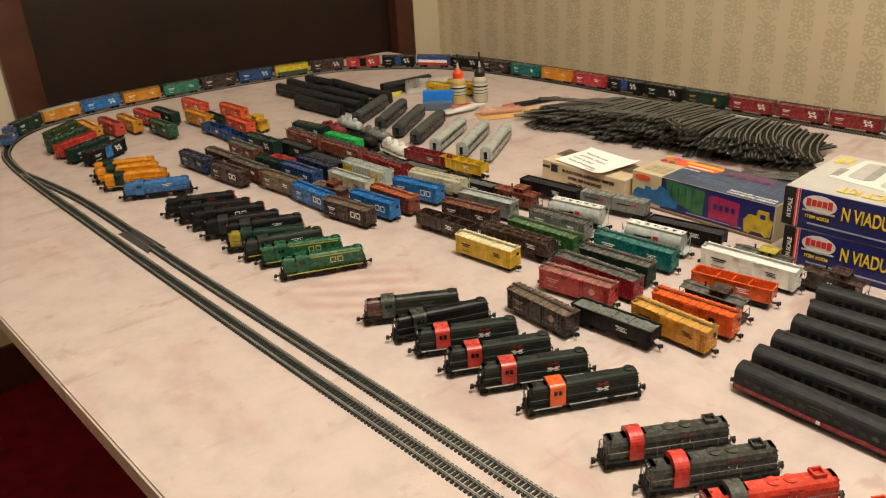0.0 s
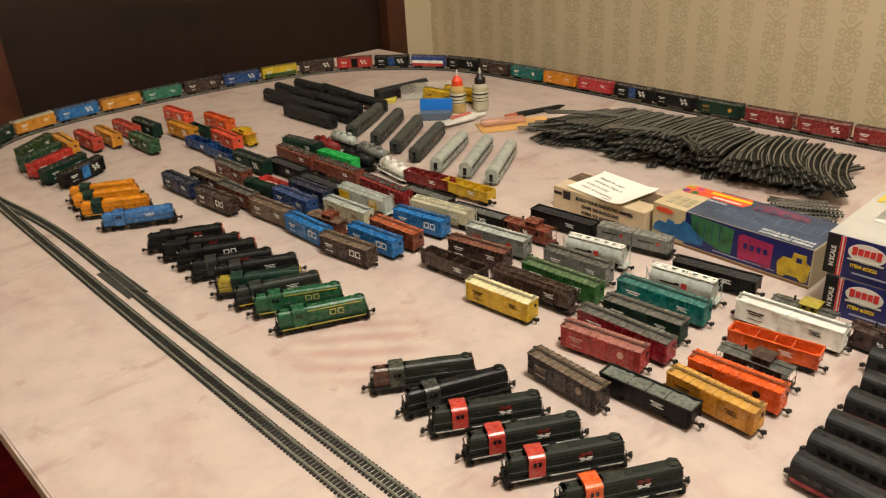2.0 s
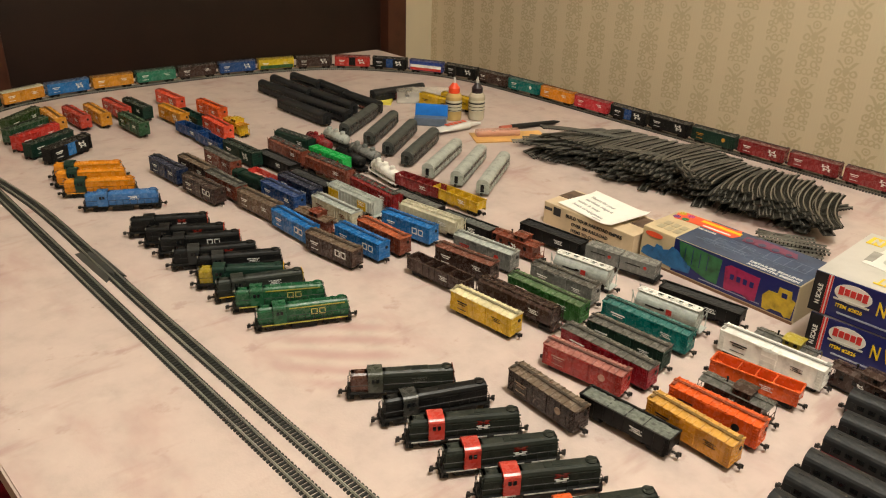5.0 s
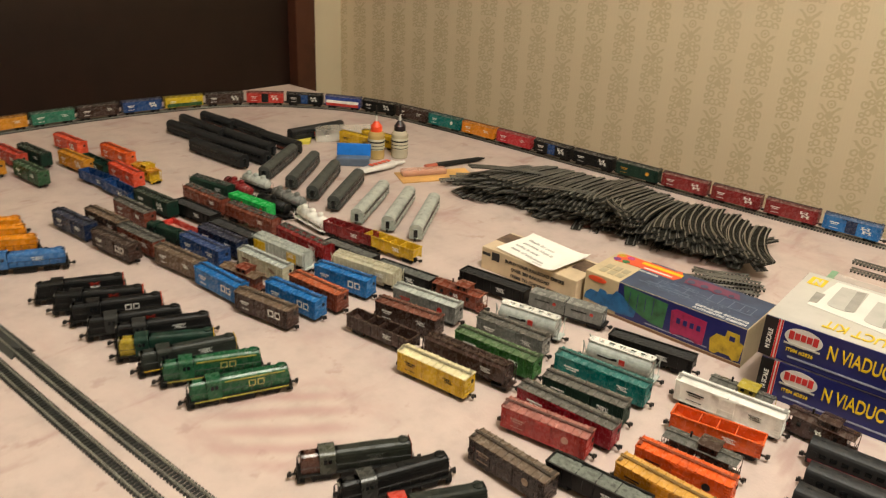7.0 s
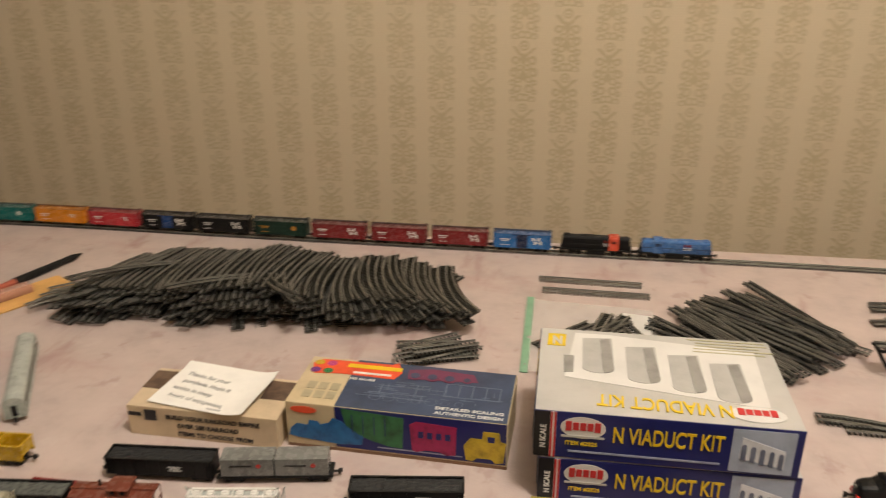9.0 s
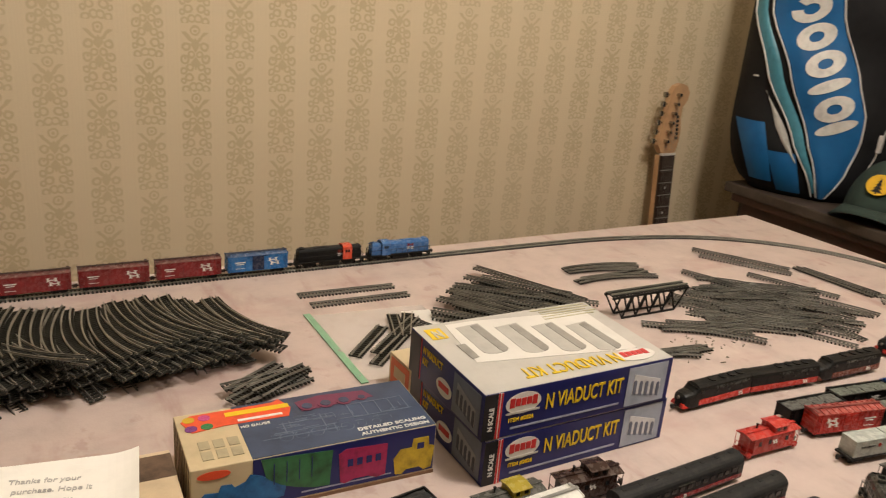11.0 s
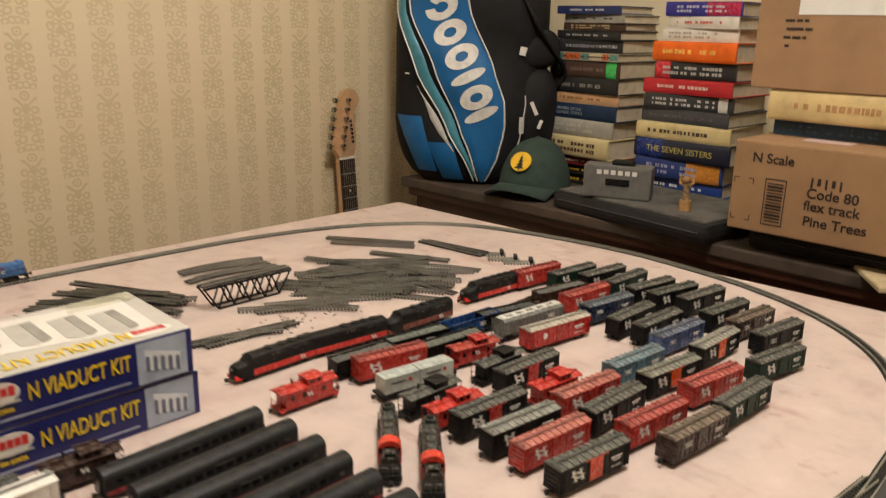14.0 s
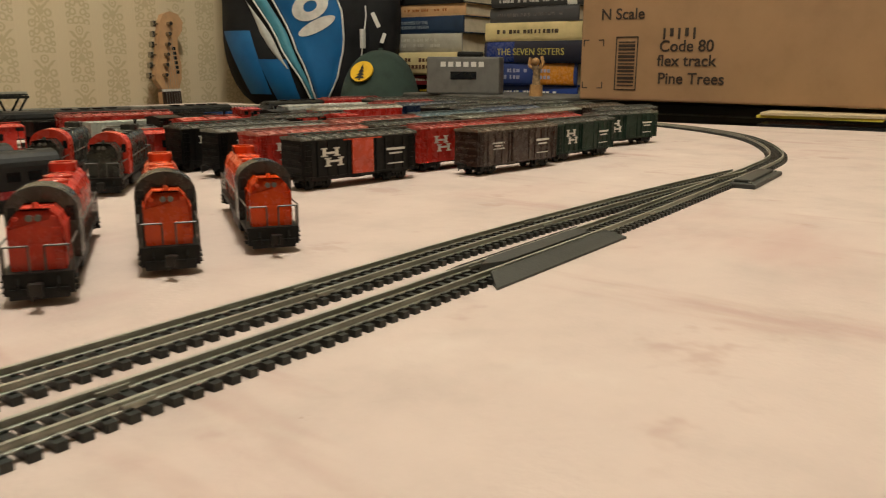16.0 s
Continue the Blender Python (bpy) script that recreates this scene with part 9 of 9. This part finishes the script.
boxcar(0.638, 0.858, -5.4, 0.081, (0.05, 0.09, 0.22), (0.08, 0.11, 0.18), "blue, white and red banded model boxcar", "parked model cars", marks="bars")
boxcar(0.551, 0.964, -8.3, 0.096, (0.40, 0.025, 0.02), (0.55, 0.50, 0.42), "red model refrigerator car with a cream roof", "parked model cars", marks="disc")
boxcar(0.353, 1.028, -11.7, 0.081, RED, RED, "red model boxcar standing on the board", "parked model cars")
boxcar(0.647, 0.924, 0.4, 0.081, BLACK, ROOFGREY, "black model boxcar standing on the board", "parked model cars", door=BLACK)
boxcar(0.651, 0.891, -2.5, 0.081, BLACK, ROOFGREY, "black model boxcar standing on the board", "parked model cars")
boxcar(0.744, 0.821, -6.6, 0.081, BROWN, TAN, "brown model boxcar standing on the board", "parked model cars", marks="bars")
boxcar(0.727, 0.781, -9.2, 0.081, BLACK, ROOFGREY, "black model boxcar with white lettering bars", "parked model cars", marks="bars")
boxcar(0.659, 0.967, -8.2, 0.081, NAVY, (0.10, 0.13, 0.17), "blue-grey model boxcar standing on the board", "parked model cars", marks="bars")
boxcar(0.671, 1.008, -5.1, 0.081, RED, RED, "red model boxcar standing on the board", "parked model cars")
boxcar(0.733, 1.073, -6.6, 0.081, DKGREEN, ROOFGREY, "dark green model boxcar standing on the board", "parked model cars")
boxcar(0.760, 1.041, -6.5, 0.081, BLACK, ROOFGREY, "black model boxcar standing on the board", "parked model cars")
boxcar(0.761, 1.004, -1.1, 0.081, DKGREEN, ROOFGREY, "dark green model boxcar standing on the board", "parked model cars")
boxcar(0.760, 0.965, -9.0, 0.081, BLACK, ROOFGREY, "black model boxcar standing on the board", "parked model cars")
boxcar(0.763, 0.934, -11.0, 0.081, BLACK, DKGREEN, "black model boxcar standing on the board", "parked model cars")
boxcar(0.775, 0.900, -7.3, 0.081, BLACK, ROOFGREY, "black model boxcar standing on the board", "parked model cars")
boxcar(0.748, 0.855, -6.6, 0.081, BLACK, DKGREEN, "black model boxcar standing on the board", "parked model cars")
boxcar(0.700, 1.111, -7.0, 0.081, (0.42, 0.035, 0.03), (0.42, 0.035, 0.03), "faded red model boxcar standing on the board", "parked model cars")
caboose(0.328, 0.912, -4.7, RED, RED, "small red model caboose", "parked model cars")
caboose(0.331, 0.945, -0.8, BLACK, ROOFGREY, "black model caboose with a grey roof", "parked model cars", L=0.068)
caboose(0.433, 0.876, -5.9, RED, RED, "small red model caboose", "parked model cars")
caboose(0.433, 0.948, -1.6, BLACK, ROOFGREY, "black model caboose with a grey roof", "parked model cars", L=0.066)
caboose(0.440, 0.991, -11.9, (0.36, 0.03, 0.025), (0.36, 0.06, 0.045), "small dull red model caboose", "parked model cars")
caboose(0.250, 1.033, -2.1, RED, RED, "red model caboose with a white herald", "parked model cars", L=0.066)
covered_hopper(0.553, 1.005, -6.1, 0.108, GREY, WHITE, "grey covered model hopper with white hatches", "parked model cars")
open_car(0.496, 1.047, -2.9, 0.082, BLUE, "blue open model gondola with white lettering bars", "parked model cars", kind="gondola")
open_car(0.551, 1.037, -12.8, 0.082, BLACK, "black open model hopper", "parked model cars", load=(0.06, 0.06, 0.055))
open_car(0.416, 1.053, -7.8, 0.078, BLACK, "black open model gondola heaped with coal", "parked model cars", load=(0.11, 0.12, 0.10))
open_car(0.435, 1.019, -5.2, 0.082, BLACK, "black open model gondola heaped with coal", "parked model cars", load=(0.11, 0.12, 0.10))
open_car(0.338, 1.054, -5.1, 0.074, BLACK, "black open model gondola heaped with coal", "parked model cars", load=(0.10, 0.105, 0.09))
open_car(0.665, 1.043, -8.8, 0.084, BROWN, "brown open model hopper", "parked model cars", load=(0.10, 0.075, 0.055))
open_car(0.594, 1.052, 2.9, 0.086, TAN, "tan open model gondola", "parked model cars", kind="gondola", h=0.013)
flat_car(0.349, 0.985, -8.5, 0.090, BLACK, "model flatcar with two silver-grey containers", "parked model cars", boxes=(SILVER, SILVER))

# ---- streamlined engines ----
cab_unit(0.272, 1.120, 0.5, BLACK, (0.50, 0.03, 0.02), "black and red streamlined model diesel with a rounded nose", "parked locomotives", L=0.104)
cab_unit(0.367, 1.115, -5.7, BLACK, (0.50, 0.03, 0.02), "black and red streamlined model booster", "parked locomotives", lead=False)
cab_unit(0.467, 1.108, -2.4, BLACK, RUST, "black and orange streamlined model diesel", "parked locomotives", L=0.104)
cab_unit(0.613, 1.123, -3.8, BLACK, (0.50, 0.03, 0.02), "black and red streamlined model diesel by the track heap", "parked locomotives", L=0.1)

# ---- angled cars at the far end ----
for x, y, deg, c, word in ((-1.205, 0.777, -2, OCHRE, "orange"), (-1.194, 0.812, 1, (0.40, 0.05, 0.03), "faded red"), (-1.187, 0.845, -1, OCHRE, "orange"), (-1.202, 0.886, 1, (0.40, 0.05, 0.03), "faded red"), (-1.183, 0.916, 2, DKGREEN, "dark green"), (-1.098, 0.871, 1, (0.02, 0.07, 0.03), "green")):
    boxcar(x, y, deg, 0.079, c, c, word + " model boxcar in a slanting row", "parked model cars", marks="bars")
for x, y, deg, c, d, word in ((-1.234, 0.734, 127, (0.03, 0.06, 0.02), None, "olive green"), (-1.172, 0.722, 119, (0.02, 0.06, 0.03), None, "green"), (-1.125, 0.722, 116, RED, None, "red"), (-1.078, 0.726, 114, DKGREEN, None, "dark green"), (-1.039, 0.739, 116, BLACK, LTBLUE, "black and blue")):
    boxcar(x, y, deg, 0.083, c, c, word + " model boxcar standing askew", "parked model cars", marks="slabs" if d else "bars", door=d)
for x, y, deg in ((-0.884, 1.379, 7), (-0.861, 1.415, 7)):
    boxcar(x, y, deg, 0.079, YELLOW, YELLOW, "bright yellow model boxcar beside the glue bottles", "parked model cars", marks="bars", ink=BLACK)

# ---- the train on the oval ----
HEAD = (0.189, 1.594)
train = [q for q in loop]
k0 = min(range(len(train)), key=lambda i: (train[i] - Vector((*HEAD, 0))).length)
RAIL = 0.0038


def on_rail(s):
    """The place and heading s metres behind the train's head; the loop runs from right to left along the wall."""
    i = (k0 + int(round(s / PITCH))) % len(train)
    a, b = train[i - 4], train[(i + 4) % len(train)]
    return train[i], math.degrees(math.atan2(a.y - b.y, a.x - b.x))


consist = (
    ("loco", (0.05, 0.14, 0.34), None, "blue"), ("loco", BLACK, SIGNAL, "black"),
    ("box", LTBLUE, NAVY, "bright blue"), ("box", DKRED, None, "maroon"), ("box", DKRED, None, "maroon"), ("box", DKRED, None, "maroon"),
    ("disc", DKGREEN, None, "dark green"), ("box", BLACK, None, "black"), ("box", BLACK, BLUE, "black and blue"), ("plain", (0.42, 0.03, 0.04), None, "red"),
    ("plain", (0.60, 0.22, 0.015), None, "orange"), ("badge", TEAL, None, "teal"), ("plain", BROWN, None, "brown"), ("box", BLACK, None, "black"),
    ("tricolour", (0.03, 0.06, 0.26), None, "blue, white and red"), ("box", BLACK, BLUE, "black and blue"), ("box", RED, BLACK, "red"), ("box", BROWN, None, "brown"),
    ("yellow", (0.55, 0.40, 0.02), None, "yellow and green"), ("box", BLUE, None, "blue"), ("plain", BROWN, None, "brown"), ("plain", (0.03, 0.16, 0.10), None, "sea green"),
    ("plain", OCHRE, None, "orange"), ("box", LTBLUE, None, "bright blue"), ("cream", OCHRE, None, "orange"), ("plain", DKGREEN, None, "dark green"), ("tail", (0.04, 0.09, 0.22), ROOFGREY, "blue"))
s = 0.0
for i, (what, c, d, word) in enumerate(consist):
    L = {"loco": 0.100, "tail": 0.062}.get(what, 0.079)
    p, deg = on_rail(s + L / 2)
    if what == "tail":
        car = caboose(p.x, p.y, deg, c, d, "blue model caboose with a grey roof at the train's end", "train on the oval")
    elif what == "loco":
        car = hood_loco(p.x, p.y, deg + 180 if i == 1 else deg, c, d or c, word + " model road switcher coupled in the train", "train on the oval")
    else:
        roof = CREAM if what == "cream" else tuple(0.6 * q + 0.03 for q in c)
        marks, ink = {"disc": ("disc", OCHRE), "badge": ("disc", WHITE), "box": ("slabs", WHITE)}.get(what, ("bars", WHITE))
        car = boxcar(p.x, p.y, deg, L, c, roof, word + " model boxcar coupled in the train", "train on the oval", marks=marks, ink=ink, door=d)
        if what in ("tricolour", "yellow"):
            for z, h, q in (((0.0100, 0.0060, RED), (0.0160, 0.0060, WHITE)) if what == "tricolour" else ((0.0105, 0.0070, (0.02, 0.07, 0.02)),)):
                bm = bmesh.new()
                box(bm, 0, 0, z, L - 0.006, 0.0222, h)
                part("painted_band", bm, paint(q), car, "contrasting painted band")
    car.location.z = RAIL
    s += L + 0.0085
